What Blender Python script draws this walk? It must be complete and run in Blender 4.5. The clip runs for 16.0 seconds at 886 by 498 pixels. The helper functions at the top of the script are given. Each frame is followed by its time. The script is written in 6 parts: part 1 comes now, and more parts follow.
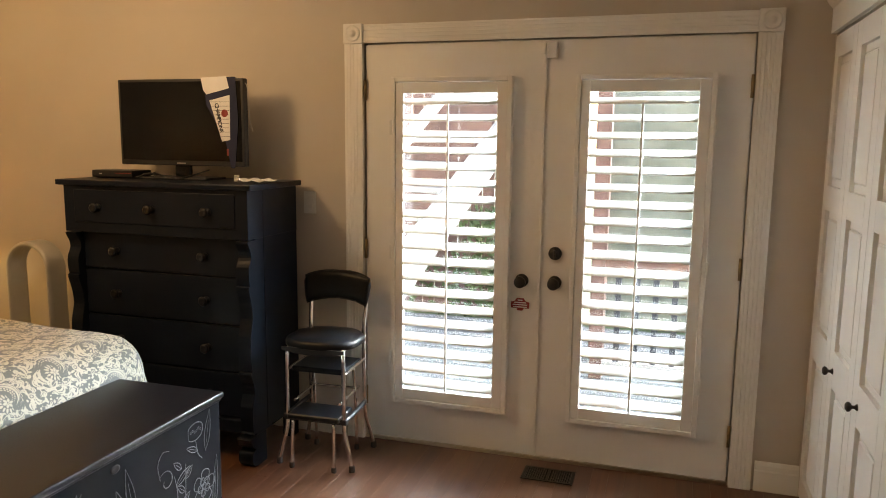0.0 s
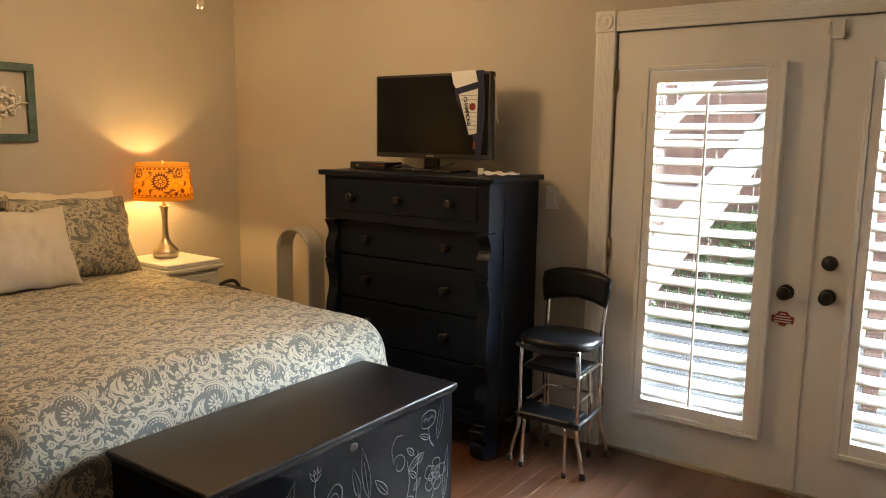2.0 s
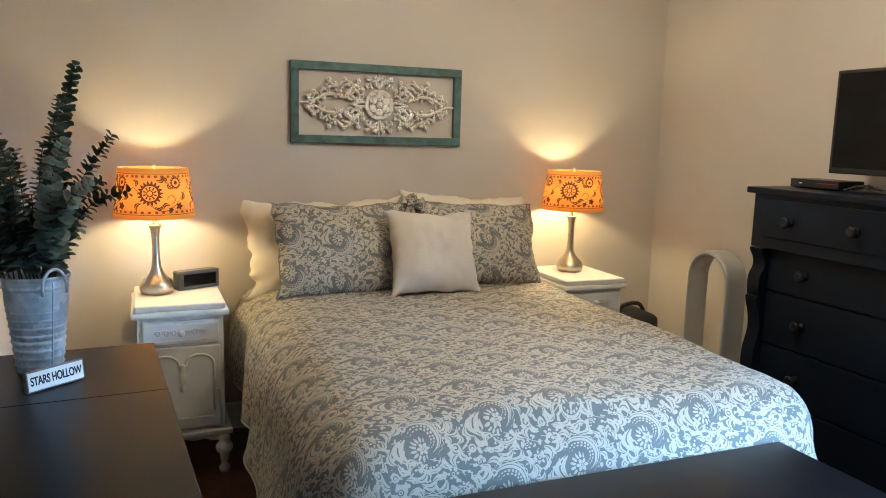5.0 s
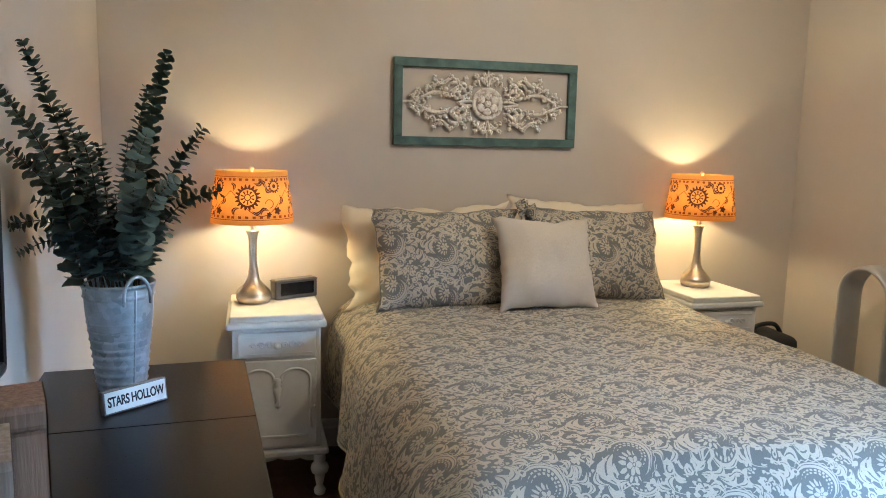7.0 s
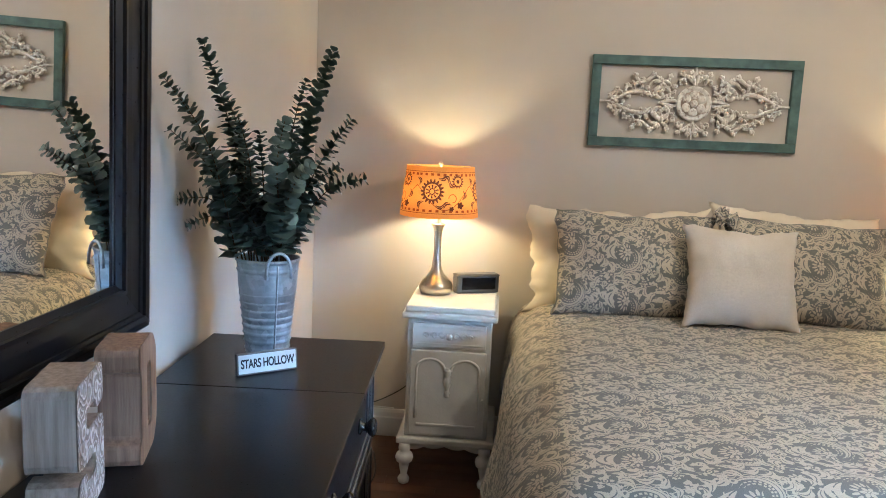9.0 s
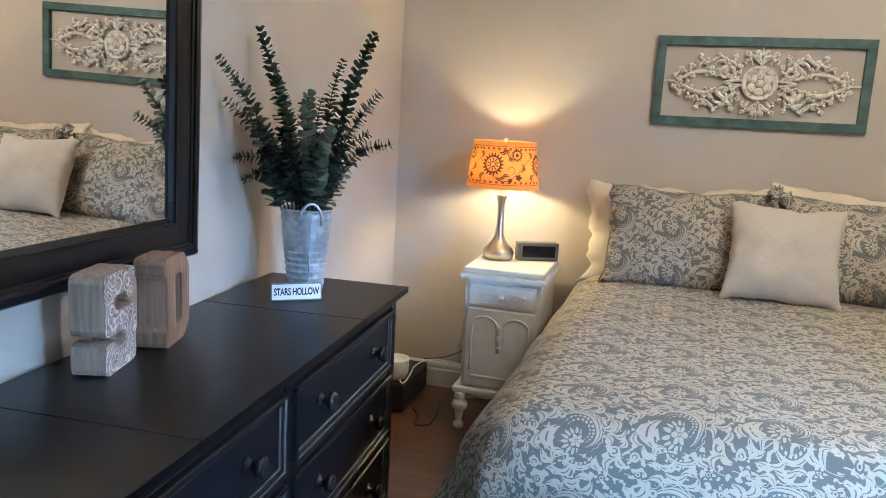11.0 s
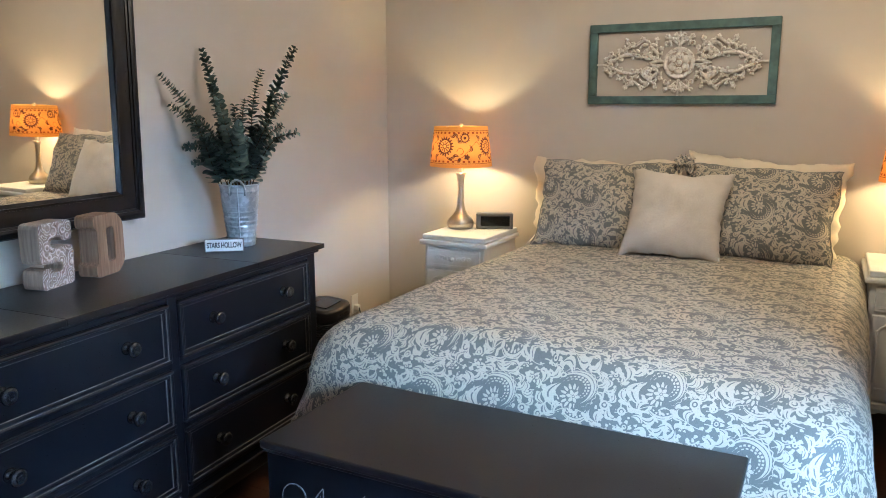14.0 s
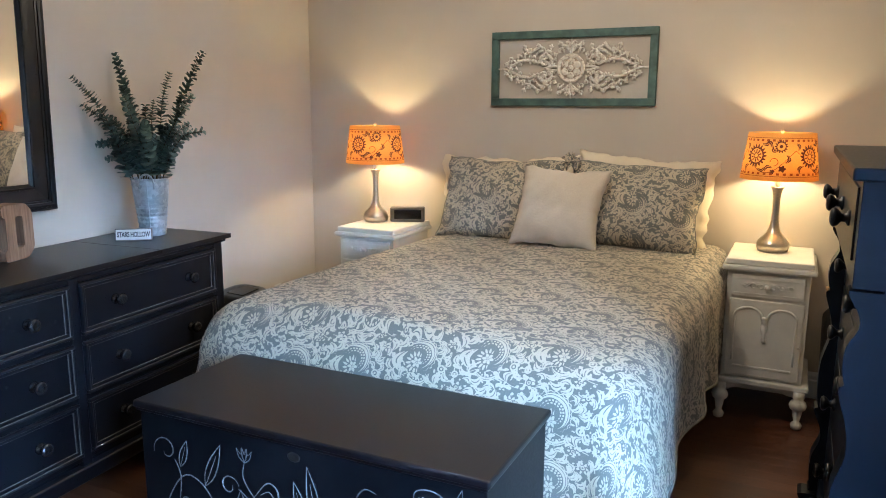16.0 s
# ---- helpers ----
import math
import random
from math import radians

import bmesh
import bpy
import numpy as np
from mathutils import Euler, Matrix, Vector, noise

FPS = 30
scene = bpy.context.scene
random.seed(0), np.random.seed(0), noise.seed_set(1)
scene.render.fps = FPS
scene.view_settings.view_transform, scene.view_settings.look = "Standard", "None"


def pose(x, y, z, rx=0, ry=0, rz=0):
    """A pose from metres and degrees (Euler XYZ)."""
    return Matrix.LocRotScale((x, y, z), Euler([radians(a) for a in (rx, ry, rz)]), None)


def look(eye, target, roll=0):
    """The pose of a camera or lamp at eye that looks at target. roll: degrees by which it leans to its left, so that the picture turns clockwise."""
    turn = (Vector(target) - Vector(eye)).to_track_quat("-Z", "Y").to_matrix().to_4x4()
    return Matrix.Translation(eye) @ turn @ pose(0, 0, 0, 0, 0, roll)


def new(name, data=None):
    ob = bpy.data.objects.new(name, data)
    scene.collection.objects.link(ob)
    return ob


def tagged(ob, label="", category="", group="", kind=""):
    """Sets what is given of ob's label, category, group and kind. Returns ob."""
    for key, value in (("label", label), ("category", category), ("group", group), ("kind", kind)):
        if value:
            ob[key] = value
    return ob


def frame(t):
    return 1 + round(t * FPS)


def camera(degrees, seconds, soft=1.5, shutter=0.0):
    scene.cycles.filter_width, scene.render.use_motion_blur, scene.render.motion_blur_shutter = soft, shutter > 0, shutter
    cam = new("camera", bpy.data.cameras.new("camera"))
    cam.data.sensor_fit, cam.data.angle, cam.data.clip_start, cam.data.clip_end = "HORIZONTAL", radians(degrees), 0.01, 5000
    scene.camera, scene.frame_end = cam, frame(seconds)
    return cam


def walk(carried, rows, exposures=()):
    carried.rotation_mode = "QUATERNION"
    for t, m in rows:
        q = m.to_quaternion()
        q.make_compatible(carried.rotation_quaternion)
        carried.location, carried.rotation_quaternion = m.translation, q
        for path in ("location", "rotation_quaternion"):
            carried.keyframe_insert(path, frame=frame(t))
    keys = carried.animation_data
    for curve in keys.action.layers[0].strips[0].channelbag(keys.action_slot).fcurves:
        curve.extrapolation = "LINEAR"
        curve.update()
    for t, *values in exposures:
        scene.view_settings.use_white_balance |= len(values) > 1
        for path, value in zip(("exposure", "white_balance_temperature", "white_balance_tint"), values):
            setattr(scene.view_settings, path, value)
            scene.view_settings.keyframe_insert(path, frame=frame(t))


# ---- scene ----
cam = camera(61.3, 16.0, soft=0.95)
PATH = [
    (0, (0.254, 0.457, 1.589), (-0.329, 2.347, 1.297), 0.6),
    (0.5, (0.262, 0.464, 1.577), (-0.417, 2.324, 1.298), 0.3),
    (1, (0.279, 0.477, 1.572), (-0.541, 2.28, 1.291), 0.2),
    (1.5, (0.272, 0.505, 1.579), (-0.715, 2.219, 1.279), 0.4),
    (2, (0.198, 0.56, 1.558), (-0.951, 2.169, 1.258), 0.7),
    (2.5, (0.099, 0.668, 1.572), (-1.212, 2.148, 1.269), 0.8),
    (3, (0.036, 0.744, 1.564), (-1.411, 2.091, 1.267), 1.1),
    (3.5, (-0.026, 0.798, 1.552), (-1.601, 1.996, 1.264), 1.4),
    (4, (-0.071, 0.87, 1.554), (-1.758, 1.907, 1.271), 1.6),
    (4.5, (-0.11, 0.941, 1.538), (-1.888, 1.816, 1.265), 1.8),
    (4.7, (-0.118, 0.952, 1.56), (-1.92, 1.771, 1.274), 1.7),
    (7, (-0.438, 1.0, 1.511), (-2.352, 1.507, 1.23), 1.2),
    (7.5, (-0.475, 1.051, 1.512), (-2.411, 1.466, 1.227), 0.9),
    (8, (-0.491, 1.163, 1.513), (-2.458, 1.378, 1.221), 1.5),
    (8.5, (-0.45, 1.278, 1.513), (-2.428, 1.265, 1.221), 2.1),
    (9, (-0.437, 1.303, 1.489), (-2.411, 1.154, 1.202), 2.5),
    (9.2, (-0.4, 1.321, 1.488), (-2.366, 1.115, 1.188), 2.5),
    (11.5, (-0.133, 1.97, 1.465), (-2.001, 1.348, 1.115), 2.8),
    (12, (-0.056, 2.183, 1.467), (-1.896, 1.49, 1.102), 2.1),
    (12.5, (-0.038, 2.378, 1.476), (-1.864, 1.66, 1.09), 1.6),
    (13, (-0.036, 2.645, 1.502), (-1.816, 1.83, 1.096), 1.1),
    (13.5, (0.006, 2.772, 1.496), (-1.753, 1.9, 1.115), 0.3),
    (14, (0.054, 2.885, 1.476), (-1.694, 1.986, 1.106), -0.0),
    (14.5, (0.097, 3.018, 1.493), (-1.649, 2.116, 1.121), -0.2),
    (15, (0.112, 3.188, 1.491), (-1.64, 2.297, 1.117), -0.0),
    (15.5, (0.135, 3.307, 1.492), (-1.625, 2.437, 1.11), 0.2),
    (16, (0.158, 3.346, 1.488), (-1.619, 2.506, 1.115), 0.3),
]
EXPOSURES = [(0, 3.84, 10000, 19), (1.5, 3.72, 10000, 20), (2.5, 3.92, 8600, 14), (3.5, 4.22, 6300, 9), (4.7, 4.16, 5600, 7), (7, 4.04, 5500, 9),
             (9, 4.24, 5300, 9), (12, 4.30, 5350, 10), (14.5, 4.08, 5650, 10), (16, 4.08, 5600, 10)]
walk(cam, [(t, look(eye, target, roll)) for t, eye, target, roll in PATH], EXPOSURES)

# ---- world, sun, lamps ----
world = bpy.data.worlds.new("sky")
scene.world = world
world.use_nodes = True
wn = world.node_tree.nodes
sky = wn.new("ShaderNodeTexSky")
sky.sky_type = "NISHITA"
sky.sun_disc = False
sky.sun_elevation = radians(25)
sky.sun_rotation = radians(32)
world.node_tree.links.new(sky.outputs[0], wn["Background"].inputs[0])
wn["Background"].inputs[1].default_value = 0.125

sun_data = bpy.data.lights.new("sun", "SUN")
sun_data.energy, sun_data.angle, sun_data.color = 3.5, radians(50), (0.40, 0.68, 1.0)
sun = new("sun", sun_data)
sun.matrix_world = look((4.6, 11.4, 4.1), (0, 4, 0))

LAMP_WATTS = 0.70
CHANDELIER_WATTS, CHANDELIER_COLOUR = 2.6, (1.0, 0.80, 0.55)
LAMP_COLOUR = (1.0, 0.77, 0.38)

# ---- helpers for building ----
def link_mesh(name, bm, mat, parent=None, label=""):
    me = bpy.data.meshes.new(name)
    bm.normal_update()
    bm.to_mesh(me)
    bm.free()
    me.materials.append(mat)
    ob = new(name, me)
    if parent is not None:
        ob.parent = parent
    if label:
        ob["label"] = label
    return ob


def part(name, bm, material, parent, label=""):
    return link_mesh(name, bm, material, parent, label)


def structure(name, bm, mat, label="", parent=None):
    ob = link_mesh(name, bm, mat, parent)
    return tagged(ob, label, "", "", "structure") if parent is None else ob


def thing(name, m, label, category, group=""):
    ob = new(name)
    ob.empty_display_size = 0.1
    ob.matrix_world = m
    return tagged(ob, label, category, group)


def box(bm, x0, x1, y0, y1, z0, z1, bevel=0.0, seg=2, m=None):
    c = Matrix.Translation(((x0 + x1) / 2, (y0 + y1) / 2, (z0 + z1) / 2)) @ Matrix.Diagonal((abs(x1 - x0), abs(y1 - y0), abs(z1 - z0), 1))
    if m is not None:
        c = m @ c
    verts = bmesh.ops.create_cube(bm, size=1, matrix=c)["verts"]
    if bevel:
        edges = list({e for v in verts for e in v.link_edges})
        bmesh.ops.bevel(bm, geom=edges, offset=bevel, segments=seg, affect="EDGES", profile=0.5)
    return bm


def one_box(*a, **k):
    return box(bmesh.new(), *a, **k)


def lathe(bm, profile, centre=(0, 0, 0), seg=28, m=None, smooth=True):
    """profile: (radius, height) from the bottom up."""
    rings = []
    for r, z in profile:
        ring = []
        for k in range(seg):
            a = 2 * math.pi * k / seg
            p = Vector((centre[0] + r * math.cos(a), centre[1] + r * math.sin(a), centre[2] + z))
            ring.append(bm.verts.new(m @ p if m is not None else p))
        rings.append(ring)
    for a, b in zip(rings, rings[1:]):
        for k in range(seg):
            f = bm.faces.new((a[k], a[(k + 1) % seg], b[(k + 1) % seg], b[k]))
            f.smooth = smooth
    if profile[0][0] > 1e-5:
        bm.faces.new(rings[0][::-1])
    if profile[-1][0] > 1e-5:
        bm.faces.new(rings[-1])
    return bm


def tube(bm, pts, radius, seg=8, flat=1.0, normal=None):
    """A round bar along pts; radius a number or one for each point."""
    pts = [Vector(p) for p in pts]
    n = len(pts)
    rad = list(radius) if hasattr(radius, "__len__") else [radius] * n
    rings, up = [], Vector(normal) if normal else None
    for i, p in enumerate(pts):
        d = (pts[min(i + 1, n - 1)] - pts[max(i - 1, 0)]).normalized()
        if up is None:
            up = d.orthogonal().normalized()
        side = d.cross(up)
        if side.length < 1e-4:
            side = d.orthogonal()
        side.normalize()
        u2 = side.cross(d).normalized()
        if not normal:
            up = u2
        rings.append([bm.verts.new(p + rad[i] * (side * math.cos(2 * math.pi * k / seg) + flat * u2 * math.sin(2 * math.pi * k / seg))) for k in range(seg)])
    for a, b in zip(rings, rings[1:]):
        for k in range(seg):
            f = bm.faces.new((a[k], a[(k + 1) % seg], b[(k + 1) % seg], b[k]))
            f.smooth = True
    bm.faces.new(rings[0][::-1])
    bm.faces.new(rings[-1])
    return bm


def prism(bm, outline, d0, d1, m=None):
    """A flat outline in x and z, thick from y = d0 to d1."""
    a = [bm.verts.new((m or Matrix()) @ Vector((x, d0, z))) for x, z in outline]
    b = [bm.verts.new((m or Matrix()) @ Vector((x, d1, z))) for x, z in outline]
    bm.faces.new(a)
    bm.faces.new(b[::-1])
    n = len(a)
    for k in range(n):
        bm.faces.new((a[(k + 1) % n], a[k], b[k], b[(k + 1) % n]))
    bmesh.ops.recalc_face_normals(bm, faces=bm.faces[:])
    return bm


def smooth_curve(pts, steps=8):
    """A rounded line through pts (Catmull-Rom)."""
    pts = [Vector(p) for p in pts]
    out = []
    for i in range(len(pts) - 1):
        p0, p1, p2, p3 = pts[max(i - 1, 0)], pts[i], pts[i + 1], pts[min(i + 2, len(pts) - 1)]
        for k in range(steps):
            t = k / steps
            out.append(0.5 * (2 * p1 + (p2 - p0) * t + (2 * p0 - 5 * p1 + 4 * p2 - p3) * t * t + (3 * p1 - p0 - 3 * p2 + p3) * t ** 3))
    return out + [pts[-1]]


def lettering(text, size, m, mat, parent, name="lettering", extrude=0.0006, spacing=1.0):
    cu = bpy.data.curves.new(name, "FONT")
    cu.body, cu.size, cu.extrude = text, size, extrude
    cu.offset = size * 0.022
    cu.align_x, cu.align_y, cu.space_character = "CENTER", "CENTER", spacing
    tmp = bpy.data.objects.new(name, cu)
    me = bpy.data.meshes.new_from_object(tmp)
    bpy.data.objects.remove(tmp)
    me.materials.clear()
    me.materials.append(mat)
    ob = new(name, me)
    ob.parent = parent
    ob.matrix_local = m
    return ob


# ---- materials ----
class Sock:
    """A shader value with arithmetic."""
    def __init__(self, tree, out):
        self.t, self.o = tree, out

    def op(self, kind, *others):
        n = self.t.nodes.new("ShaderNodeMath")
        n.operation = kind
        for k, v in enumerate((self, *others)):
            if isinstance(v, Sock):
                self.t.links.new(v.o, n.inputs[k])
            else:
                n.inputs[k].default_value = v
        return Sock(self.t, n.outputs[0])

    def __add__(self, v): return self.op("ADD", v)
    def __sub__(self, v): return self.op("SUBTRACT", v)
    def __mul__(self, v): return self.op("MULTIPLY", v)
    def lt(self, v): return self.op("LESS_THAN", v)
    def gt(self, v): return self.op("GREATER_THAN", v)
    def max(self, v): return self.op("MAXIMUM", v)
    def abs(self): return self.op("ABSOLUTE")
    def frac(self): return self.op("FRACT")
    def floor(self): return self.op("FLOOR")
    def cos(self): return self.op("COSINE")


class Mat:
    def __init__(self, name, colour=(0.8, 0.8, 0.8), rough=0.5, metal=0.0, **more):
        self.m = bpy.data.materials.new(name)
        self.m.use_nodes = True
        self.t = self.m.node_tree
        self.b = self.t.nodes["Principled BSDF"]
        self.b.inputs["Base Color"].default_value = (*colour, 1)
        self.b.inputs["Roughness"].default_value = rough
        self.b.inputs["Metallic"].default_value = metal
        for k, v in more.items():
            self.b.inputs[k.replace("_", " ")].default_value = v
        self.co = None

    def node(self, kind, **sets):
        n = self.t.nodes.new(kind)
        for k, v in sets.items():
            n.inputs[k].default_value = v
        return n

    def coords(self, which="Object"):
        n = self.t.nodes.new("ShaderNodeTexCoord")
        return n.outputs[which]

    def mapped(self, scale=(1, 1, 1), which="Object"):
        mp = self.t.nodes.new("ShaderNodeMapping")
        mp.inputs["Scale"].default_value = scale
        self.t.links.new(self.coords(which), mp.inputs[0])
        return mp.outputs[0]

    def noise(self, scale, detail=4, rough=0.5, vec=None):
        n = self.node("ShaderNodeTexNoise", Scale=scale, Detail=detail, Roughness=rough)
        self.t.links.new(vec if vec is not None else self.coords(), n.inputs["Vector"])
        return n.outputs["Fac"]

    def ramp(self, fac, stops):
        n = self.t.nodes.new("ShaderNodeValToRGB")
        el = n.color_ramp.elements
        while len(el) < len(stops):
            el.new(0.5)
        for e, (p, c) in zip(el, stops):
            e.position, e.color = p, (*c, 1)
        self.t.links.new(fac.o if isinstance(fac, Sock) else fac, n.inputs[0])
        return n.outputs[0]

    def mix(self, fac, a, b, blend="MIX"):
        n = self.t.nodes.new("ShaderNodeMix")
        n.data_type, n.blend_type = "RGBA", blend
        for k, v in ((0, fac), (6, a), (7, b)):
            if isinstance(v, Sock):
                v = v.o
            if hasattr(v, "is_linked"):
                self.t.links.new(v, n.inputs[k])
            else:
                n.inputs[k].default_value = v if k == 0 else (*v, 1)
        return n.outputs[2]

    def colour(self, sock):
        self.t.links.new(sock, self.b.inputs["Base Color"])
        return self

    def roughness(self, fac, lo, hi):
        n = self.t.nodes.new("ShaderNodeMapRange")
        n.inputs[3].default_value, n.inputs[4].default_value = lo, hi
        self.t.links.new(fac, n.inputs[0])
        self.t.links.new(n.outputs[0], self.b.inputs["Roughness"])
        return self

    def bump(self, height, strength=0.2, distance=0.002):
        n = self.node("ShaderNodeBump", Strength=strength, Distance=distance)
        self.t.links.new(height.o if isinstance(height, Sock) else height, n.inputs["Height"])
        self.t.links.new(n.outputs[0], self.b.inputs["Normal"])
        return self


def shades(c, lo=0.9, hi=1.08):
    return [(0.3, tuple(v * lo for v in c)), (0.7, tuple(min(v * hi, 1) for v in c))]


def painted(name, c, rough=0.5, grain=60, mottles=2.5, bump=0.08, lo=0.93, hi=1.04, metal=0.0, **more):
    k = Mat(name, c, rough, metal, **more)
    big = k.noise(mottles, 5, 0.6)
    fine = k.noise(grain, 3, 0.6)
    k.colour(k.ramp(big, shades(c, lo, hi)))
    k.roughness(fine, max(rough - 0.08, 0.02), min(rough + 0.1, 1))
    return k.bump(fine, bump, 0.002).m


M_WALL = painted("greige_wall_paint", (0.57, 0.505, 0.435), 0.75, 220, 1.2, 0.12, 0.96, 1.03)
M_CEIL = painted("white_ceiling_paint", (0.80, 0.79, 0.76), 0.85, 150, 1.0, 0.1, 0.98, 1.01)
M_TRIM = painted("white_trim_paint", (0.84, 0.82, 0.78), 0.36, 120, 4, 0.05, 0.97, 1.02)
M_NIGHT = painted("chalky_white_paint", (0.74, 0.72, 0.67), 0.55, 90, 9, 0.25, 0.92, 1.05)
M_BLACK = painted("black_furniture_paint", (0.005, 0.0062, 0.0095), 0.30, 140, 6, 0.015, 0.92, 1.12, Specular_IOR_Level=0.5)
M_BLACKTOP = painted("black_furniture_top", (0.004, 0.004, 0.006), 0.30, 160, 6, 0.06, 0.8, 1.4, Specular_IOR_Level=0.45)
# rubbed paint, lightened so that the drawer mouldings' highlights are in its colour
M_WORN = painted("rubbed_black_paint_edge", (0.17, 0.155, 0.14), 0.4, 140, 12, 0.1, 0.5, 1.6)
M_CHEST = painted("blue_black_chest_paint", (0.0055, 0.0088, 0.0160), 0.36, 140, 6, 0.03, 0.88, 1.15, Specular_IOR_Level=0.18)
M_TRUNK = painted("black_trunk_paint", (0.0045, 0.005, 0.007), 0.34, 140, 6, 0.03, 0.85, 1.2, Specular_IOR_Level=0.09)
M_CHALK = painted("chalk_white_line", (0.15, 0.15, 0.155), 0.85, 300, 120, 0.3, 0.3, 1.3)
M_CHROME = Mat("chrome", (0.88, 0.88, 0.88), 0.10, 1.0).m
M_VINYL = painted("black_vinyl", (0.006, 0.0075, 0.010), 0.34, 260, 8, 0.15, 0.8, 1.3, Specular_IOR_Level=0.3)
M_RUBBER = painted("dark_rubber", (0.025, 0.018, 0.015), 0.7, 100, 8)
M_BRONZE = painted("oil_rubbed_bronze", (0.03, 0.026, 0.023), 0.38, 100, 20, 0.1, 0.7, 1.5, 0.6)
M_BRASS = painted("aged_brass", (0.30, 0.22, 0.12), 0.4, 100, 20, 0.1, 0.7, 1.3, 0.8)
M_PLASTIC_W = painted("white_plastic", (0.75, 0.74, 0.70), 0.4, 100, 3)
M_PLASTIC_B = painted("black_plastic", (0.012, 0.012, 0.013), 0.35, 100, 5)
M_ROSETTE = painted("mottled_brown_disc", (0.46, 0.38, 0.31), 0.8, 120, 30, 0.2, 0.6, 1.4)
M_KNOB = painted("glossy_black_knob", (0.012, 0.013, 0.016), 0.14, 100, 12, 0.02, 0.8, 1.3, Specular_IOR_Level=0.7)
M_CLOCK = painted("dark_grey_plastic", (0.085, 0.080, 0.075), 0.3, 100, 5)
M_SCREEN = Mat("dark_screen_glass", (0.003, 0.003, 0.004), 0.14, Specular_IOR_Level=0.3).m
M_SILVERFAN = painted("silver_grey_plastic", (0.50, 0.49, 0.47), 0.35, 100, 4, 0.05, 0.95, 1.05, 0.4)
M_CREAM = painted("cream_cotton", (0.74, 0.65, 0.50), 0.9, 500, 6, 0.3, 0.94, 1.04, Sheen_Weight=0.2)
M_PAPER = painted("white_paper", (0.75, 0.75, 0.74), 0.8, 60, 10)
M_INK = Mat("dark_ink", (0.02, 0.022, 0.035), 0.7).m
M_RED = painted("dark_red_print", (0.30, 0.035, 0.03), 0.6, 60, 10)
M_NAVY = painted("navy_felt", (0.02, 0.025, 0.06), 0.9, 300, 10)
M_TEAL = painted("worn_teal_paint", (0.072, 0.135, 0.125), 0.6, 120, 14, 0.3, 0.55, 1.35)
M_BAG = painted("black_nylon", (0.012, 0.012, 0.014), 0.65, 400, 10, 0.3)
M_MIRROR = Mat("mirror_silver", (0.92, 0.92, 0.92), 0.01, 1.0).m
M_GLASS = Mat("window_glass", (1, 1, 1), 0.0, 0.0, Transmission_Weight=1.0, IOR=1.45).m
M_CRYSTAL = Mat("crystal_glass", (1, 1, 1), 0.02, 0.0, Transmission_Weight=1.0, IOR=1.5).m
# near-black colour in place of the shade behind gaps and in openings
M_CAVITY = Mat("dark_cavity", (0.01, 0.01, 0.01), 0.9).m


def brushed(name, c, rough):
    k = Mat(name, c, rough, 1.0)
    n = k.noise(60, 4, 0.6, k.mapped((1, 1, 14)))
    k.colour(k.ramp(n, shades(c, 0.82, 1.12)))
    k.roughness(n, rough - 0.08, rough + 0.12)
    return k.bump(n, 0.1, 0.001).m


M_NICKEL = brushed("brushed_nickel", (0.66, 0.59, 0.48), 0.30)


def galvanised():
    k = Mat("galvanised_steel", (0.55, 0.58, 0.62), 0.38, 0.55)
    v = k.node("ShaderNodeTexVoronoi", Scale=55)
    k.t.links.new(k.coords(), v.inputs["Vector"])
    big = k.noise(9, 5, 0.7)
    c1 = k.ramp(v.outputs["Color"], [(0.2, (0.44, 0.49, 0.54)), (0.8, (0.62, 0.67, 0.72))])
    c2 = k.ramp(big, [(0.35, (0.5, 0.5, 0.5)), (0.7, (1, 1, 1))])
    k.colour(k.mix(0.7, c1, c2, "MULTIPLY"))
    k.roughness(big, 0.28, 0.55)
    return k.bump(big, 0.15, 0.002).m


M_GALV = galvanised()


def linen():
    k = Mat("oatmeal_linen", (0.62, 0.57, 0.50), 0.95, Sheen_Weight=0.3)
    w1 = k.noise(1, 2, 0.5, k.mapped((900, 900, 120)))
    w2 = k.noise(1, 2, 0.5, k.mapped((120, 120, 900)))
    f = k.mix(0.5, w1, w2)
    k.colour(k.ramp(f, [(0.3, (0.48, 0.415, 0.34)), (0.7, (0.62, 0.55, 0.46))]))
    return k.bump(f, 0.15, 0.001).m


M_LINEN = linen()


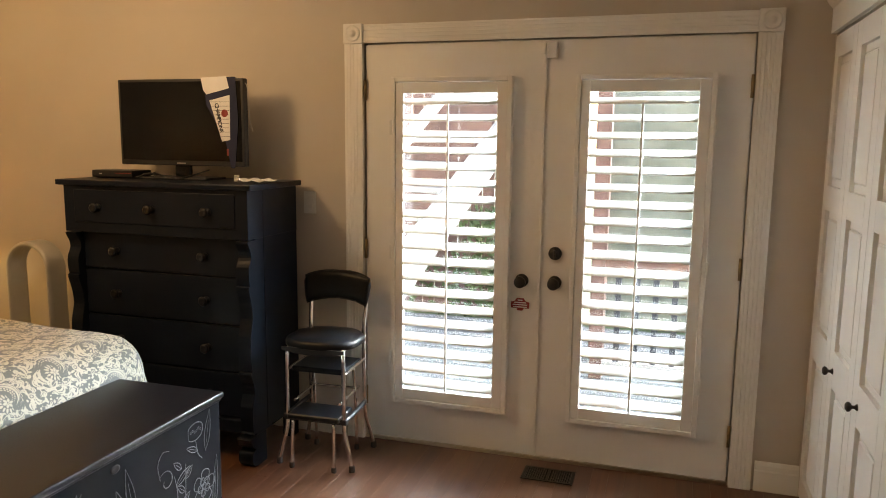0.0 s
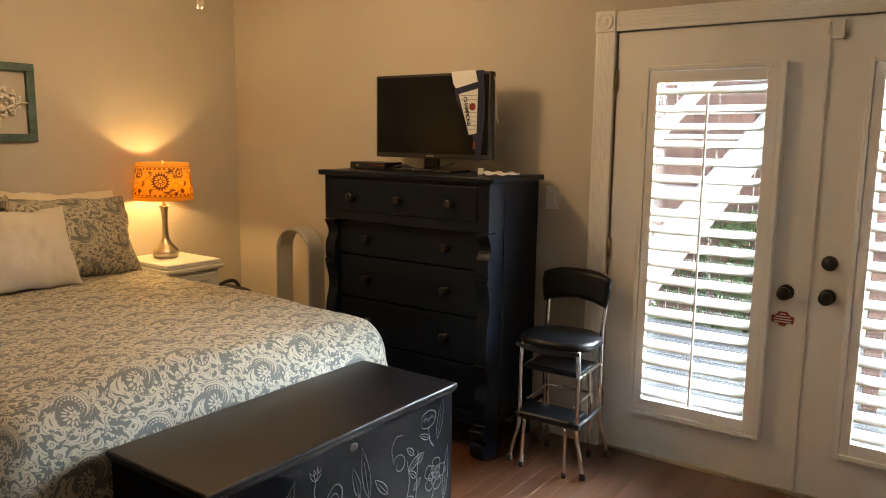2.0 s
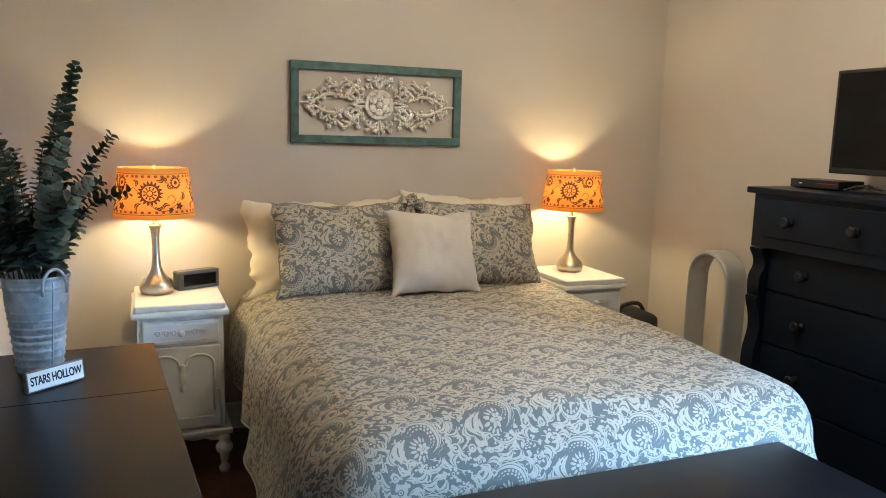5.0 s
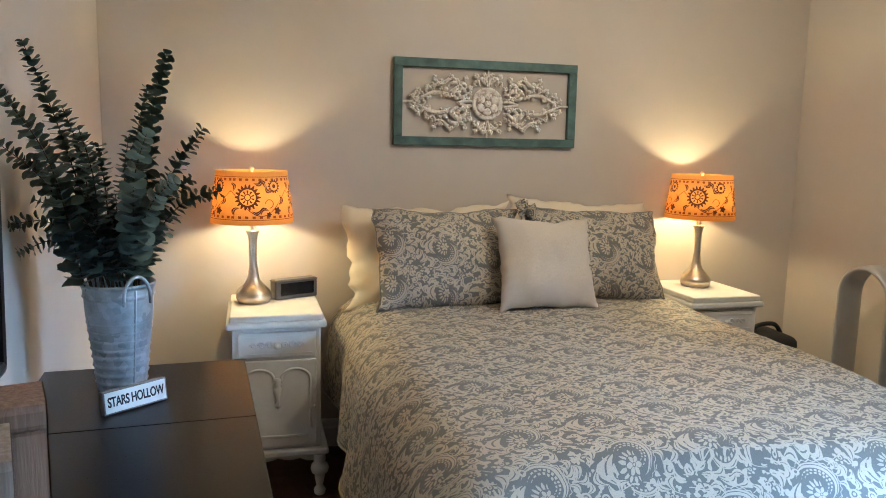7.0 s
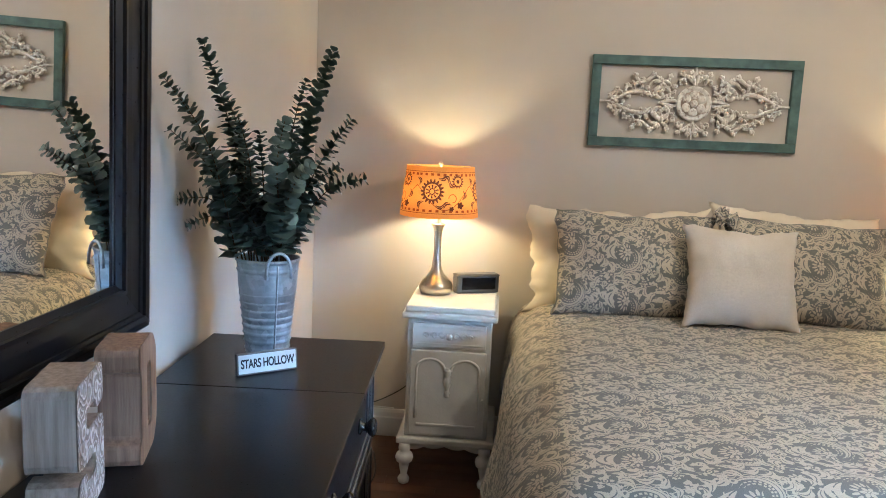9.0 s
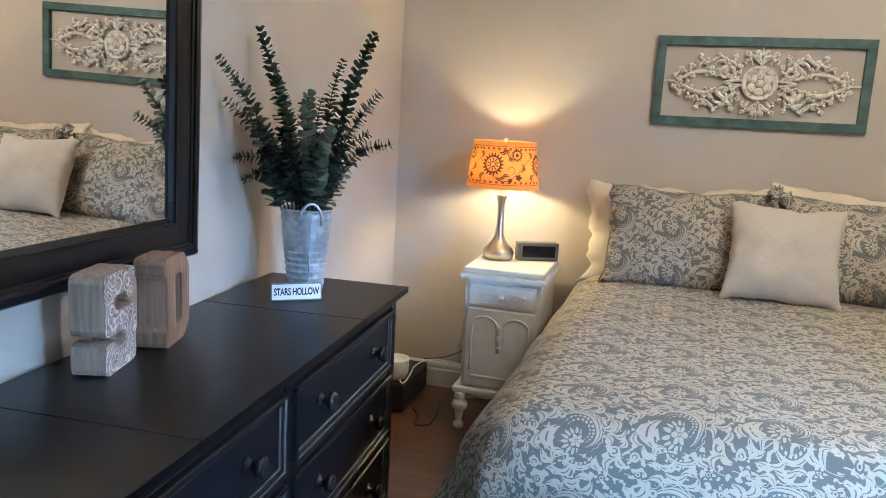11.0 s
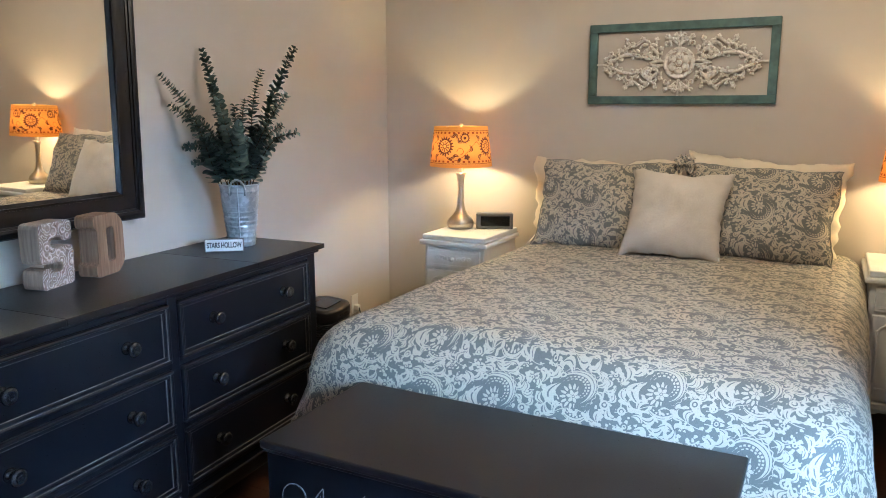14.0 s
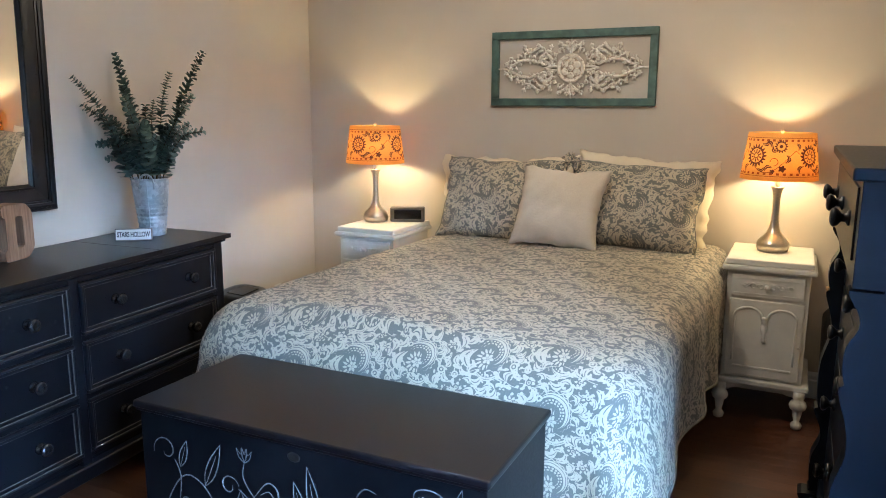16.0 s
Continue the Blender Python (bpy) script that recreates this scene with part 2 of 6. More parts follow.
def oak(name="oak_plank", base=((0.098, 0.038, 0.021), (0.140, 0.057, 0.031))):
    k = Mat(name, base[1], 0.26, Coat_Weight=0.25, Coat_Roughness=0.15)
    info = k.t.nodes.new("ShaderNodeObjectInfo")
    r = Sock(k.t, info.outputs["Random"])
    comb = k.t.nodes.new("ShaderNodeCombineXYZ")
    k.t.links.new((r * 37.0).o, comb.inputs[0])
    k.t.links.new((r * 91.0).o, comb.inputs[1])
    add = k.t.nodes.new("ShaderNodeVectorMath")
    k.t.links.new(k.mapped((15, 0.45, 4)), add.inputs[0])
    k.t.links.new(comb.outputs[0], add.inputs[1])
    grain = k.noise(3.2, 5, 0.5, add.outputs[0])
    pores = k.noise(30, 3, 0.6, add.outputs[0])
    c = k.ramp(grain, [(0.28, base[0]), (0.52, tuple((a + b) / 2 for a, b in zip(*base))), (0.72, base[1])])
    tone = k.ramp(r, [(0.0, (0.90, 0.88, 0.87)), (1.0, (1.07, 1.05, 1.04))])
    c = k.mix(1.0, c, tone, "MULTIPLY")
    c = k.mix(0.10, c, k.ramp(pores, [(0.35, (0.3, 0.3, 0.3)), (0.6, (1, 1, 1))]), "MULTIPLY")
    k.colour(c)
    k.roughness(grain, 0.26, 0.34)
    return k.bump(pores, 0.08, 0.001).m


M_OAK = oak()


def letter_wood(name, a, b):
    k = Mat(name, b, 0.7)
    g = k.noise(5, 8, 0.65, k.mapped((22, 22, 1.2)))
    k.colour(k.ramp(g, [(0.25, a), (0.7, b)]))
    return k.bump(g, 0.35, 0.003).m


M_LETTER = letter_wood("weathered_wood", (0.14, 0.070, 0.038), (0.38, 0.22, 0.13))
M_LETTER2 = letter_wood("limed_wood", (0.22, 0.155, 0.11), (0.48, 0.36, 0.27))


def carved_white():
    k = Mat("carved_whitewash", (0.6, 0.55, 0.5), 0.8)
    v = k.node("ShaderNodeTexVoronoi", Scale=27)
    v.feature = "F1"
    k.t.links.new(k.coords(), v.inputs["Vector"])
    d = Sock(k.t, v.outputs["Distance"])
    rings = (d * 30.0).cos()
    n = k.noise(60, 4, 0.6)
    k.colour(k.mix(0.35, k.ramp(rings, [(0.35, (0.26, 0.15, 0.105)), (0.6, (0.70, 0.56, 0.50))]), k.ramp(n, [(0.3, (0.3, 0.25, 0.2)), (0.6, (0.8, 0.77, 0.73))])))
    return k.bump(rings, 0.6, 0.004).m


M_CARVED = carved_white()


def ornament():
    k = Mat("shade_mottled_cream_ornament", (0.7, 0.64, 0.55), 0.75)
    n = k.noise(70, 6, 0.7)
    # the dark brown stop puts the crevices' shade into the cream colour
    k.colour(k.ramp(n, [(0.33, (0.27, 0.20, 0.15)), (0.47, (0.74, 0.69, 0.62)), (0.7, (0.85, 0.82, 0.77))]))
    return k.bump(n, 0.4, 0.003).m


M_ORNAMENT = ornament()


def leafy():
    k = Mat("eucalyptus_leaf", (0.05, 0.10, 0.08), 0.55)
    geo = k.t.nodes.new("ShaderNodeNewGeometry")
    n = k.noise(30, 3, 0.6)
    c = k.ramp(geo.outputs["Random Per Island"], [(0.0, (0.040, 0.078, 0.066)), (0.5, (0.080, 0.130, 0.108)), (1.0, (0.155, 0.215, 0.170))])
    k.colour(k.mix(0.35, c, k.ramp(n, [(0.3, (0.5, 0.5, 0.5)), (0.7, (1.2, 1.2, 1.2))]), "MULTIPLY"))
    return k.m


M_LEAF = leafy()
M_STEM = painted("brown_stem", (0.10, 0.07, 0.04), 0.7, 100, 20)


def polar(x, y, cx, cy):
    dx, dy = x - cx, y - cy
    r = (dx * dx + dy * dy).op("SQRT")
    return r, dy.op("ARCTAN2", dx)


def leaf_mask(x, y, cx, cy, angle, a, b):
    dx, dy = x - cx, y - cy
    ca, sa = math.cos(angle), math.sin(angle)
    p = dx * ca + dy * sa
    q = dy * ca - dx * sa
    bend = q - p * p * (3.0 / a * 0.25)
    body = ((p * p) * (1 / (a * a)) + (bend * bend) * (1 / (b * b))).lt(1.0)
    return body * bend.abs().gt(b * 0.14)


def paisley_cloth(name, ground, figure):
    """Jacquard with swirling paisleys, flowers and leaves; the cloth's own metres are in its UV map."""
    k = Mat(name, ground, 0.62, Sheen_Weight=0.06)
    sep = k.t.nodes.new("ShaderNodeSeparateXYZ")
    uv = k.coords("UV")
    warp = k.node("ShaderNodeTexNoise", Scale=9.0, Detail=2.0)
    k.t.links.new(uv, warp.inputs["Vector"])
    vm = k.t.nodes.new("ShaderNodeVectorMath")
    vm.operation = "MULTIPLY_ADD"
    k.t.links.new(warp.outputs["Color"], vm.inputs[0])
    vm.inputs[1].default_value = (0.013, 0.013, 0)
    k.t.links.new(uv, vm.inputs[2])
    k.t.links.new(vm.outputs[0], sep.inputs[0])
    u, v = Sock(k.t, sep.outputs[0]), Sock(k.t, sep.outputs[1])
    T, U = 0.250, 0.222
    u, v = u * 1.10, v * 1.10
    col = (u * (1 / T)).floor()
    x = ((u * (1 / T)).frac() - 0.5) * T
    y = (((v * (1 / U) + (col * 0.25).frac()).frac() - 0.5) * U) * -1.0

    def ring(cx, cy, radius, width):
        rr, tt = polar(x, y, cx, cy)
        return (rr - radius).abs().lt(width)

    # the large paisley: a tapered arch with two rows of dashes inside
    r, th = polar(x, y, -0.002, 0.010)
    tp = (th - 0.85) * (1 / 1.95)
    taper = (tp * tp) * -1.0 + 1.0
    rim = r - ((th - 0.85) * 0.0035 + 0.055)
    fig = rim.abs().lt(taper * 0.0088) * (rim - 0.0015).abs().gt(0.0011)
    fig = fig.max((rim + 0.0145).abs().lt(taper * 0.0036) * (th * 23.0).cos().gt(-0.35))
    fig = fig.max((rim + 0.0235).abs().lt(taper * 0.0030) * (th * 17.0 + 1.0).cos().gt(-0.25))
    fig = fig.max((rim - 0.0125 - (th * 21.0).cos() * 0.0020).abs().lt(taper * 0.0018))
    # flower with round petals and a fan of rays
    fr, ft = polar(x, y, -0.005, -0.015)
    fig = fig.max(fr.lt((ft * 6.0).cos() * 0.0040 + 0.0165) * (ft * 3.0).cos().abs().gt(0.20) * fr.gt(0.0045))
    fig = fig.max(fr.lt(0.0028))
    fig = fig.max(fr.gt(0.0225) * fr.lt((ft * 15.0).cos() * 0.0070 + 0.0350) * (ft * 15.0).cos().gt(-0.45) * (x - 0.004).lt(0.0))
    # tail below, with beads
    r3, t3 = polar(x, y, 0.008, -0.042)
    tq = (t3 + 1.45) * (1 / 1.40)
    tail = (tq * tq) * -1.0 + 1.0
    fig = fig.max((r3 - 0.0440).abs().lt(tail * 0.0062) * (r3 - 0.0450).abs().gt(0.0009))
    fig = fig.max((r3 - 0.0330).abs().lt(tail * 0.0030) * (t3 * 19.0).cos().gt(-0.2))
    fig = fig.max(ring(-0.052, 0.050, 0.0075, 0.0028)).max(ring(0.092, -0.026, 0.0115, 0.0030)).max(ring(0.092, -0.026, 0.0, 0.0045))
    fig = fig.max(ring(-0.105, -0.088, 0.0100, 0.0028)).max(ring(-0.105, -0.088, 0.0, 0.0042))
    for cx, cy, lob, big in ((-0.092, 0.092, 5, 0.021), (0.104, 0.078, 7, 0.022), (0.070, -0.098, 6, 0.019)):
        rr, tt = polar(x, y, cx, cy)
        fig = fig.max(rr.lt((tt * float(lob)).cos() * (big * 0.28) + big * 0.74) * (rr - big * 0.40).abs().gt(0.0022) * rr.gt(0.003))
    for cx, cy, an, a, b in ((-0.084, -0.020, 4.71, 0.036, 0.0150), (-0.103, 0.040, 2.0, 0.022, 0.0100), (-0.072, 0.047, 1.1, 0.022, 0.0100),
                             (0.078, 0.036, 0.8, 0.017, 0.0068), (0.096, 0.044, 1.7, 0.017, 0.0068), (0.105, 0.016, 0.4, 0.018, 0.0070), (0.078, 0.006, 2.3, 0.016, 0.0066),
                             (0.108, -0.054, 5.5, 0.021, 0.0085), (0.076, -0.058, 4.3, 0.020, 0.0080), (0.118, -0.004, 1.2, 0.016, 0.0062),
                             (-0.114, -0.040, 5.0, 0.020, 0.0075), (-0.056, -0.052, 4.0, 0.019, 0.0075), (-0.078, -0.078, 5.8, 0.021, 0.0080),
                             (0.000, 0.094, 0.2, 0.024, 0.0090), (-0.040, 0.090, 2.7, 0.022, 0.0090), (0.042, 0.086, 0.7, 0.022, 0.0085), (0.072, 0.070, 2.0, 0.017, 0.0068),
                             (-0.068, 0.072, 2.2, 0.016, 0.0064), (-0.118, 0.006, 1.4, 0.018, 0.0070), (0.030, -0.104, 2.9, 0.022, 0.0085), (-0.020, -0.102, 0.4, 0.022, 0.0085),
                             (0.048, -0.072, 5.3, 0.018, 0.0070), (-0.050, -0.100, 2.4, 0.018, 0.0070)):
        fig = fig.max(leaf_mask(x, y, cx, cy, an, a * 1.08, b * 1.25))
    away = rim.gt(0.016) * fr.gt(0.040)
    wave = (u * (2 * math.pi / T)).cos() * 0.022
    fig = fig.max(((y - wave - 0.066).abs().lt(0.0013)).max((y + wave + 0.074).abs().lt(0.0013)) * away)
    fine = Sock(k.t, k.noise(58, 1, 0.5, uv))
    fig = fig.max(fine.gt(0.565) * away)
    weave = k.noise(1, 2, 0.5, k.mapped((500, 1400, 1), "UV"))
    dark = k.ramp(weave, [(0.3, tuple(c * 0.7 for c in ground)), (0.7, tuple(c * 1.25 for c in ground))])
    light = k.ramp(weave, [(0.3, tuple(c * 0.88 for c in figure)), (0.7, figure)])
    veins = Sock(k.t, k.noise(110, 1, 0.5, uv))
    hatch = ((veins * 7.0).frac() - 0.5).abs().lt(0.14)
    light = k.mix(hatch * 0.38, light, tuple(0.5 * (c + d) for c, d in zip(ground, figure)))
    k.colour(k.mix(fig, dark, light))
    mr = fig * -0.18 + 0.70
    k.t.links.new(mr.o, k.b.inputs["Roughness"])
    return k.bump(fig * 0.8 + Sock(k.t, weave) * 0.3, 0.35, 0.002).m


M_DUVET = paisley_cloth("grey_blue_paisley_jacquard", (0.152, 0.148, 0.134), (0.53, 0.455, 0.34))
M_SHAM = M_DUVET
M_SEAM = painted("grey_piping_cloth", (0.27, 0.26, 0.23), 0.85, 400, 20, 0.3, 0.7, 1.3)


def shade_cloth():
    k = Mat("orange_printed_shade", (0.8, 0.4, 0.1), 0.8)
    sep = k.t.nodes.new("ShaderNodeSeparateXYZ")
    k.t.links.new(k.coords("UV"), sep.inputs[0])
    u, v = Sock(k.t, sep.outputs[0]), Sock(k.t, sep.outputs[1])
    T = 0.255
    x = ((u * (1 / T)).frac() - 0.5) * T
    y = v - 0.11
    r, th = polar(x, y, -0.055, 0.005)
    sunf = r.lt((th * 18.0).cos() * 0.007 + 0.047) * r.gt(0.033)
    rays = r.lt(0.029) * r.gt(0.015) * (th * 10.0).cos().lt(-0.30)
    ring = (r - 0.012).abs().lt(0.0022)
    fig = sunf.max(rays).max(ring)
    r2, th2 = polar(x, y, 0.060, 0.050)
    fig = fig.max(r2.lt((th2 * 14.0).cos() * 0.004 + 0.026) * (r2 - 0.013).abs().gt(0.005))
    r3, th3 = polar(x, y, 0.070, -0.052)
    fig = fig.max(r3.lt((th3 * 5.0).cos() * 0.003 + 0.014))
    r4, th4 = polar(x, y, 0.030, -0.066)
    fig = fig.max(r4.lt((th4 * 5.0).cos() * 0.002 + 0.009))
    wave = (x * 18.5).cos() * 0.060
    fig2 = (y - wave * -1.0 + 0.012).abs().lt(0.0019)
    for cx, cy, an, a, b in ((-0.005, 0.058, 0.5, 0.020, 0.0075), (0.012, 0.066, 2.4, 0.018, 0.0070), (0.028, 0.030, 5.6, 0.020, 0.0075), (0.006, -0.044, 3.6, 0.019, 0.0075),
                             (-0.018, -0.062, 0.2, 0.018, 0.0070), (0.098, -0.010, 1.4, 0.020, 0.0080), (-0.112, 0.052, 2.0, 0.018, 0.0070), (-0.112, -0.048, 4.2, 0.020, 0.0075)):
        fig = fig.max(leaf_mask(x, y, cx, cy, an, a, b))
    rc, tc = polar(x, y, 0.034, -0.022)
    fig2 = fig2.max((rc - 0.017).abs().lt(0.0016) * tc.gt(-1.6))
    bands = (v - 0.022).abs().lt(0.0012).max((v - 0.198).abs().lt(0.0012))
    small = ((u * 36.0).frac() - 0.5).abs().lt(0.22) * ((v - 0.187).abs().lt(0.005).max((v - 0.033).abs().lt(0.005)))
    brown = fig
    thin = fig2.max(bands).max(small)
    cloth = k.noise(1, 2, 0.5, k.mapped((900, 900, 1), "UV"))
    base = k.ramp(cloth, [(0.3, (0.84, 0.47, 0.115)), (0.7, (0.92, 0.57, 0.165))])
    c = k.mix(thin, base, (0.42, 0.12, 0.03))
    c = k.mix(brown, c, (0.17, 0.075, 0.05))
    k.colour(c)
    tr = k.t.nodes.new("ShaderNodeBsdfTranslucent")
    k.t.links.new(c, tr.inputs[0])
    ms = k.t.nodes.new("ShaderNodeMixShader")
    ms.inputs[0].default_value = 0.32
    k.t.links.new(k.b.outputs[0], ms.inputs[1])
    k.t.links.new(tr.outputs[0], ms.inputs[2])
    k.t.links.new(ms.outputs[0], k.t.nodes["Material Output"].inputs[0])
    return k.m


M_SHADE = shade_cloth()

# outside
M_DECK = painted("grey_deck_boards", (0.075, 0.08, 0.085), 0.7, 60, 3, 0.2, 0.8, 1.1)
M_REDWOOD = painted("red_brown_stained_wood", (0.15, 0.075, 0.062), 0.7, 60, 4, 0.2, 0.7, 1.2)
M_WHITEWOOD = painted("white_painted_wood", (0.33, 0.33, 0.33), 0.5, 60, 4)
M_GREYPOST = painted("dark_grey_baluster", (0.030, 0.034, 0.045), 0.5, 60, 4)
M_STONE = painted("pale_green_grey_masonry", (0.22, 0.235, 0.195), 0.9, 14, 3, 0.5, 0.6, 1.3)
M_GRASS = painted("lawn", (0.05, 0.085, 0.03), 0.9, 40, 2, 0.5, 0.6, 1.4)
M_SHRUB = painted("green_foliage", (0.05, 0.09, 0.025), 0.6, 30, 6, 0.2, 0.6, 1.4)


# ---- the large structure ----
NORTH, WEST, EAST, CEILING = 4.0, -4.03, 0.86, 2.60
SOUTH = pose(WEST, 0.39, 0, 0, 0, 3.2)          # the south wall's own frame: along it, out from it, up

floor = structure("floor", one_box(-4.2, 1.7, -1.35, 4.16, -0.14, -0.004), M_CAVITY, "red-brown oak strip floor with a satin finish")
bm = one_box(-4.2, 1.7, -1.35, 4.16, CEILING, CEILING + 0.1)
structure("ceiling", bm, M_CEIL, "flat white painted ceiling")

DX0, DX1, DZ1 = -1.262, 0.561, 2.056             # the french doors' opening
bm = one_box(-4.2, DX0, NORTH, NORTH + 0.15, 0, CEILING)
box(bm, DX1, 1.7, NORTH, NORTH + 0.15, 0, CEILING)
box(bm, DX0, DX1, NORTH, NORTH + 0.15, DZ1, CEILING)
structure("wall_north", bm, M_WALL, "warm greige painted wall with french doors")
bm = one_box(WEST - 0.15, WEST, 0.2, NORTH, 0, CEILING)
structure("wall_west", bm, M_WALL, "warm greige painted wall behind the bed")
bm = bmesh.new()
box(bm, 0.0, 3.84, -0.13, 0, 0, CEILING, m=SOUTH)
box(bm, 4.76, 4.92, -0.13, 0, 0, CEILING, m=SOUTH)
box(bm, 3.84, 4.76, -0.13, 0, 2.06, CEILING, m=SOUTH)
structure("wall_south", bm, M_WALL, "warm greige painted wall with an open doorway")
CL0, CL1, CLZ = 2.345, 3.982, 2.035              # the closet's opening
bm = one_box(EAST, EAST + 0.12, 0.5, CL0, 0, CEILING)
box(bm, EAST, EAST + 0.12, CL1, NORTH, 0, CEILING)
box(bm, EAST, EAST + 0.12, CL0, CL1, CLZ, CEILING)
box(bm, 1.55, 1.7, 0.5, NORTH, 0, CEILING)
structure("wall_east", bm, M_WALL, "greige painted wall round the closet")
bm = one_box(-0.65, -0.5, -1.35, 0.50, 0, CEILING)
box(bm, EAST, EAST + 0.12, -1.35, 0.5, 0, CEILING)
box(bm, -0.5, EAST, -1.35, -1.2, 0, CEILING)
structure("wall_hall", bm, M_WALL, "plain painted walls of the hall")


def baseboard(m, length, name="baseboard"):
    prof = [(0, 0), (0.016, 0), (0.016, 0.095), (0.012, 0.102), (0.012, 0.122), (0.006, 0.135), (0, 0.14)]
    bm = bmesh.new()
    a = [bm.verts.new(m @ Vector((0, y, z))) for y, z in prof]
    b = [bm.verts.new(m @ Vector((length, y, z))) for y, z in prof]
    for k in range(len(prof)):
        bm.faces.new((a[k], b[k], b[(k + 1) % len(prof)], a[(k + 1) % len(prof)]))
    bm.faces.new(a[::-1])
    bm.faces.new(b)
    bmesh.ops.recalc_face_normals(bm, faces=bm.faces[:])
    return structure(name, bm, M_TRIM, "moulded white wooden baseboard")


baseboard(SOUTH, 3.84)
baseboard(pose(WEST, NORTH, 0, 0, 0, -90), 3.6)
baseboard(pose(-1.376, NORTH, 0, 0, 0, 180), 2.65)
baseboard(pose(EAST, NORTH, 0, 0, 0, 180), EAST - 0.672)
baseboard(pose(EAST, 0.66, 0, 0, 0, 90), 1.60)


def fluted_casing(name, length, m, width=0.096):
    """A fluted board along x, its face towards -y."""
    bm = bmesh.new()
    h = width / 2
    prof = [(-h, 0.0), (-h, -0.020)]
    for c in (-0.027, -0.009, 0.009, 0.027):
        prof += [(c - 0.008, -0.0210), (c - 0.005, -0.0198), (c + 0.005, -0.0198), (c + 0.008, -0.0210)]
    prof += [(h, -0.020), (h, 0.0)]
    a = [bm.verts.new(m @ Vector((0, y, z))) for z, y in prof]
    b = [bm.verts.new(m @ Vector((length, y, z))) for z, y in prof]
    for k in range(len(prof)):
        bm.faces.new((a[k], a[(k + 1) % len(prof)], b[(k + 1) % len(prof)], b[k]))
    bm.faces.new(a)
    bm.faces.new(b[::-1])
    bmesh.ops.recalc_face_normals(bm, faces=bm.faces[:])
    return structure(name, bm, M_TRIM, "fluted white painted door casing")


fluted_casing("trim", 2.05, pose(-1.3115, NORTH, 0.0, 0, -90, 0))
fluted_casing("trim", 2.05, pose(0.6105, NORTH, 0.0, 0, -90, 0))
fluted_casing("trim", 1.822, pose(DX0 + 0.0005, NORTH, 2.098, 0, 0, 0), 0.088)
for cx in (-1.3115, 0.6105):
    bm = one_box(cx - 0.0505, cx + 0.0505, NORTH - 0.030, NORTH, 2.051, 2.147, 0.003)
    lathe(bm, [(0.040, 0), (0.040, 0.004), (0.032, 0.006), (0.028, 0.002), (0.014, 0.002), (0.012, 0.007), (0.004, 0.009), (0, 0.009)], m=Matrix.Translation((cx, NORTH - 0.030, 2.099)) @ pose(0, 0, 0, 90, 0, 0), seg=24)
    structure("trim", bm, M_TRIM, "square corner block with a turned bullseye")
bm = one_box(DX0, DX1, NORTH - 0.002, NORTH + 0.14, -0.004, 0.018, 0.003)
structure("door_sill", bm, M_NICKEL, "worn metal door threshold")
bm = one_box(DX0, DX0 + 0.030, NORTH + 0.050, NORTH + 0.14, 0.018, DZ1)
box(bm, DX1 - 0.030, DX1, NORTH + 0.050, NORTH + 0.14, 0.018, DZ1)
box(bm, DX0 + 0.030, DX1 - 0.030, NORTH + 0.050, NORTH + 0.14, DZ1 - 0.030, DZ1)
structure("door_jamb", bm, M_TRIM, "white painted door jamb with stops")


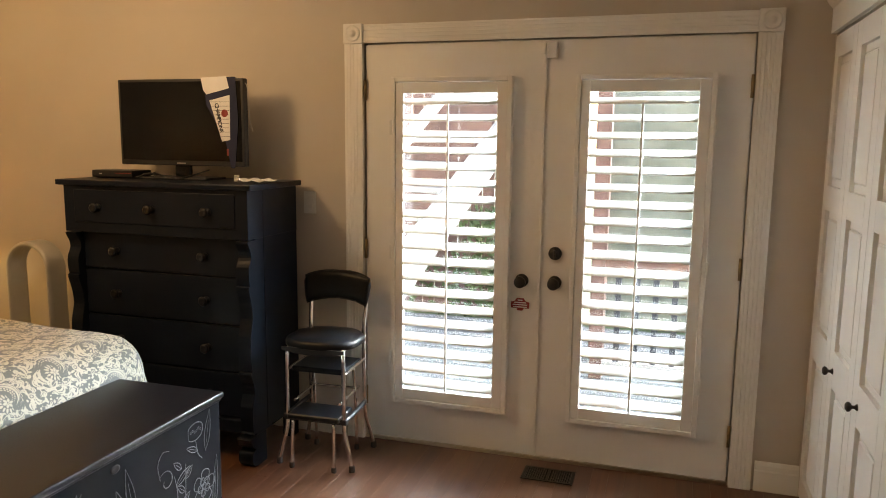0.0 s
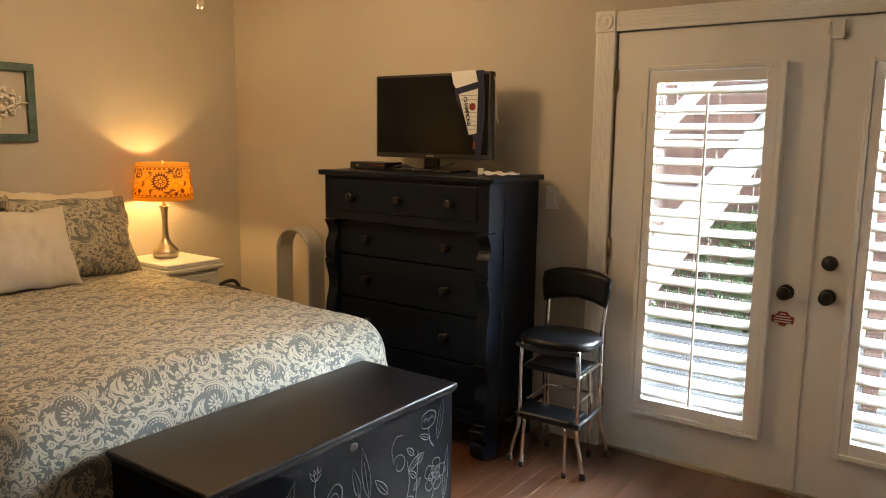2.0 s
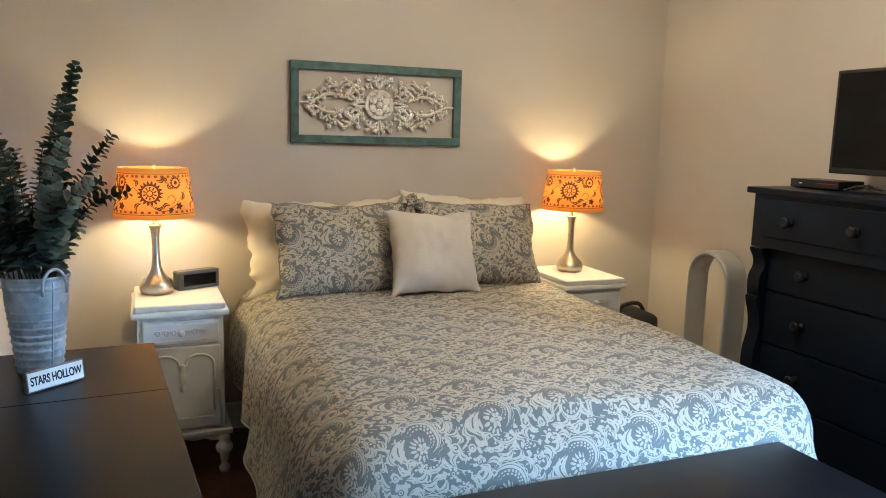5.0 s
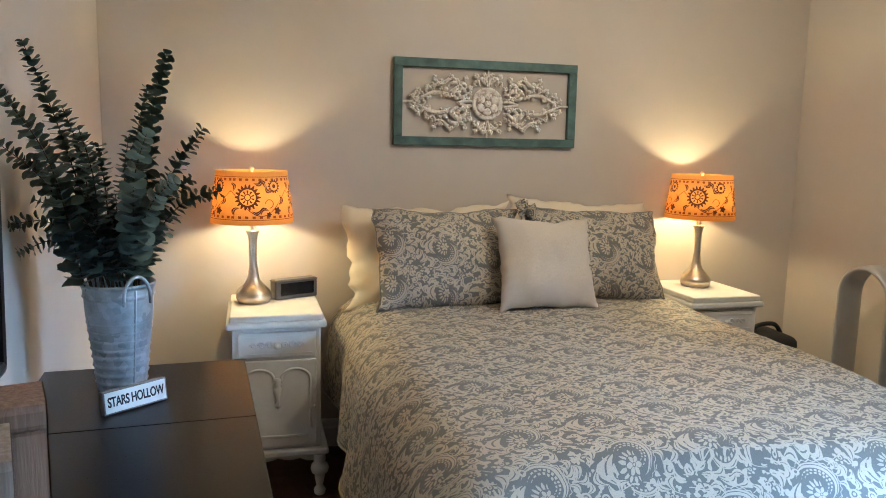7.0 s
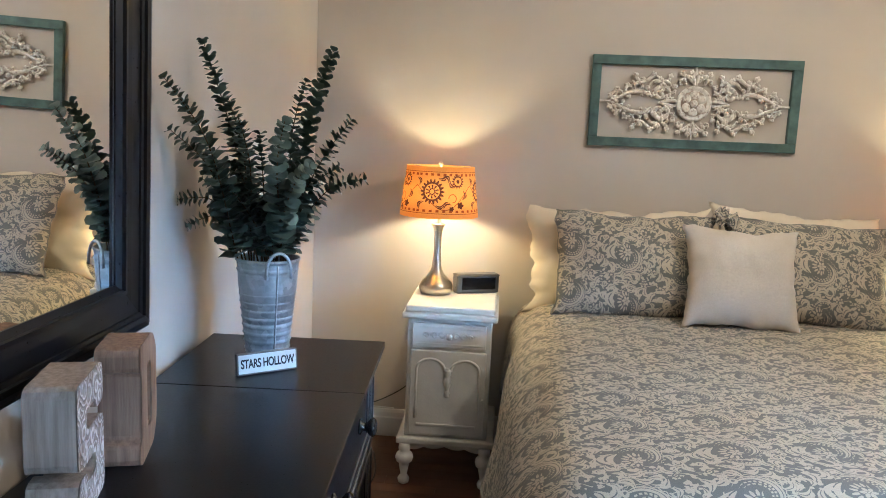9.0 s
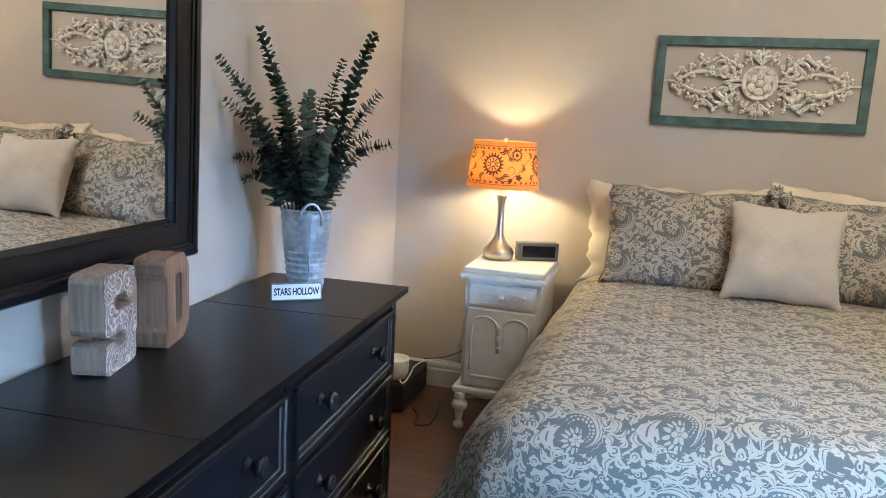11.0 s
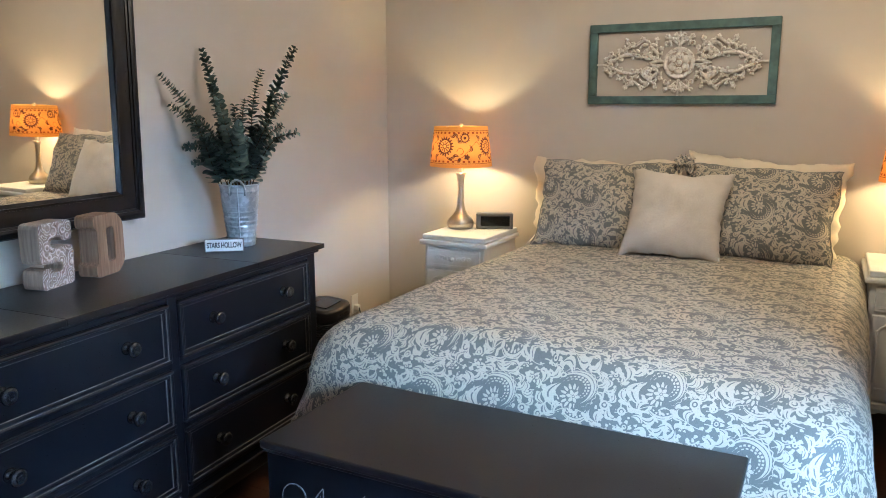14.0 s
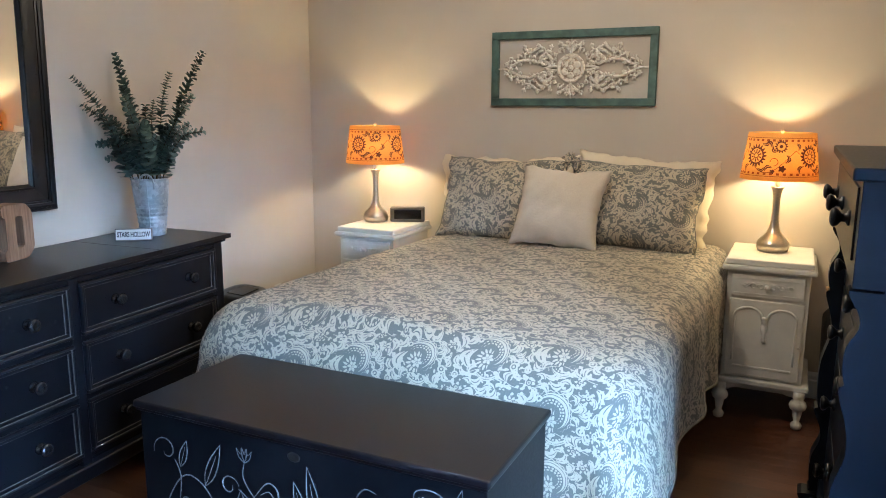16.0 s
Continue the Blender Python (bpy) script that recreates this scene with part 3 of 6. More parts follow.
# ---- french doors with plantation shutters ----
def french_door(name, x0, x1, hinge_left, knob_x, label):
    """The slab's inner face lies at y = 0 of its frame."""
    door = thing(name, pose((x0 + x1) / 2, NORTH, 0.02), label, "door")
    door["kind"] = "structure"
    w = (x1 - x0) / 2
    z1 = 2.025
    g0, g1, b0, b1 = -0.265, 0.265, 0.26, 1.82      # the glass
    bm = one_box(-w, g0, 0.002, 0.046, 0, z1)
    box(bm, g1, w, 0.002, 0.046, 0, z1)
    box(bm, g0, g1, 0.002, 0.046, 0, b0)
    box(bm, g0, g1, 0.002, 0.046, b1, z1)
    part("door_slab", bm, M_TRIM, door)
    pane = part("pane", one_box(g0, g1, 0.034, 0.040, b0, b1), M_GLASS, door, "clear window glass")
    pane.visible_shadow = False
    # shutter box standing proud of the slab
    o0, o1, q0, q1 = -0.299, 0.307, 0.211, 1.863
    frame_w = 0.022
    fr = bmesh.new()
    for a in ((o0, o0 + frame_w, q0, q1), (o1 - frame_w, o1, q0, q1), (o0 + frame_w, o1 - frame_w, q0, q0 + frame_w), (o0 + frame_w, o1 - frame_w, q1 - frame_w, q1)):
        box(fr, a[0], a[1], -0.046, 0.002, a[2], a[3], 0.003)
    shutter = part("shutter_frame", fr, M_TRIM, door, "white box frame of the shutter")
    l0, l1, r0, r1 = -0.236, 0.236, 0.288, 1.787
    st = bmesh.new()
    box(st, o0 + 0.0226, l0, -0.040, -0.012, q0 + 0.0226, q1 - 0.0250, 0.003)
    box(st, l1, o1 - 0.0226, -0.040, -0.012, q0 + 0.0226, q1 - 0.0250, 0.003)
    box(st, l0, l1, -0.040, -0.012, q0 + 0.0226, r0, 0.003)
    box(st, l0, l1, -0.040, -0.012, r1, q1 - 0.0250, 0.003)
    part("shutter_panel", st, M_TRIM, door)
    n = 19
    pitch = (r1 - r0) / n
    blade = bmesh.new()
    lathe(blade, [(0.0002, -0.2345), (0.0315, -0.2345), (0.0315, 0.2345), (0.0002, 0.2345)], seg=14, m=pose(0, 0, 0, 0, 90, 0))
    for v in blade.verts:
        v.co.z *= 0.16
    me = None
    for k in range(n):
        if me is None:
            ob = part("louver", blade, M_TRIM, door)
            me = ob.data
        else:
            ob = new("louver", me)
            ob.parent = door
        ob.matrix_local = pose(0, -0.026, r0 + (k + 0.5) * pitch, 31 + 0.6 * math.sin(k * 2.3), 0, 0)
    part("tilt_rod", one_box(-0.005, 0.005, -0.068, -0.058, r0 + 0.01, r1 - 0.05, 0.002), M_TRIM, door)
    for z in (0.45, 1.0, 1.62):
        sx = o0 if hinge_left else o1
        part("shutter_hinge", one_box(sx - 0.006, sx + 0.006, -0.049, -0.040, z - 0.035, z + 0.035, 0.001), M_PLASTIC_W, door)
    hx = -w if hinge_left else w
    for z in (0.22, 1.003, 1.806):
        hb = bmesh.new()
        tube(hb, [(hx, -0.006, z - 0.05), (hx, -0.006, z + 0.05)], 0.007, 10)
        part("hinge", hb, M_BRASS, door, "aged brass hinge")
    kx = knob_x - (x0 + x1) / 2
    kb = bmesh.new()
    to = pose(kx, 0.002, 0.888, 90, 0, 0)
    lathe(kb, [(0.033, 0), (0.033, 0.006), (0.028, 0.010), (0.012, 0.012), (0.011, 0.032), (0.022, 0.040), (0.029, 0.052), (0.027, 0.064), (0.014, 0.070), (0, 0.071)], m=to, seg=24)
    part("door_knob", kb, M_BRONZE, door, "oil-rubbed bronze door knob")
    return door


french_door("door_1", -1.252, -0.353, True, -0.435, "white french door with a louvred shutter over its glass")
right_door = french_door("door_2", -0.349, 0.552, False, -0.274, "white french door with shutter, knob and deadbolt")
kb = bmesh.new()
lathe(kb, [(0.032, 0), (0.032, 0.008), (0.026, 0.013), (0.009, 0.013), (0.009, 0.022), (0, 0.022)], m=pose(-0.276 - 0.1015, 0.002, 1.03, 90, 0, 0), seg=24)
box(kb, -0.276 - 0.1015 - 0.005, -0.276 - 0.1015 + 0.005, -0.030, -0.016, 1.012, 1.048, 0.002)
part("deadbolt", kb, M_BRONZE, right_door, "round bronze deadbolt with a thumb turn")
ab = bmesh.new()
box(ab, -0.006, 0.006, -0.010, 0.001, 0.002, 2.02, 0.002)
astragal = part("astragal", ab, M_TRIM, right_door)
astragal.matrix_local = pose(-0.4505, 0, 0)
sensor = thing("door_sensor", pose(-0.318, NORTH - 0.004, 1.96), "small white plastic alarm sensor on the door", "sensor")
part("casing", one_box(-0.024, 0.024, -0.018, 0, 0, 0.075, 0.004), M_PLASTIC_W, sensor)
part("magnet", one_box(-0.040, -0.028, -0.014, 0, 0.02, 0.07, 0.003), M_PLASTIC_W, sensor)
sticker = thing("warning_sticker", pose(-0.44, NORTH - 0.001, 0.770), "dark red house-shaped sticker on the door", "sticker")
sb = bmesh.new()
prism(sb, [(-0.044, 0.0), (-0.018, 0.0), (-0.012, -0.012), (0.012, -0.012), (0.018, 0.0), (0.044, 0.0), (0.046, 0.030), (0.028, 0.034), (0.016, 0.050), (-0.016, 0.050), (-0.028, 0.034), (-0.046, 0.030)], -0.0015, 0.0025)
part("label_face", sb, M_RED, sticker)
for z, w in ((0.006, 0.034), (0.017, 0.036), (0.028, 0.030), (0.040, 0.012)):
    part("text_bar", one_box(-w, w, -0.0024, -0.0016, z - 0.0025, z + 0.0025), M_PAPER, sticker)

switch = thing("light_switch", pose(-1.572, NORTH, 1.25), "white rocker light switch on the wall", "switch")
part("plate", one_box(-0.036, 0.036, -0.006, 0, -0.058, 0.058, 0.003), M_PLASTIC_W, switch)
part("rocker", one_box(-0.016, 0.016, -0.010, -0.004, -0.033, 0.033, 0.002), M_PLASTIC_W, switch)

vent = thing("floor_vent", pose(-0.251, 3.836, 0.0), "dark bronze slotted metal floor register", "vent")
vb = bmesh.new()
for a in ((-0.122, 0.122, -0.072, -0.058), (-0.122, 0.122, 0.058, 0.072), (-0.122, -0.108, -0.058, 0.058), (0.108, 0.122, -0.058, 0.058), (-0.006, 0.006, -0.058, 0.058)):
    box(vb, a[0], a[1], a[2], a[3], 0.001, 0.006, 0.001, 1)
part("grille_frame", vb, M_BRONZE, vent)
part("backing", one_box(-0.118, 0.118, -0.068, 0.068, 0.0005, 0.002), M_CAVITY, vent)
for side in (-1, 1):
    for k in range(9):
        cx = side * (0.014 + k * 0.0108 + 0.004)
        part("slat", one_box(cx - 0.003, cx + 0.003, -0.058, 0.058, 0.002, 0.005), M_BRONZE, vent)


# ---- closet with bifold doors ----
def bifold_leaf(y_top, knob):
    """A leaf 0.405 wide that runs south from y_top; its face towards -x."""
    leaf = thing("bifold_door", pose(EAST + 0.030, y_top, 0.012, 0, 0, -90), "white panelled bifold closet door", "door", "closet bifold doors")
    w, h = 0.404, 2.012
    bm = bmesh.new()
    rails = (0.0, 0.10, 0.66, 0.80, 1.30, 1.40, 1.92, h)
    box(bm, 0, 0.075, -0.030, 0.002, 0, h, 0.0015, 1)
    box(bm, w - 0.075, w, -0.030, 0.002, 0, h, 0.0015, 1)
    for a, b in zip(rails[::2], rails[1::2]):
        box(bm, 0.075, w - 0.075, -0.030, 0.002, a, b)
    part("leaf_frame", bm, M_TRIM, leaf)
    for a, b in zip(rails[1::2], rails[2::2]):
        pb = one_box(0.075, w - 0.075, -0.014, -0.004, a, b)
        box(pb, 0.105, w - 0.105, -0.024, -0.013, a + 0.03, b - 0.03, 0.008, 1)
        part("panel", pb, M_TRIM, leaf)
    if knob is not None:
        kb = bmesh.new()
        lathe(kb, [(0.012, 0), (0.010, 0.004), (0.006, 0.008), (0.006, 0.016), (0.015, 0.022), (0.017, 0.030), (0.010, 0.036), (0, 0.037)], m=pose(knob, -0.030, 0.724, 90, 0, 0), seg=20)
        part("knob", kb, M_BRONZE, leaf, "small bronze knob")
    return leaf


bifold_leaf(3.978, None)
bifold_leaf(3.572, 0.078)
bifold_leaf(3.166, 0.078)
bifold_leaf(2.760, None)
prof = [(0, 0), (-0.018, 0), (-0.018, 0.10), (-0.030, 0.112), (-0.045, 0.135), (-0.066, 0.155), (-0.070, 0.175), (0, 0.175)]
bm = bmesh.new()
prism(bm, prof, 0, 1.66, pose(EAST - 0.0005, 2.335, 2.037))
structure("closet_header", bm, M_TRIM, "white crown moulding over the closet doors")


# ---- bed ----
BX_HEAD, BX_FOOT, BY0, BY1, BTOP, ROUND = -3.97, -2.00, 1.60, 2.945, 0.785, 0.20


def drape(e, bend=ROUND, flare=0.28):
    """How far out and down the cloth is at e past the edge."""
    q = bend * math.pi / 2
    if e <= q:
        return bend * math.sin(e / bend), bend * (1 - math.cos(e / bend))
    return bend + flare * (e - q), bend + (e - q)


def duvet():
    bm = bmesh.new()
    uvl = bm.loops.layers.uv.new("cloth")
    hang_side, hang_foot = 0.56, 0.60
    xs = np.linspace(BX_HEAD, BX_FOOT + hang_foot, 120)
    ys = np.linspace(BY0 - hang_side, BY1 + hang_side, 110)
    grid = []
    for s in xs:
        row = []
        for t in ys:
            ox = max(0.0, s - BX_FOOT)
            oy = max(0.0, t - BY1) - max(0.0, BY0 - t)
            e = (ox ** 5 + abs(oy) ** 5) ** 0.2
            x, y, z = min(s, BX_FOOT), min(max(t, BY0), BY1), BTOP
            if e > 0:
                n = math.hypot(ox, oy)
                side = abs(oy) / n
                bend = ROUND + side * (0.02 if oy < 0 else -0.05)
                corner = 2 * ox * abs(oy) / (n * n)
                out, down = drape(e, bend, side * (0.04 + 0.43 * min(1.0, max(0.0, (s + 3.05) / 0.85)) if oy < 0 else 0.04) + (0.0 if oy < 0 else 0.34) * corner)
                fold = 0.0
                if e > 0.15:
                    along = s if abs(oy) > ox else t
                    k = min(1.0, (e - 0.15) / 0.35)
                    fold = k * (0.3 + 0.7 * abs(oy) / n) * (0.022 * math.sin(along * 11 + 1.3 * math.sin(along * 4.1)) + 0.012 * noise.noise((along * 6, e * 3, 2)))
                x += (out + fold) * ox / n
                y += (out + fold) * oy / n
                z -= down
            u, v = (y - BY0) / (BY1 - BY0), (x - BX_HEAD) / (BX_FOOT - BX_HEAD)
            if e < 0.1:
                z += 0.018 * max(0.0, math.sin(math.pi * min(max(u, 0), 1))) ** 0.6
                z += 0.012 * noise.noise((x * 2.2, y * 2.2, 0.3)) + 0.005 * noise.noise((x * 8, y * 8, 1.3))
            z += 0.003 * noise.noise((s * 20, t * 20, 4.0))
            row.append((bm.verts.new((x, y, max(z, 0.03))), s, t))
        grid.append(row)
    for a, b in zip(grid, grid[1:]):
        for k in range(len(a) - 1):
            quad = (a[k], b[k], b[k + 1], a[k + 1])
            f = bm.faces.new([q[0] for q in quad])
            f.smooth = True
            for lp, q in zip(f.loops, quad):
                lp[uvl].uv = (q[2], q[1])
    hem = [row[0][0].co.copy() for row in grid] + [v[0].co.copy() for v in grid[-1]] + [row[-1][0].co.copy() for row in reversed(grid)]
    return bm, hem


cloth, hem = duvet()
ob = link_mesh("duvet", cloth, M_DUVET)
part("hem", tube(bmesh.new(), hem, 0.006, 6), M_SEAM, ob, "stitched grey hem")
ob.matrix_world = Matrix.Translation((-3.97, 2.21, 0)) @ pose(0, 0, 0, 0, 0, -1.6) @ Matrix.Translation((3.97, -2.21, 0))
tagged(ob, "grey-blue and cream paisley jacquard duvet spread over the bed", "bedding")
sol = ob.modifiers.new("thick", "SOLIDIFY")
sol.thickness, sol.offset = 0.012, -1
bed = thing("bed", pose(-2.98, 2.21, 0), "queen bed with a dark base under its bedding", "bed")
part("mattress", one_box(-1.02, 0.98, -0.70, 0.72, 0.40, 0.715, 0.06, 4), M_CREAM, bed)
part("box_base", one_box(-1.02, 0.98, -0.74, 0.74, 0.16, 0.395, 0.02), M_BAG, bed, "dark fabric box base")
for lx in (-0.95, 0.9):
    for ly in (-0.68, 0.68):
        lb = bmesh.new()
        lathe(lb, [(0.022, 0), (0.026, 0.02), (0.030, 0.165)], (lx, ly, 0), 14)
        part("leg", lb, M_BLACK, bed)


def cushion(w, h, thick, n=34, pinch=0.10, seed=0.0, flange=0.0, wrinkle=0.010, ragged=0.0, with_rim=False):
    """A stuffed pillow, wide in x, high in y, its face towards +z."""
    bm = bmesh.new()
    uvl = bm.loops.layers.uv.new("cloth")
    for side in (1, -1):
        grid = []
        for i in range(n + 1):
            row = []
            for j in range(n + 1):
                u, v = 2 * i / n - 1, 2 * j / n - 1
                x = w / 2 * u * (1 - pinch * (1 - v * v) ** 1.0 * abs(u) ** 3 * 0.5)
                y = h / 2 * v * (1 - pinch * (1 - u * u) ** 1.0 * abs(v) ** 3 * 0.5)
                x += ragged * abs(u) ** 2 * noise.noise((seed, v * 2.2, 3.0)) + 0.4 * ragged * abs(u) * noise.noise((seed, v * 7, 5.0))
                y += ragged * abs(v) ** 2 * noise.noise((u * 2.2, seed, 8.0)) + 0.4 * ragged * abs(v) * noise.noise((u * 7, seed, 6.0))
                uu, vv = min(1, abs(u) / (1 - flange)), min(1, abs(v) / (1 - flange))
                d = max(0.0, (1 - uu ** 2.4) * (1 - vv ** 2.4)) ** 0.55
                wr = wrinkle * noise.noise((x * 7 + seed, y * 7, seed * 3 + side)) + 0.4 * wrinkle * noise.noise((x * 22 + seed, y * 16, seed))
                edge = 0.006 * noise.noise((u * 6 + seed, v * 6, 7.0)) if d == 0 else 0
                row.append(bm.verts.new((x, y, side * (thick / 2 * d + 0.003) + wr * (0.25 + d) + edge)))
            grid.append(row)
        for a, b in zip(grid, grid[1:]):
            for k in range(n):
                q = (a[k], b[k], b[k + 1], a[k + 1])
                f = bm.faces.new(q if side > 0 else q[::-1])
                f.smooth = True
                for lp in f.loops:
                    lp[uvl].uv = (lp.vert.co.x + seed, lp.vert.co.y + 0.4 * seed)
    rim = [v.co.copy() for v in bm.verts[: (n + 1) ** 2]]
    idx = [j for j in range(n + 1)] + [i * (n + 1) + n for i in range(1, n + 1)] + [n * (n + 1) + j for j in range(n - 1, -1, -1)] + [i * (n + 1) for i in range(n - 1, -1, -1)]
    bm.verts.ensure_lookup_table()
    bmesh.ops.remove_doubles(bm, verts=bm.verts[:], dist=0.0072)
    return (bm, [rim[k] - Vector((0, 0, 0.003)) for k in idx]) if with_rim else bm


def on_bed(y, z, x, lean, roll=0.0, turn=0.0):
    """Across the bed, leaning back against the wall."""
    return Matrix.Translation((x, y, z)) @ pose(0, 0, 0, 0, 0, 90 + turn) @ pose(0, 0, 0, 90 - lean, 0, 0) @ pose(0, 0, 0, 0, 0, roll)


def pillow(name, m, bm, mat, label, group=""):
    rim = None
    if isinstance(bm, tuple):
        bm, rim = bm
    ob = link_mesh(name, bm, mat)
    if rim:
        part("piping", tube(bmesh.new(), rim, 0.0026, 6), M_SEAM, ob, "narrow grey piping round the edge")
    ob.matrix_world = m
    return tagged(ob, label, "pillow", group)


pillow("bed_pillow", on_bed(1.842, 0.975, -3.860, 14, 1.2), cushion(0.83, 0.50, 0.20, seed=1.0, wrinkle=0.036, pinch=0.16, ragged=0.045), M_CREAM, "rumpled cream cotton pillow against the wall", "cream pillows")
pillow("bed_pillow", on_bed(2.61, 1.005, -3.865, 14, -3.2), cushion(0.75, 0.49, 0.17, seed=2.0, wrinkle=0.030, pinch=0.18, ragged=0.030), M_CREAM, "rumpled cream cotton pillow against the wall", "cream pillows")
pillow("pillow_sham", on_bed(1.885, 0.995, -3.66, 24, -0.5), cushion(0.69, 0.47, 0.17, seed=3.1, flange=0.03, wrinkle=0.018, pinch=0.14, ragged=0.022, with_rim=True), M_SHAM, "paisley pillow sham matching the duvet", "paisley shams")
pillow("pillow_sham", on_bed(2.605, 0.995, -3.66, 24, -1.2), cushion(0.69, 0.46, 0.17, seed=4.4, flange=0.03, wrinkle=0.018, pinch=0.14, ragged=0.022, with_rim=True), M_SHAM, "paisley pillow sham matching the duvet", "paisley shams")
pillow("throw_pillow", on_bed(2.275, 0.992, -3.475, 26, -2.0), cushion(0.465, 0.440, 0.17, seed=5.0, pinch=0.24, wrinkle=0.016, ragged=0.018), M_LINEN, "square oatmeal linen throw pillow")
throw = [o for o in bpy.data.objects if o.name == "throw_pillow"][0]
part("care_tag", one_box(0.205, 0.222, -0.205, -0.182, 0.006, 0.008), M_PAPER, throw, "small white care tag")


# the bunched corner where the two shams meet
knot = bmesh.new()
rng = random.Random(21)
uvl = knot.loops.layers.uv.new("cloth")
for k in range(9):
    a = -0.3 + k * 0.47 + rng.uniform(-0.15, 0.15)
    ln, wd = rng.uniform(0.035, 0.060), rng.uniform(0.016, 0.026)
    m = pose(-0.345, 0.205, 0.030) @ pose(0, 0, 0, rng.uniform(-30, 30), rng.uniform(-35, 20), math.degrees(a))
    rows = [[knot.verts.new(m @ Vector((ln * u, wd * v * (0.35 + 0.9 * u), 0.012 * math.sin(3.0 * v + k) + 0.012 * (1 - u)))) for v in (-1, -0.5, 0, 0.5, 1)] for u in (0, 0.33, 0.66, 1)]
    for p, q in zip(rows, rows[1:]):
        for j in range(4):
            f = knot.faces.new((p[j], q[j], q[j + 1], p[j + 1]))
            f.smooth = True
            for lp in f.loops:
                lp[uvl].uv = (lp.vert.co.x + k * 0.13, lp.vert.co.y)
ruffle = part("gathered_ruffle", knot, M_SHAM, [o for o in bpy.data.objects if o.name == "pillow_sham.001"][0], "bunched ruffle at the corner")
thick = ruffle.modifiers.new("cloth", "SOLIDIFY")
thick.thickness = 0.003


# ---- nightstands ----
def nightstand(m, label):
    """Front towards +x, base at the floor, 0.37 wide in y."""
    ns = thing("nightstand", m, label, "nightstand", "pair of nightstands")
    d, w, h = 0.455, 0.179, 0.797
    body = one_box(-d / 2, d / 2 - 0.012, -w, w, 0.215, 0.740, 0.004)
    part("body", body, M_NIGHT, ns)
    tb = one_box(-d / 2 - 0.01, d / 2 + 0.018, -w - 0.024, w + 0.024, 0.741, 0.768, 0.009, 3)
    box(tb, -d / 2 - 0.01, d / 2 + 0.004, -w - 0.010, w + 0.010, 0.768, h, 0.008, 3)
    part("top", tb, M_NIGHT, ns)
    bb = one_box(-d / 2 - 0.008, d / 2 + 0.016, -w - 0.032, w + 0.032, 0.186, 0.214, 0.008, 3)
    part("base_moulding", bb, M_NIGHT, ns)
    ap = bmesh.new()
    n = 24
    outline = [(-w, 0.187), (w, 0.187)] + [(w - 2 * w * k / n, 0.171 - 0.010 * abs(math.sin(k * math.pi / 6)) - 0.006 * math.cos(k * math.pi * 2 / n)) for k in range(n + 1)]
    prism(ap, outline, 0, 0.014, pose(d / 2 - 0.004, 0, 0, 0, 0, 90))
    part("apron", ap, M_NIGHT, ns)
    leg = [(0.013, 0), (0.022, 0.006), (0.026, 0.022), (0.020, 0.034), (0.013, 0.040), (0.017, 0.060), (0.022, 0.085), (0.020, 0.092), (0.034, 0.104), (0.039, 0.120), (0.034, 0.138), (0.022, 0.145), (0.026, 0.158), (0.024, 0.187)]
    for lx in (-d / 2 + 0.03, d / 2 - 0.004):
        for ly in (-w + 0.006, w - 0.006):
            lb = bmesh.new()
            lathe(lb, leg, (lx, ly, 0), 20)
            part("leg", lb, M_NIGHT, ns)
    fx = d / 2 - 0.012
    drawer = part("drawer", one_box(fx - 0.004, fx + 0.012, -w + 0.022, w - 0.022, 0.618, 0.724, 0.004), M_NIGHT, ns)
    rel = bmesh.new()
    box(rel, fx + 0.008, fx + 0.015, -w + 0.036, w - 0.036, 0.634, 0.637)
    box(rel, fx + 0.008, fx + 0.015, -w + 0.036, w - 0.036, 0.705, 0.708)
    for s in (-1, 1):
        for c, r in ((0.030, 0.015), (0.062, 0.016), (0.095, 0.013)):
            pts = [(fx + 0.013, s * (c + (r * (1 - k / 26)) * math.cos(k * 0.42)), 0.671 + (r * (1 - k / 26)) * math.sin(k * 0.42)) for k in range(20)]
            tube(rel, pts, 0.0035, 6)
    part("carved_relief", rel, M_NIGHT, drawer)
    kb = bmesh.new()
    lathe(kb, [(0.008, 0), (0.006, 0.006), (0.013, 0.012), (0.015, 0.018), (0.009, 0.024), (0, 0.025)], m=pose(fx + 0.010, 0, 0.671, 0, 90, 0), seg=16)
    part("knob", kb, M_NIGHT, drawer)
    door = part("door", one_box(fx - 0.004, fx + 0.014, -w + 0.018, w - 0.018, 0.230, 0.604, 0.004), M_NIGHT, ns)
    arch = bmesh.new()
    for s in (-1, 1):
        pts = [(fx + 0.014, s * 0.014, 0.515)]
        pts += [(fx + 0.014, s * (0.074 - 0.060 * math.cos(a)), 0.522 + 0.046 * math.sin(a)) for a in np.linspace(0, math.pi, 16)]
        pts += [(fx + 0.014, s * 0.134, 0.305 + 0.21 * (1 - t)) for t in (0.3, 0.7, 1.0)]
        tube(arch, pts, 0.006, 8)
    box(arch, fx + 0.010, fx + 0.018, -0.128, 0.128, 0.270, 0.282, 0.003)
    part("arched_moulding", arch, M_NIGHT, door)
    fin = bmesh.new()
    lathe(fin, [(0.003, 0.385), (0.012, 0.392), (0.008, 0.400), (0.014, 0.408), (0.008, 0.416), (0.010, 0.425), (0.019, 0.452), (0.016, 0.472), (0.010, 0.480), (0.018, 0.488), (0.012, 0.496), (0.018, 0.504), (0.012, 0.515)], (fx + 0.012, 0, 0.015), 16)
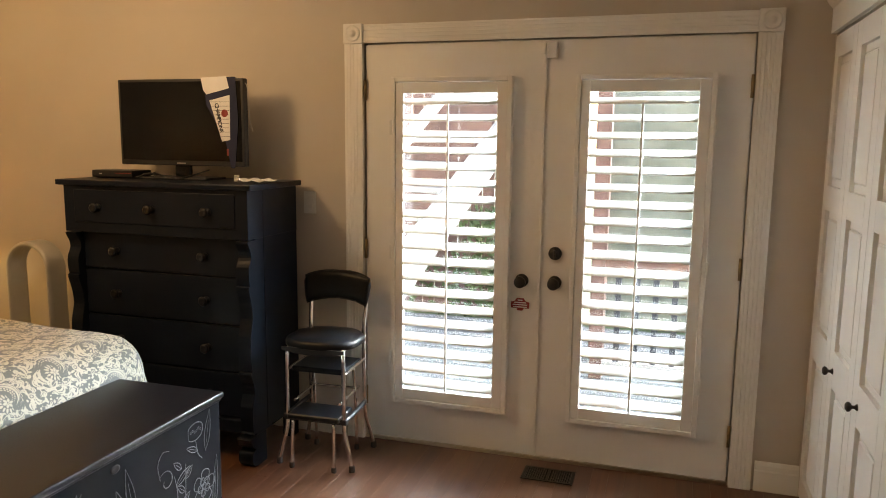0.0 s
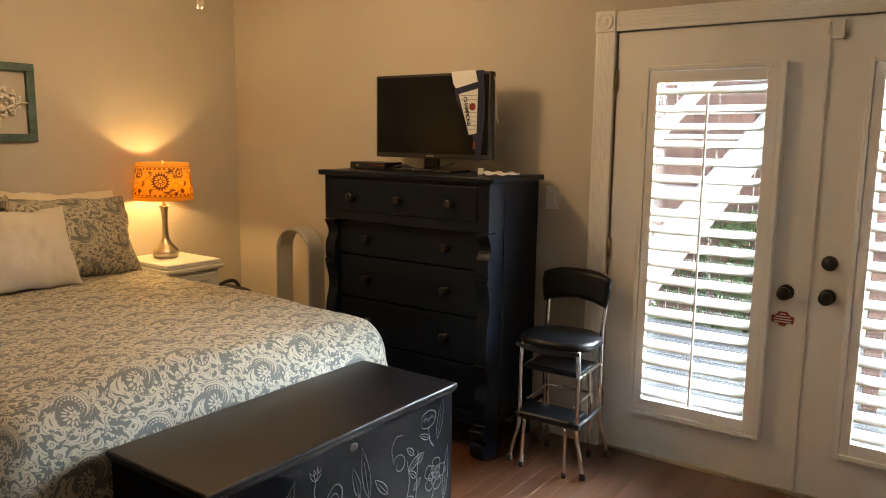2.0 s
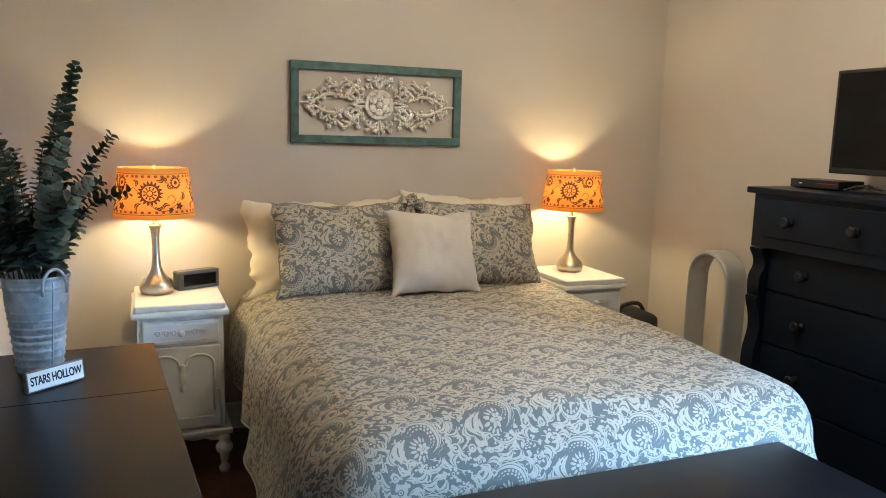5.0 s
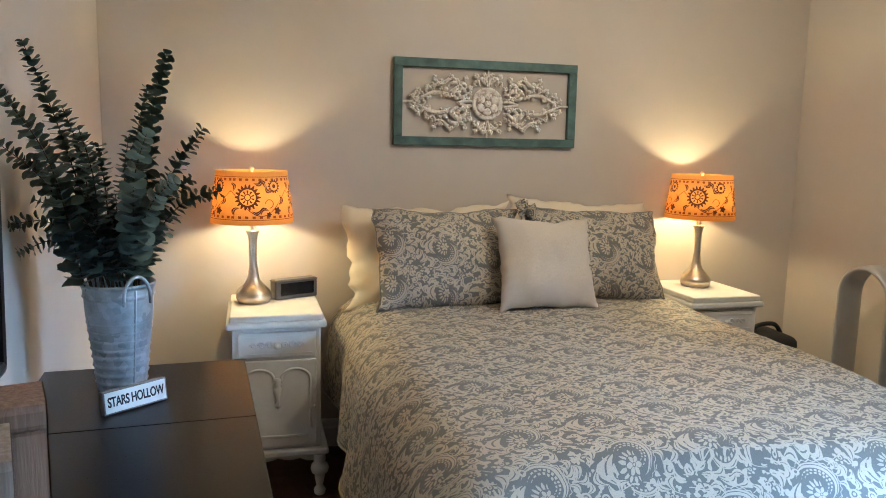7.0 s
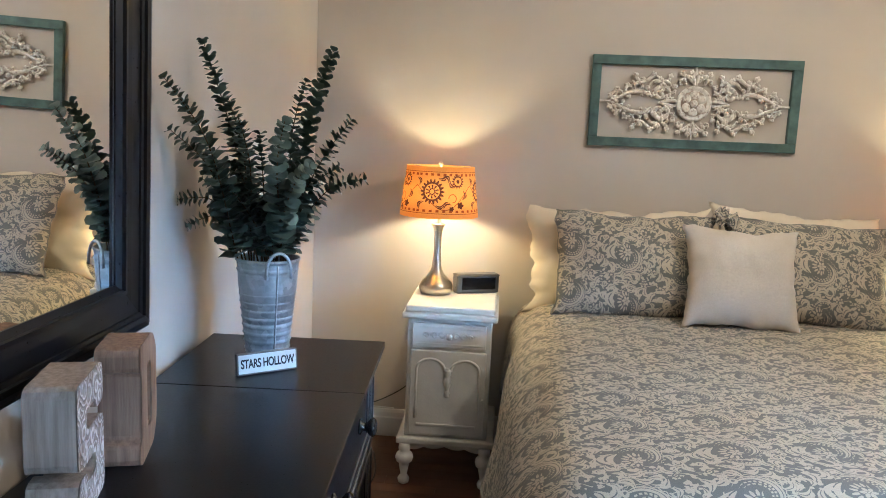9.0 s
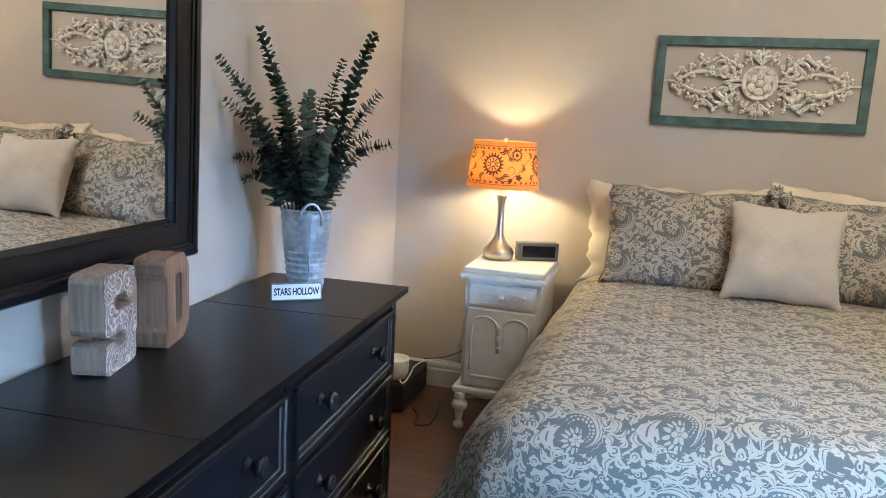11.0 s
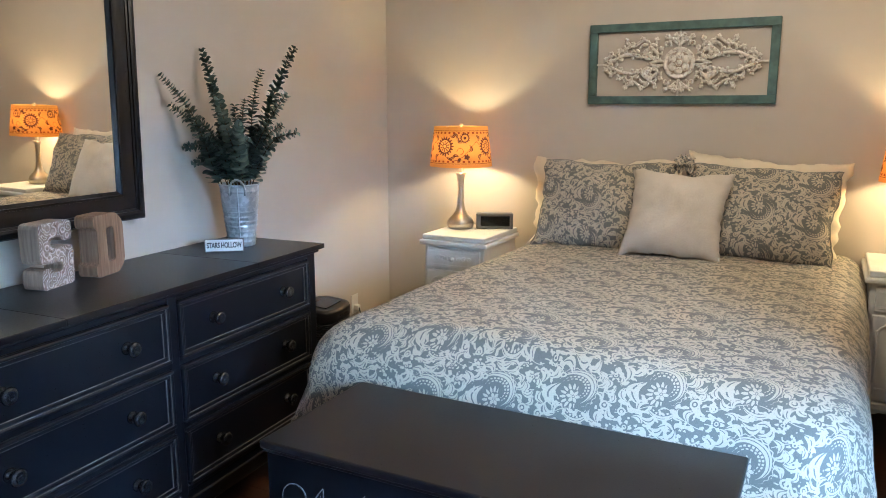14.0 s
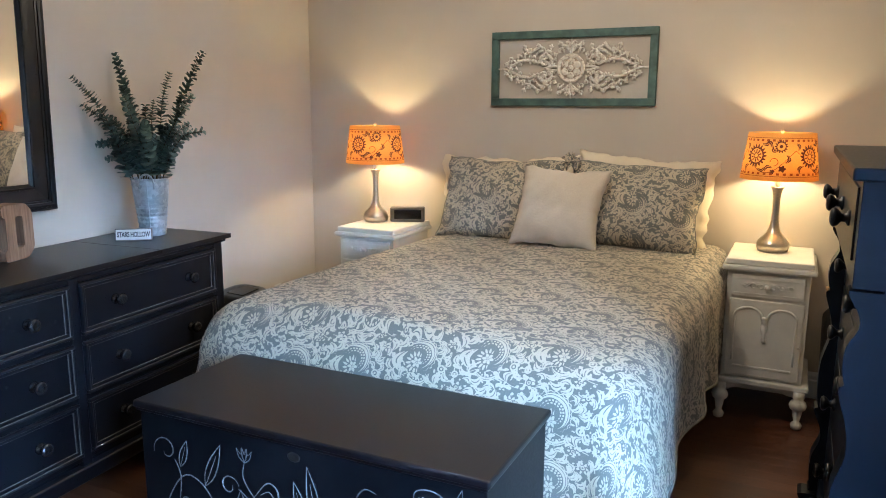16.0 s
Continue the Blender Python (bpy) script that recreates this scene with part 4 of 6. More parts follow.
    part("turned_drop", fin, M_NIGHT, door)
    lt = bmesh.new()
    lathe(lt, [(0.006, 0), (0.006, 0.012), (0, 0.013)], m=pose(fx + 0.012, w - 0.026, 0.40, 0, 90, 0), seg=12)
    part("latch", lt, M_NIGHT, door)
    return ns


NS_L = pose(-3.735, 1.114, 0)
NS_R = pose(-3.775, 3.266, 0)
nightstand(NS_L, "white chalk-painted nightstand with arched door, holding lamp and clock")
nightstand(NS_R, "white chalk-painted nightstand with arched door and turned legs")


# ---- bedside lamps ----
def bedside_lamp(m, turn):
    lamp = thing("table_lamp", m, "lit lamp with brushed nickel base and orange printed shade", "lamp", "pair of bedside lamps")
    bb = bmesh.new()
    base = [(0.060, 0), (0.068, 0.004), (0.076, 0.022), (0.077, 0.040), (0.068, 0.062), (0.048, 0.084), (0.031, 0.108), (0.022, 0.140), (0.0175, 0.190), (0.0165, 0.250), (0.018, 0.300), (0.023, 0.335), (0.031, 0.350), (0.031, 0.354), (0.012, 0.354), (0.0, 0.354)]
    lathe(bb, [(a, z * 0.90) for a, z in base], seg=40)
    part("base", bb, M_NICKEL, lamp)
    sk = bmesh.new()
    lathe(sk, [(0.010, 0.318), (0.012, 0.322), (0.014, 0.368), (0.012, 0.372)], seg=16)
    part("socket", sk, M_PLASTIC_W, lamp)
    sh = bmesh.new()
    uvl = sh.loops.layers.uv.new("cloth")
    n, rb, rt, z0, z1 = 56, 0.176, 0.150, 0.358, 0.580
    for k in range(n):
        a0, a1 = 2 * math.pi * k / n + turn, 2 * math.pi * (k + 1) / n + turn
        vs = [sh.verts.new((r * math.cos(a), r * math.sin(a), z)) for r, a, z in ((rb, a0, z0), (rb, a1, z0), (rt, a1, z1), (rt, a0, z1))]
        f = sh.faces.new(vs)
        f.smooth = True
        for lp, uv in zip(f.loops, ((k / n, 0), ((k + 1) / n, 0), ((k + 1) / n, 1), (k / n, 1))):
            lp[uvl].uv = (uv[0] * 1.02, uv[1] * 0.22)
    bmesh.ops.remove_doubles(sh, verts=sh.verts[:], dist=0.0005)
    so = part("shade", sh, M_SHADE, lamp, "orange fabric shade with brown flower print")
    sm = so.modifiers.new("thick", "SOLIDIFY")
    sm.thickness, sm.offset = 0.0015, 0
    hb = bmesh.new()
    for a in (0, 2.1, 4.2):
        tube(hb, [(0.012 * math.cos(a), 0.012 * math.sin(a), z1 - 0.012), (rt * math.cos(a), rt * math.sin(a), z1 - 0.004)], 0.0015, 6)
    for s in (-1, 1):
        tube(hb, smooth_curve([(0, s * 0.014, 0.365), (0, s * 0.050, 0.415), (0, s * 0.045, 0.505), (0, 0.0, z1 - 0.012)], 5), 0.0015, 6)
    part("harp", hb, M_NICKEL, lamp)
    fb = bmesh.new()
    lathe(fb, [(0.006, z1 - 0.014), (0.006, z1 + 0.002), (0.010, z1 + 0.006), (0.010, z1 + 0.012), (0.004, z1 + 0.018), (0, z1 + 0.018)], seg=14)
    part("finial", fb, M_NICKEL, lamp)
    return lamp


LAMP_L, LAMP_R = Vector((-3.785, 1.025, 0.797)), Vector((-3.825, 3.265, 0.797))
for at, turn in ((LAMP_L, -0.567), (LAMP_R, -1.127)):
    bedside_lamp(Matrix.Translation(at), turn)
    ld = bpy.data.lights.new("bulb", "POINT")
    ld.energy, ld.color, ld.shadow_soft_size = LAMP_WATTS, LAMP_COLOUR, 0.03
    lo = new("bulb", ld)
    lo.location = at + Vector((0, 0, 0.440))

clock = thing("alarm_clock", pose(-3.860, 1.205, 0.797, 0, 0, 24), "dark grey digital alarm clock on the nightstand", "clock")
part("case", one_box(-0.030, 0.030, -0.105, 0.105, 0, 0.090, 0.008, 3), M_CLOCK, clock)
part("display", one_box(0.0295, 0.0315, -0.080, 0.086, 0.018, 0.074, 0.001, 1), M_SCREEN, clock)
part("rim", one_box(-0.031, 0.031, -0.106, 0.106, 0.081, 0.086, 0.002, 1), M_CLOCK, clock)


# ---- picture over the bed ----
def spiral(cx, cy, r0, r1, a0, a1, n=18):
    return [(cx + (r0 + (r1 - r0) * k / n) * math.cos(a0 + (a1 - a0) * k / n), cy + (r0 + (r1 - r0) * k / n) * math.sin(a0 + (a1 - a0) * k / n)) for k in range(n + 1)]


def wall_ornament():
    """Hangs on the west wall; x across, z up, its face towards -y before it is turned."""
    art = thing("wall_art", pose(WEST + 0.001, 2.157, 1.705, 0, 0, 90), "worn teal frame round a cream scrolled fretwork panel", "wall art")
    w, h, b = 0.470, 0.207, 0.042
    fb = bmesh.new()
    box(fb, -w, w, -0.030, -0.001, h - b, h, 0.003)
    box(fb, -w, w, -0.030, -0.001, -h, -h + b, 0.003)
    box(fb, -w, -w + b, -0.0302, -0.001, -h + b, h - b, 0.003)
    box(fb, w - b, w, -0.0302, -0.001, -h + b, h - b, 0.003)
    part("frame", fb, M_TEAL, art)
    for x0, x1, z0, z1 in ((-0.004, 0.004, 0.130, h - b + 0.01), (-0.004, 0.004, -h + b - 0.01, -0.130), (-w + b - 0.01, -0.375, -0.004, 0.004), (0.375, w - b + 0.01, -0.004, 0.004)):
        part("mounting_pin", one_box(x0, x1, -0.022, -0.014, z0, z1, 0.001, 1), M_ORNAMENT, art)
    sc = bmesh.new()
    lines = [
        (spiral(0.150, 0.040, 0.042, 0.010, 3.6, -3.2), 0.0085), (spiral(0.165, 0.066, 0.038, 0.009, 0.2, 6.4), 0.0080),
        (spiral(0.128, 0.075, 0.030, 0.008, -1.0, 4.6), 0.0070), (spiral(0.250, 0.070, 0.024, 0.006, -0.6, 4.8), 0.0060),
        (spiral(0.300, 0.052, 0.022, 0.006, 2.8, -2.6), 0.0060), (spiral(0.336, 0.032, 0.018, 0.005, -0.3, 4.6), 0.0055),
        (spiral(0.180, 0.100, 0.022, 0.006, 0.5, 5.6), 0.0060), (spiral(0.100, 0.030, 0.020, 0.006, 2.4, -2.8), 0.0060),
        (spiral(0.030, 0.108, 0.024, 0.006, -1.2, 4.2), 0.0060), (spiral(0.060, 0.092, 0.018, 0.005, 3.0, -2.0), 0.0055),
        ([(0.078, 0.010), (0.110, 0.012), (0.140, 0.004), (0.160, 0.0005)], 0.0075),
        ([(0.190, 0.026), (0.220, 0.044), (0.262, 0.048), (0.310, 0.034), (0.350, 0.014), (0.385, 0.001)], 0.0080),
        ([(0.150, 0.085), (0.172, 0.118), (0.200, 0.112), (0.232, 0.088), (0.262, 0.088), (0.292, 0.074)], 0.0065),
        ([(0.230, 0.060), (0.250, 0.092), (0.274, 0.116), (0.268, 0.098)], 0.0055),
        ([(0.002, 0.135), (0.012, 0.122), (0.006, 0.100), (0.004, 0.080)], 0.0075),
        ([(0.010, 0.092), (0.040, 0.120), (0.052, 0.128), (0.048, 0.112)], 0.0055),
        ([(0.345, 0.040), (0.360, 0.046), (0.374, 0.030), (0.392, 0.010)], 0.0055),
        ([(0.320, 0.012), (0.350, 0.022), (0.372, 0.014), (0.362, 0.004)], 0.0055),
        ([(0.120, 0.055), (0.160, 0.068), (0.190, 0.046), (0.176, 0.024)], 0.0065),
    ]
    for line, r in lines:
        pts = smooth_curve([(a, 0, c) for a, c in line], 3)
        n = len(pts) - 1
        rad = [1.22 * r * (1.15 - 0.65 * abs(2 * k / n - 0.8)) for k in range(n + 1)]
        for sx in (1, -1):
            for sz in (1, -1):
                tube(sc, [(sx * p.x, -0.020 + 0.004 * math.sin(k * 0.5), sz * p.z) for k, p in enumerate(pts)], rad, 6)
    for a, c, r in ((0.118, 0.105, 0.008), (0.282, 0.090, 0.007), (0.315, 0.078, 0.006), (0.238, 0.030, 0.008), (0.352, 0.0, 0.011), (0.320, 0.0, 0.009), (0.090, 0.055, 0.007), (0.214, 0.064, 0.012), (0.150, 0.040, 0.011)):
        for sx in (1, -1):
            for sz in ((1, -1) if c else (1,)):
                bmesh.ops.create_uvsphere(sc, u_segments=8, v_segments=6, radius=r, matrix=Matrix.Translation((sx * a, -0.022, sz * c)))
    for a, c, aim in ((0.186, 0.118, 70), (0.232, 0.096, 40), (0.268, 0.112, 65), (0.118, 0.112, 110), (0.300, 0.068, 35), (0.345, 0.050, 40), (0.372, 0.026, 10),
                      (0.058, 0.126, 60), (0.020, 0.130, 95), (0.205, 0.046, 300), (0.135, 0.028, 200), (0.290, 0.030, 330), (0.098, 0.070, 150), (0.160, 0.096, 100)):
        for spread, size in ((-38, 0.8), (0, 1.0), (38, 0.8)):
            t = math.radians(aim + spread)
            for sx in (1, -1):
                for sz in (1, -1):
                    tube(sc, [(sx * (a + q * size * math.cos(t)), -0.021 - 0.003 * math.sin(90 * q), sz * (c + q * size * math.sin(t))) for q in (-0.004, 0.004, 0.012, 0.019, 0.023)], [0.0026, 0.0068, 0.0078, 0.0054, 0.0014], 6)
    part("scrollwork", sc, M_ORNAMENT, art, "cream carved scrolls with crevice shade mottled into their colour")
    ro = bmesh.new()
    to = pose(0, -0.012, 0, 90, 0, 0)
    lathe(ro, [(0.078, 0), (0.080, 0.008), (0.074, 0.014), (0.068, 0.010), (0.062, 0.008), (0.0, 0.008)], m=to, seg=40)
    part("rosette_ground", lathe(bmesh.new(), [(0.058, 0.0082), (0.058, 0.0095), (0, 0.0098)], m=to, seg=32), M_ROSETTE, art, "mottled brown disc behind the petals")
    for k in range(6):
        a = k * math.pi / 3 + 0.5
        bmesh.ops.create_uvsphere(ro, u_segments=10, v_segments=6, radius=1.0, matrix=Matrix.Translation((0.039 * math.cos(a), -0.022, 0.039 * math.sin(a))) @ pose(0, 0, 0, 0, -math.degrees(a), 0) @ Matrix.Diagonal((0.020, 0.005, 0.021, 1)))
    lathe(ro, [(0.016, 0.008), (0.016, 0.016), (0.010, 0.019), (0.006, 0.015), (0, 0.018)], m=to, seg=16)
    for f in ro.faces:
        f.smooth = True
    part("rosette", ro, M_ORNAMENT, art, "round carved flower rosette")


wall_ornament()


# ---- painted trunk at the bed's foot ----
def trunk():
    t = thing("blanket_chest", pose(-1.545, 2.2165, 0), "black blanket chest with chalk-white flowers painted on its front", "chest")
    d, w = 0.222, 0.545
    part("body", one_box(-d, d, -w, w, 0.075, 0.618, 0.003), M_TRUNK, t)
    lid = one_box(-d - 0.012, d + 0.016, -w - 0.013, w + 0.013, 0.628, 0.650, 0.007, 3)
    box(lid, -d - 0.004, d + 0.008, -w - 0.005, w + 0.005, 0.618, 0.628, 0.002, 1)
    part("lid", lid, M_BLACKTOP, t)
    part("plinth", one_box(-d - 0.004, d + 0.010, -w - 0.010, w + 0.010, 0.0, 0.085, 0.006), M_TRUNK, t)
    kh = bmesh.new()
    lathe(kh, [(0.017, 0), (0.017, 0.002), (0.012, 0.003), (0.0, 0.002)], m=pose(d - 0.001, 0.0, 0.585, 0, 90, 0) @ Matrix.Diagonal((0.8, 1.2, 1, 1)), seg=20)
    part("keyhole_plate", kh, M_BRONZE, t, "small oval metal keyhole plate")
    x = d + 0.0012
    vb = bmesh.new()

    def stroke(pts, r=0.0020):
        pts = smooth_curve([(x, a, b) for a, b in pts], 5)
        n = len(pts) - 1
        tube(vb, pts, [r * (0.45 + 0.75 * math.sin(math.pi * (k + 0.5) / (n + 1))) for k in range(n + 1)], 5, 0.35, (1, 0, 0))

    def leaf(a, b, ang, ln, wd=0.30):
        ca, sa = math.cos(ang), math.sin(ang)
        for s in (1, -1):
            stroke([(a + ca * ln * p - sa * s * wd * ln * q, b + sa * ln * p + ca * s * wd * ln * q) for p, q in ((0, 0), (0.25, 0.42), (0.55, 0.46), (0.8, 0.25), (1, 0))], 0.0018)
        stroke([(a, b), (a + ca * ln * 0.75, b + sa * ln * 0.75)], 0.0011)

    def flower(a, b, r, petals=5, turn=0.3):
        for k in range(petals):
            c = turn + 2 * math.pi * k / petals
            ca, sa = math.cos(c), math.sin(c)
            stroke([(a + ca * r * p - sa * r * q, b + sa * r * p + ca * r * q) for p, q in ((0.25, 0), (0.55, 0.36), (0.92, 0.34), (1.05, 0), (0.92, -0.34), (0.55, -0.36), (0.25, 0))], 0.0018)
        stroke(spiral(a, b, r * 0.22, r * 0.22, 0, 6.2, 10), 0.0014)

    def tulip(a, b, r):
        for pts in ([(-1, 1), (-0.7, 0.1), (0, -0.4), (0.7, 0.1), (1, 1)], [(-1, 1), (-0.45, 0.45), (-0.3, 1.15), (0, 0.5), (0.3, 1.15), (0.45, 0.45), (1, 1)], [(-0.3, 0.9), (-0.25, 0.2), (0, -0.35)], [(0.3, 0.9), (0.25, 0.2), (0, -0.35)]):
            stroke([(a + p * r, b + q * r) for p, q in pts], 0.0017)

    # vines from end to end
    stroke([(-0.50, 0.16), (-0.46, 0.34), (-0.38, 0.45), (-0.29, 0.40), (-0.27, 0.26), (-0.20, 0.18)])
    stroke(spiral(-0.452, 0.510, 0.048, 0.010, 3.4, -2.6))
    stroke([(-0.42, 0.49), (-0.40, 0.44), (-0.41, 0.36)])
    leaf(-0.40, 0.47, 1.25, 0.09)
    leaf(-0.31, 0.43, 1.15, 0.15, 0.24)
    leaf(-0.37, 0.30, 2.2, 0.08)
    flower(-0.385, 0.345, 0.032)
    flower(-0.265, 0.30, 0.046, 5, 0.9)
    stroke(spiral(-0.36, 0.235, 0.06, 0.012, 1.2, 7.0))
    leaf(-0.47, 0.24, 1.7, 0.11)
    flower(-0.455, 0.16, 0.038)
    tulip(-0.165, 0.545, 0.026)
    stroke([(-0.165, 0.535), (-0.172, 0.49), (-0.14, 0.44), (-0.085, 0.40)])
    stroke(spiral(-0.222, 0.452, 0.034, 0.010, 0.2, 6.6))
    stroke([(-0.19, 0.45), (-0.15, 0.42), (-0.12, 0.36), (-0.11, 0.28)])
    stroke([(-0.135, 0.44), (-0.09, 0.49), (-0.055, 0.47), (-0.065, 0.40), (-0.10, 0.35), (-0.085, 0.28), (-0.03, 0.22)], 0.0026)
    stroke([(-0.115, 0.45), (-0.085, 0.465), (-0.07, 0.44), (-0.09, 0.39), (-0.115, 0.34)], 0.0017)
    leaf(-0.19, 0.33, 1.5, 0.12)
    leaf(0.03, 0.40, 1.85, 0.12, 0.26)
    leaf(0.075, 0.38, 1.75, 0.19, 0.20)
    stroke([(0.03, 0.40), (0.05, 0.33), (0.02, 0.24)])
    flower(-0.02, 0.27, 0.045, 5, 0.2)
    flower(0.085, 0.30, 0.042, 6, 0.5)
    stroke(spiral(0.230, 0.440, 0.042, 0.012, 2.6, -3.6))
    stroke([(0.200, 0.455), (0.190, 0.51), (0.215, 0.545), (0.25, 0.54)])
    stroke([(0.272, 0.44), (0.285, 0.36), (0.26, 0.28), (0.20, 0.22)])
    leaf(0.28, 0.40, 0.5, 0.09)
    leaf(0.17, 0.36, 2.3, 0.10)
    for k in range(7):
        leaf(0.32 + 0.012 * math.sin(k * 1.7), 0.18 + 0.045 * k, 0.7 if k % 2 else 2.4, 0.055, 0.4)
    stroke([(0.31, 0.15), (0.325, 0.30), (0.335, 0.46)])
    # poppy and large bloom at the north end
    stroke([(0.355, 0.55), (0.36, 0.575), (0.40, 0.585), (0.435, 0.57), (0.43, 0.535), (0.395, 0.522), (0.36, 0.53), (0.355, 0.55)])
    for k in range(6):
        stroke(spiral(0.370 + 0.011 * k, 0.556 + 0.004 * math.sin(k * 2), 0.004, 0.004, 0, 6.2, 6), 0.0012)
    stroke([(0.395, 0.522), (0.405, 0.47), (0.43, 0.44)])
    leaf(0.405, 0.48, 2.7, 0.07)
    leaf(0.45, 0.46, 1.35, 0.15, 0.22)
    flower(0.435, 0.33, 0.060, 5, 0.1)
    flower(0.435, 0.33, 0.034, 5, 0.7)
    leaf(0.49, 0.20, 1.45, 0.22, 0.14)
    leaf(0.39, 0.23, 2.6, 0.08)
    stroke([(0.43, 0.27), (0.41, 0.20), (0.44, 0.13)])
    flower(0.36, 0.14, 0.040)
    flower(0.13, 0.17, 0.045)
    flower(-0.16, 0.15, 0.045)
    part("flower_painting", vb, M_CHALK, t, "chalk-white painted vines and flowers")


trunk()


# ---- tall chest of drawers ----
def knob(bm, m, s=1.0):
    lathe(bm, [(0.019 * s, 0), (0.020 * s, 0.004 * s), (0.011 * s, 0.009 * s), (0.010 * s, 0.018 * s), (0.020 * s, 0.026 * s), (0.024 * s, 0.034 * s), (0.020 * s, 0.040 * s), (0.012 * s, 0.043 * s), (0.008 * s, 0.041 * s), (0, 0.042 * s)], m=m, seg=20)
    return bm


def scroll_side():
    """The bracket's outline in depth (negative: forward) and height."""
    pts = [(0.07, 0.165), (-0.010, 0.165)]
    def lobe(z0, z1, lip, belly, waist):
        h = z1 - z0
        return [(belly * 0.35, z0), (belly * 0.8, z0 + 0.10 * h), (belly, z0 + 0.24 * h), (belly * 0.7, z0 + 0.42 * h), (waist, z0 + 0.62 * h), (waist * 0.6, z0 + 0.78 * h), (lip * 0.5, z0 + 0.90 * h), (lip, z0 + 0.965 * h), (lip, z1)]
    for z0, z1 in ((0.175, 0.470), (0.475, 0.888), (0.893, 1.105)):
        c = lobe(z0, z1, -0.014, -0.012, 0.012)
        pts += [(p.x, p.z) for p in smooth_curve([(a, 0, b) for a, b in c], 3)]
    return pts + [(0.07, 1.105)]


def tall_chest():
    t = thing("tall_dresser", pose(-2.145, 3.694, 0), "tall blue-black empire chest of drawers with scrolled front posts", "dresser")
    w, f = 0.521, -0.222        # half width and the front plane
    part("body", one_box(-w, w, f + 0.060, 0.246, 0.150, 1.112, 0.001, 1), M_CHEST, t)
    part("upper_case", one_box(-w - 0.0015, w + 0.0015, f, 0.2465, 1.1105, 1.342, 0.0012, 1), M_CHEST, t)
    part("top", one_box(-w - 0.032, w + 0.032, f - 0.022, 0.250, 1.343, 1.370, 0.005, 2), M_CHEST, t)
    seam = one_box(w + 0.0005, w + 0.0025, f + 0.135, f + 0.138, 0.17, 1.335)
    part("panel_seam", seam, M_CAVITY, t)
    for s in (-1, 1):
        pb = bmesh.new()
        a0, a1 = (w - 0.066, w + 0.002) if s > 0 else (-w - 0.002, -w + 0.066)
        prism(pb, [(y, z) for y, z in scroll_side()], 0, a1 - a0, Matrix.Translation((a1, f + 0.010, 0)) @ pose(0, 0, 0, 0, 0, 90))
        part("scrolled_post", pb, M_CHEST, t)
        fb = bmesh.new()
        outline = [(0.10, 0.0), (0.02, 0.0), (-0.015, 0.012), (-0.030, 0.045), (-0.022, 0.075), (0.004, 0.088), (-0.020, 0.105), (-0.034, 0.130), (-0.030, 0.152), (0.10, 0.152)]
        prism(fb, [(p.x, p.z) for p in smooth_curve([(a, 0, b) for a, b in outline], 3)], 0, a1 - a0 + 0.010, Matrix.Translation((a1 + 0.005, f + 0.010, 0)) @ pose(0, 0, 0, 0, 0, 90))
        part("scroll_foot", fb, M_CHEST, t)
        bb = one_box(a0 + 0.005, a1 - 0.005, 0.17, 0.24, 0, 0.152, 0.004)
        part("back_foot", bb, M_CHEST, t)
    part("base_rail", one_box(-w, w, f + 0.030, f + 0.070, 0.150, 0.215, 0.004), M_CHEST, t)
    rows = [(1.160, 1.322, f - 0.005, 0.458, ((-0.313, 1.236), (0.0, 1.236), (0.313, 1.236))), (0.925, 1.108, f + 0.044, 0.452, ((-0.256, 1.015), (0.256, 1.015))),
            (0.690, 0.915, f + 0.044, 0.452, ((-0.256, 0.801), (0.256, 0.801))), (0.455, 0.680, f + 0.044, 0.452, ((-0.256, 0.566), (0.256, 0.566))), (0.225, 0.445, f + 0.044, 0.452, ((-0.256, 0.335), (0.256, 0.335)))]
    for z0, z1, y, hw, knobs in rows:
        db = one_box(-hw, hw, y, y + 0.026, z0, z1, 0.0025, 2)
        dr = part("drawer", db, M_CHEST, t)
        for kx, kz in knobs:
            part("knob", knob(bmesh.new(), pose(kx, y, kz, 90, 0, 0)), M_BLACKTOP, dr, "turned black wooden knob")


tall_chest()


# ---- television and small things on the chest ----
CT = 1.3705
tv = thing("television", pose(-2.1565, 3.73, CT) @ Matrix.Diagonal((0.98, 1, 0.98, 1)), "black flat-screen television, switched off, with a pennant over it", "television")
part("cabinet", one_box(-0.378, 0.378, 0.0, 0.040, 0.070, 0.512, 0.006, 2), M_PLASTIC_B, tv)
part("screen", one_box(-0.362, 0.362, -0.0015, 0.004, 0.096, 0.498), M_SCREEN, tv, "dark glossy screen")
part("back_bulge", one_box(-0.22, 0.22, 0.038, 0.075, 0.12, 0.42, 0.02, 3), M_PLASTIC_B, tv)
part("badge", one_box(-0.025, 0.025, -0.0025, 0.001, 0.080, 0.085), M_SILVERFAN, tv)
nb = one_box(-0.045, 0.045, 0.006, 0.03, 0.012, 0.09, 0.004)
part("neck", nb, M_SCREEN, tv)
part("stand", one_box(-0.20, 0.20, -0.085, 0.095, 0.0, 0.012, 0.004, 2), M_PLASTIC_B, tv)

pen = thing("pennant", pose(-2.1565, 3.73, CT) @ Matrix.Diagonal((0.98, 1, 0.98, 1)), "felt champions pennant hung over the television's corner", "pennant")


def pennant_strip(name, corners, mat, y):
    pb = bmesh.new()
    prism(pb, corners, y - 0.0016, y, None)
    return part(name, pb, mat, pen)


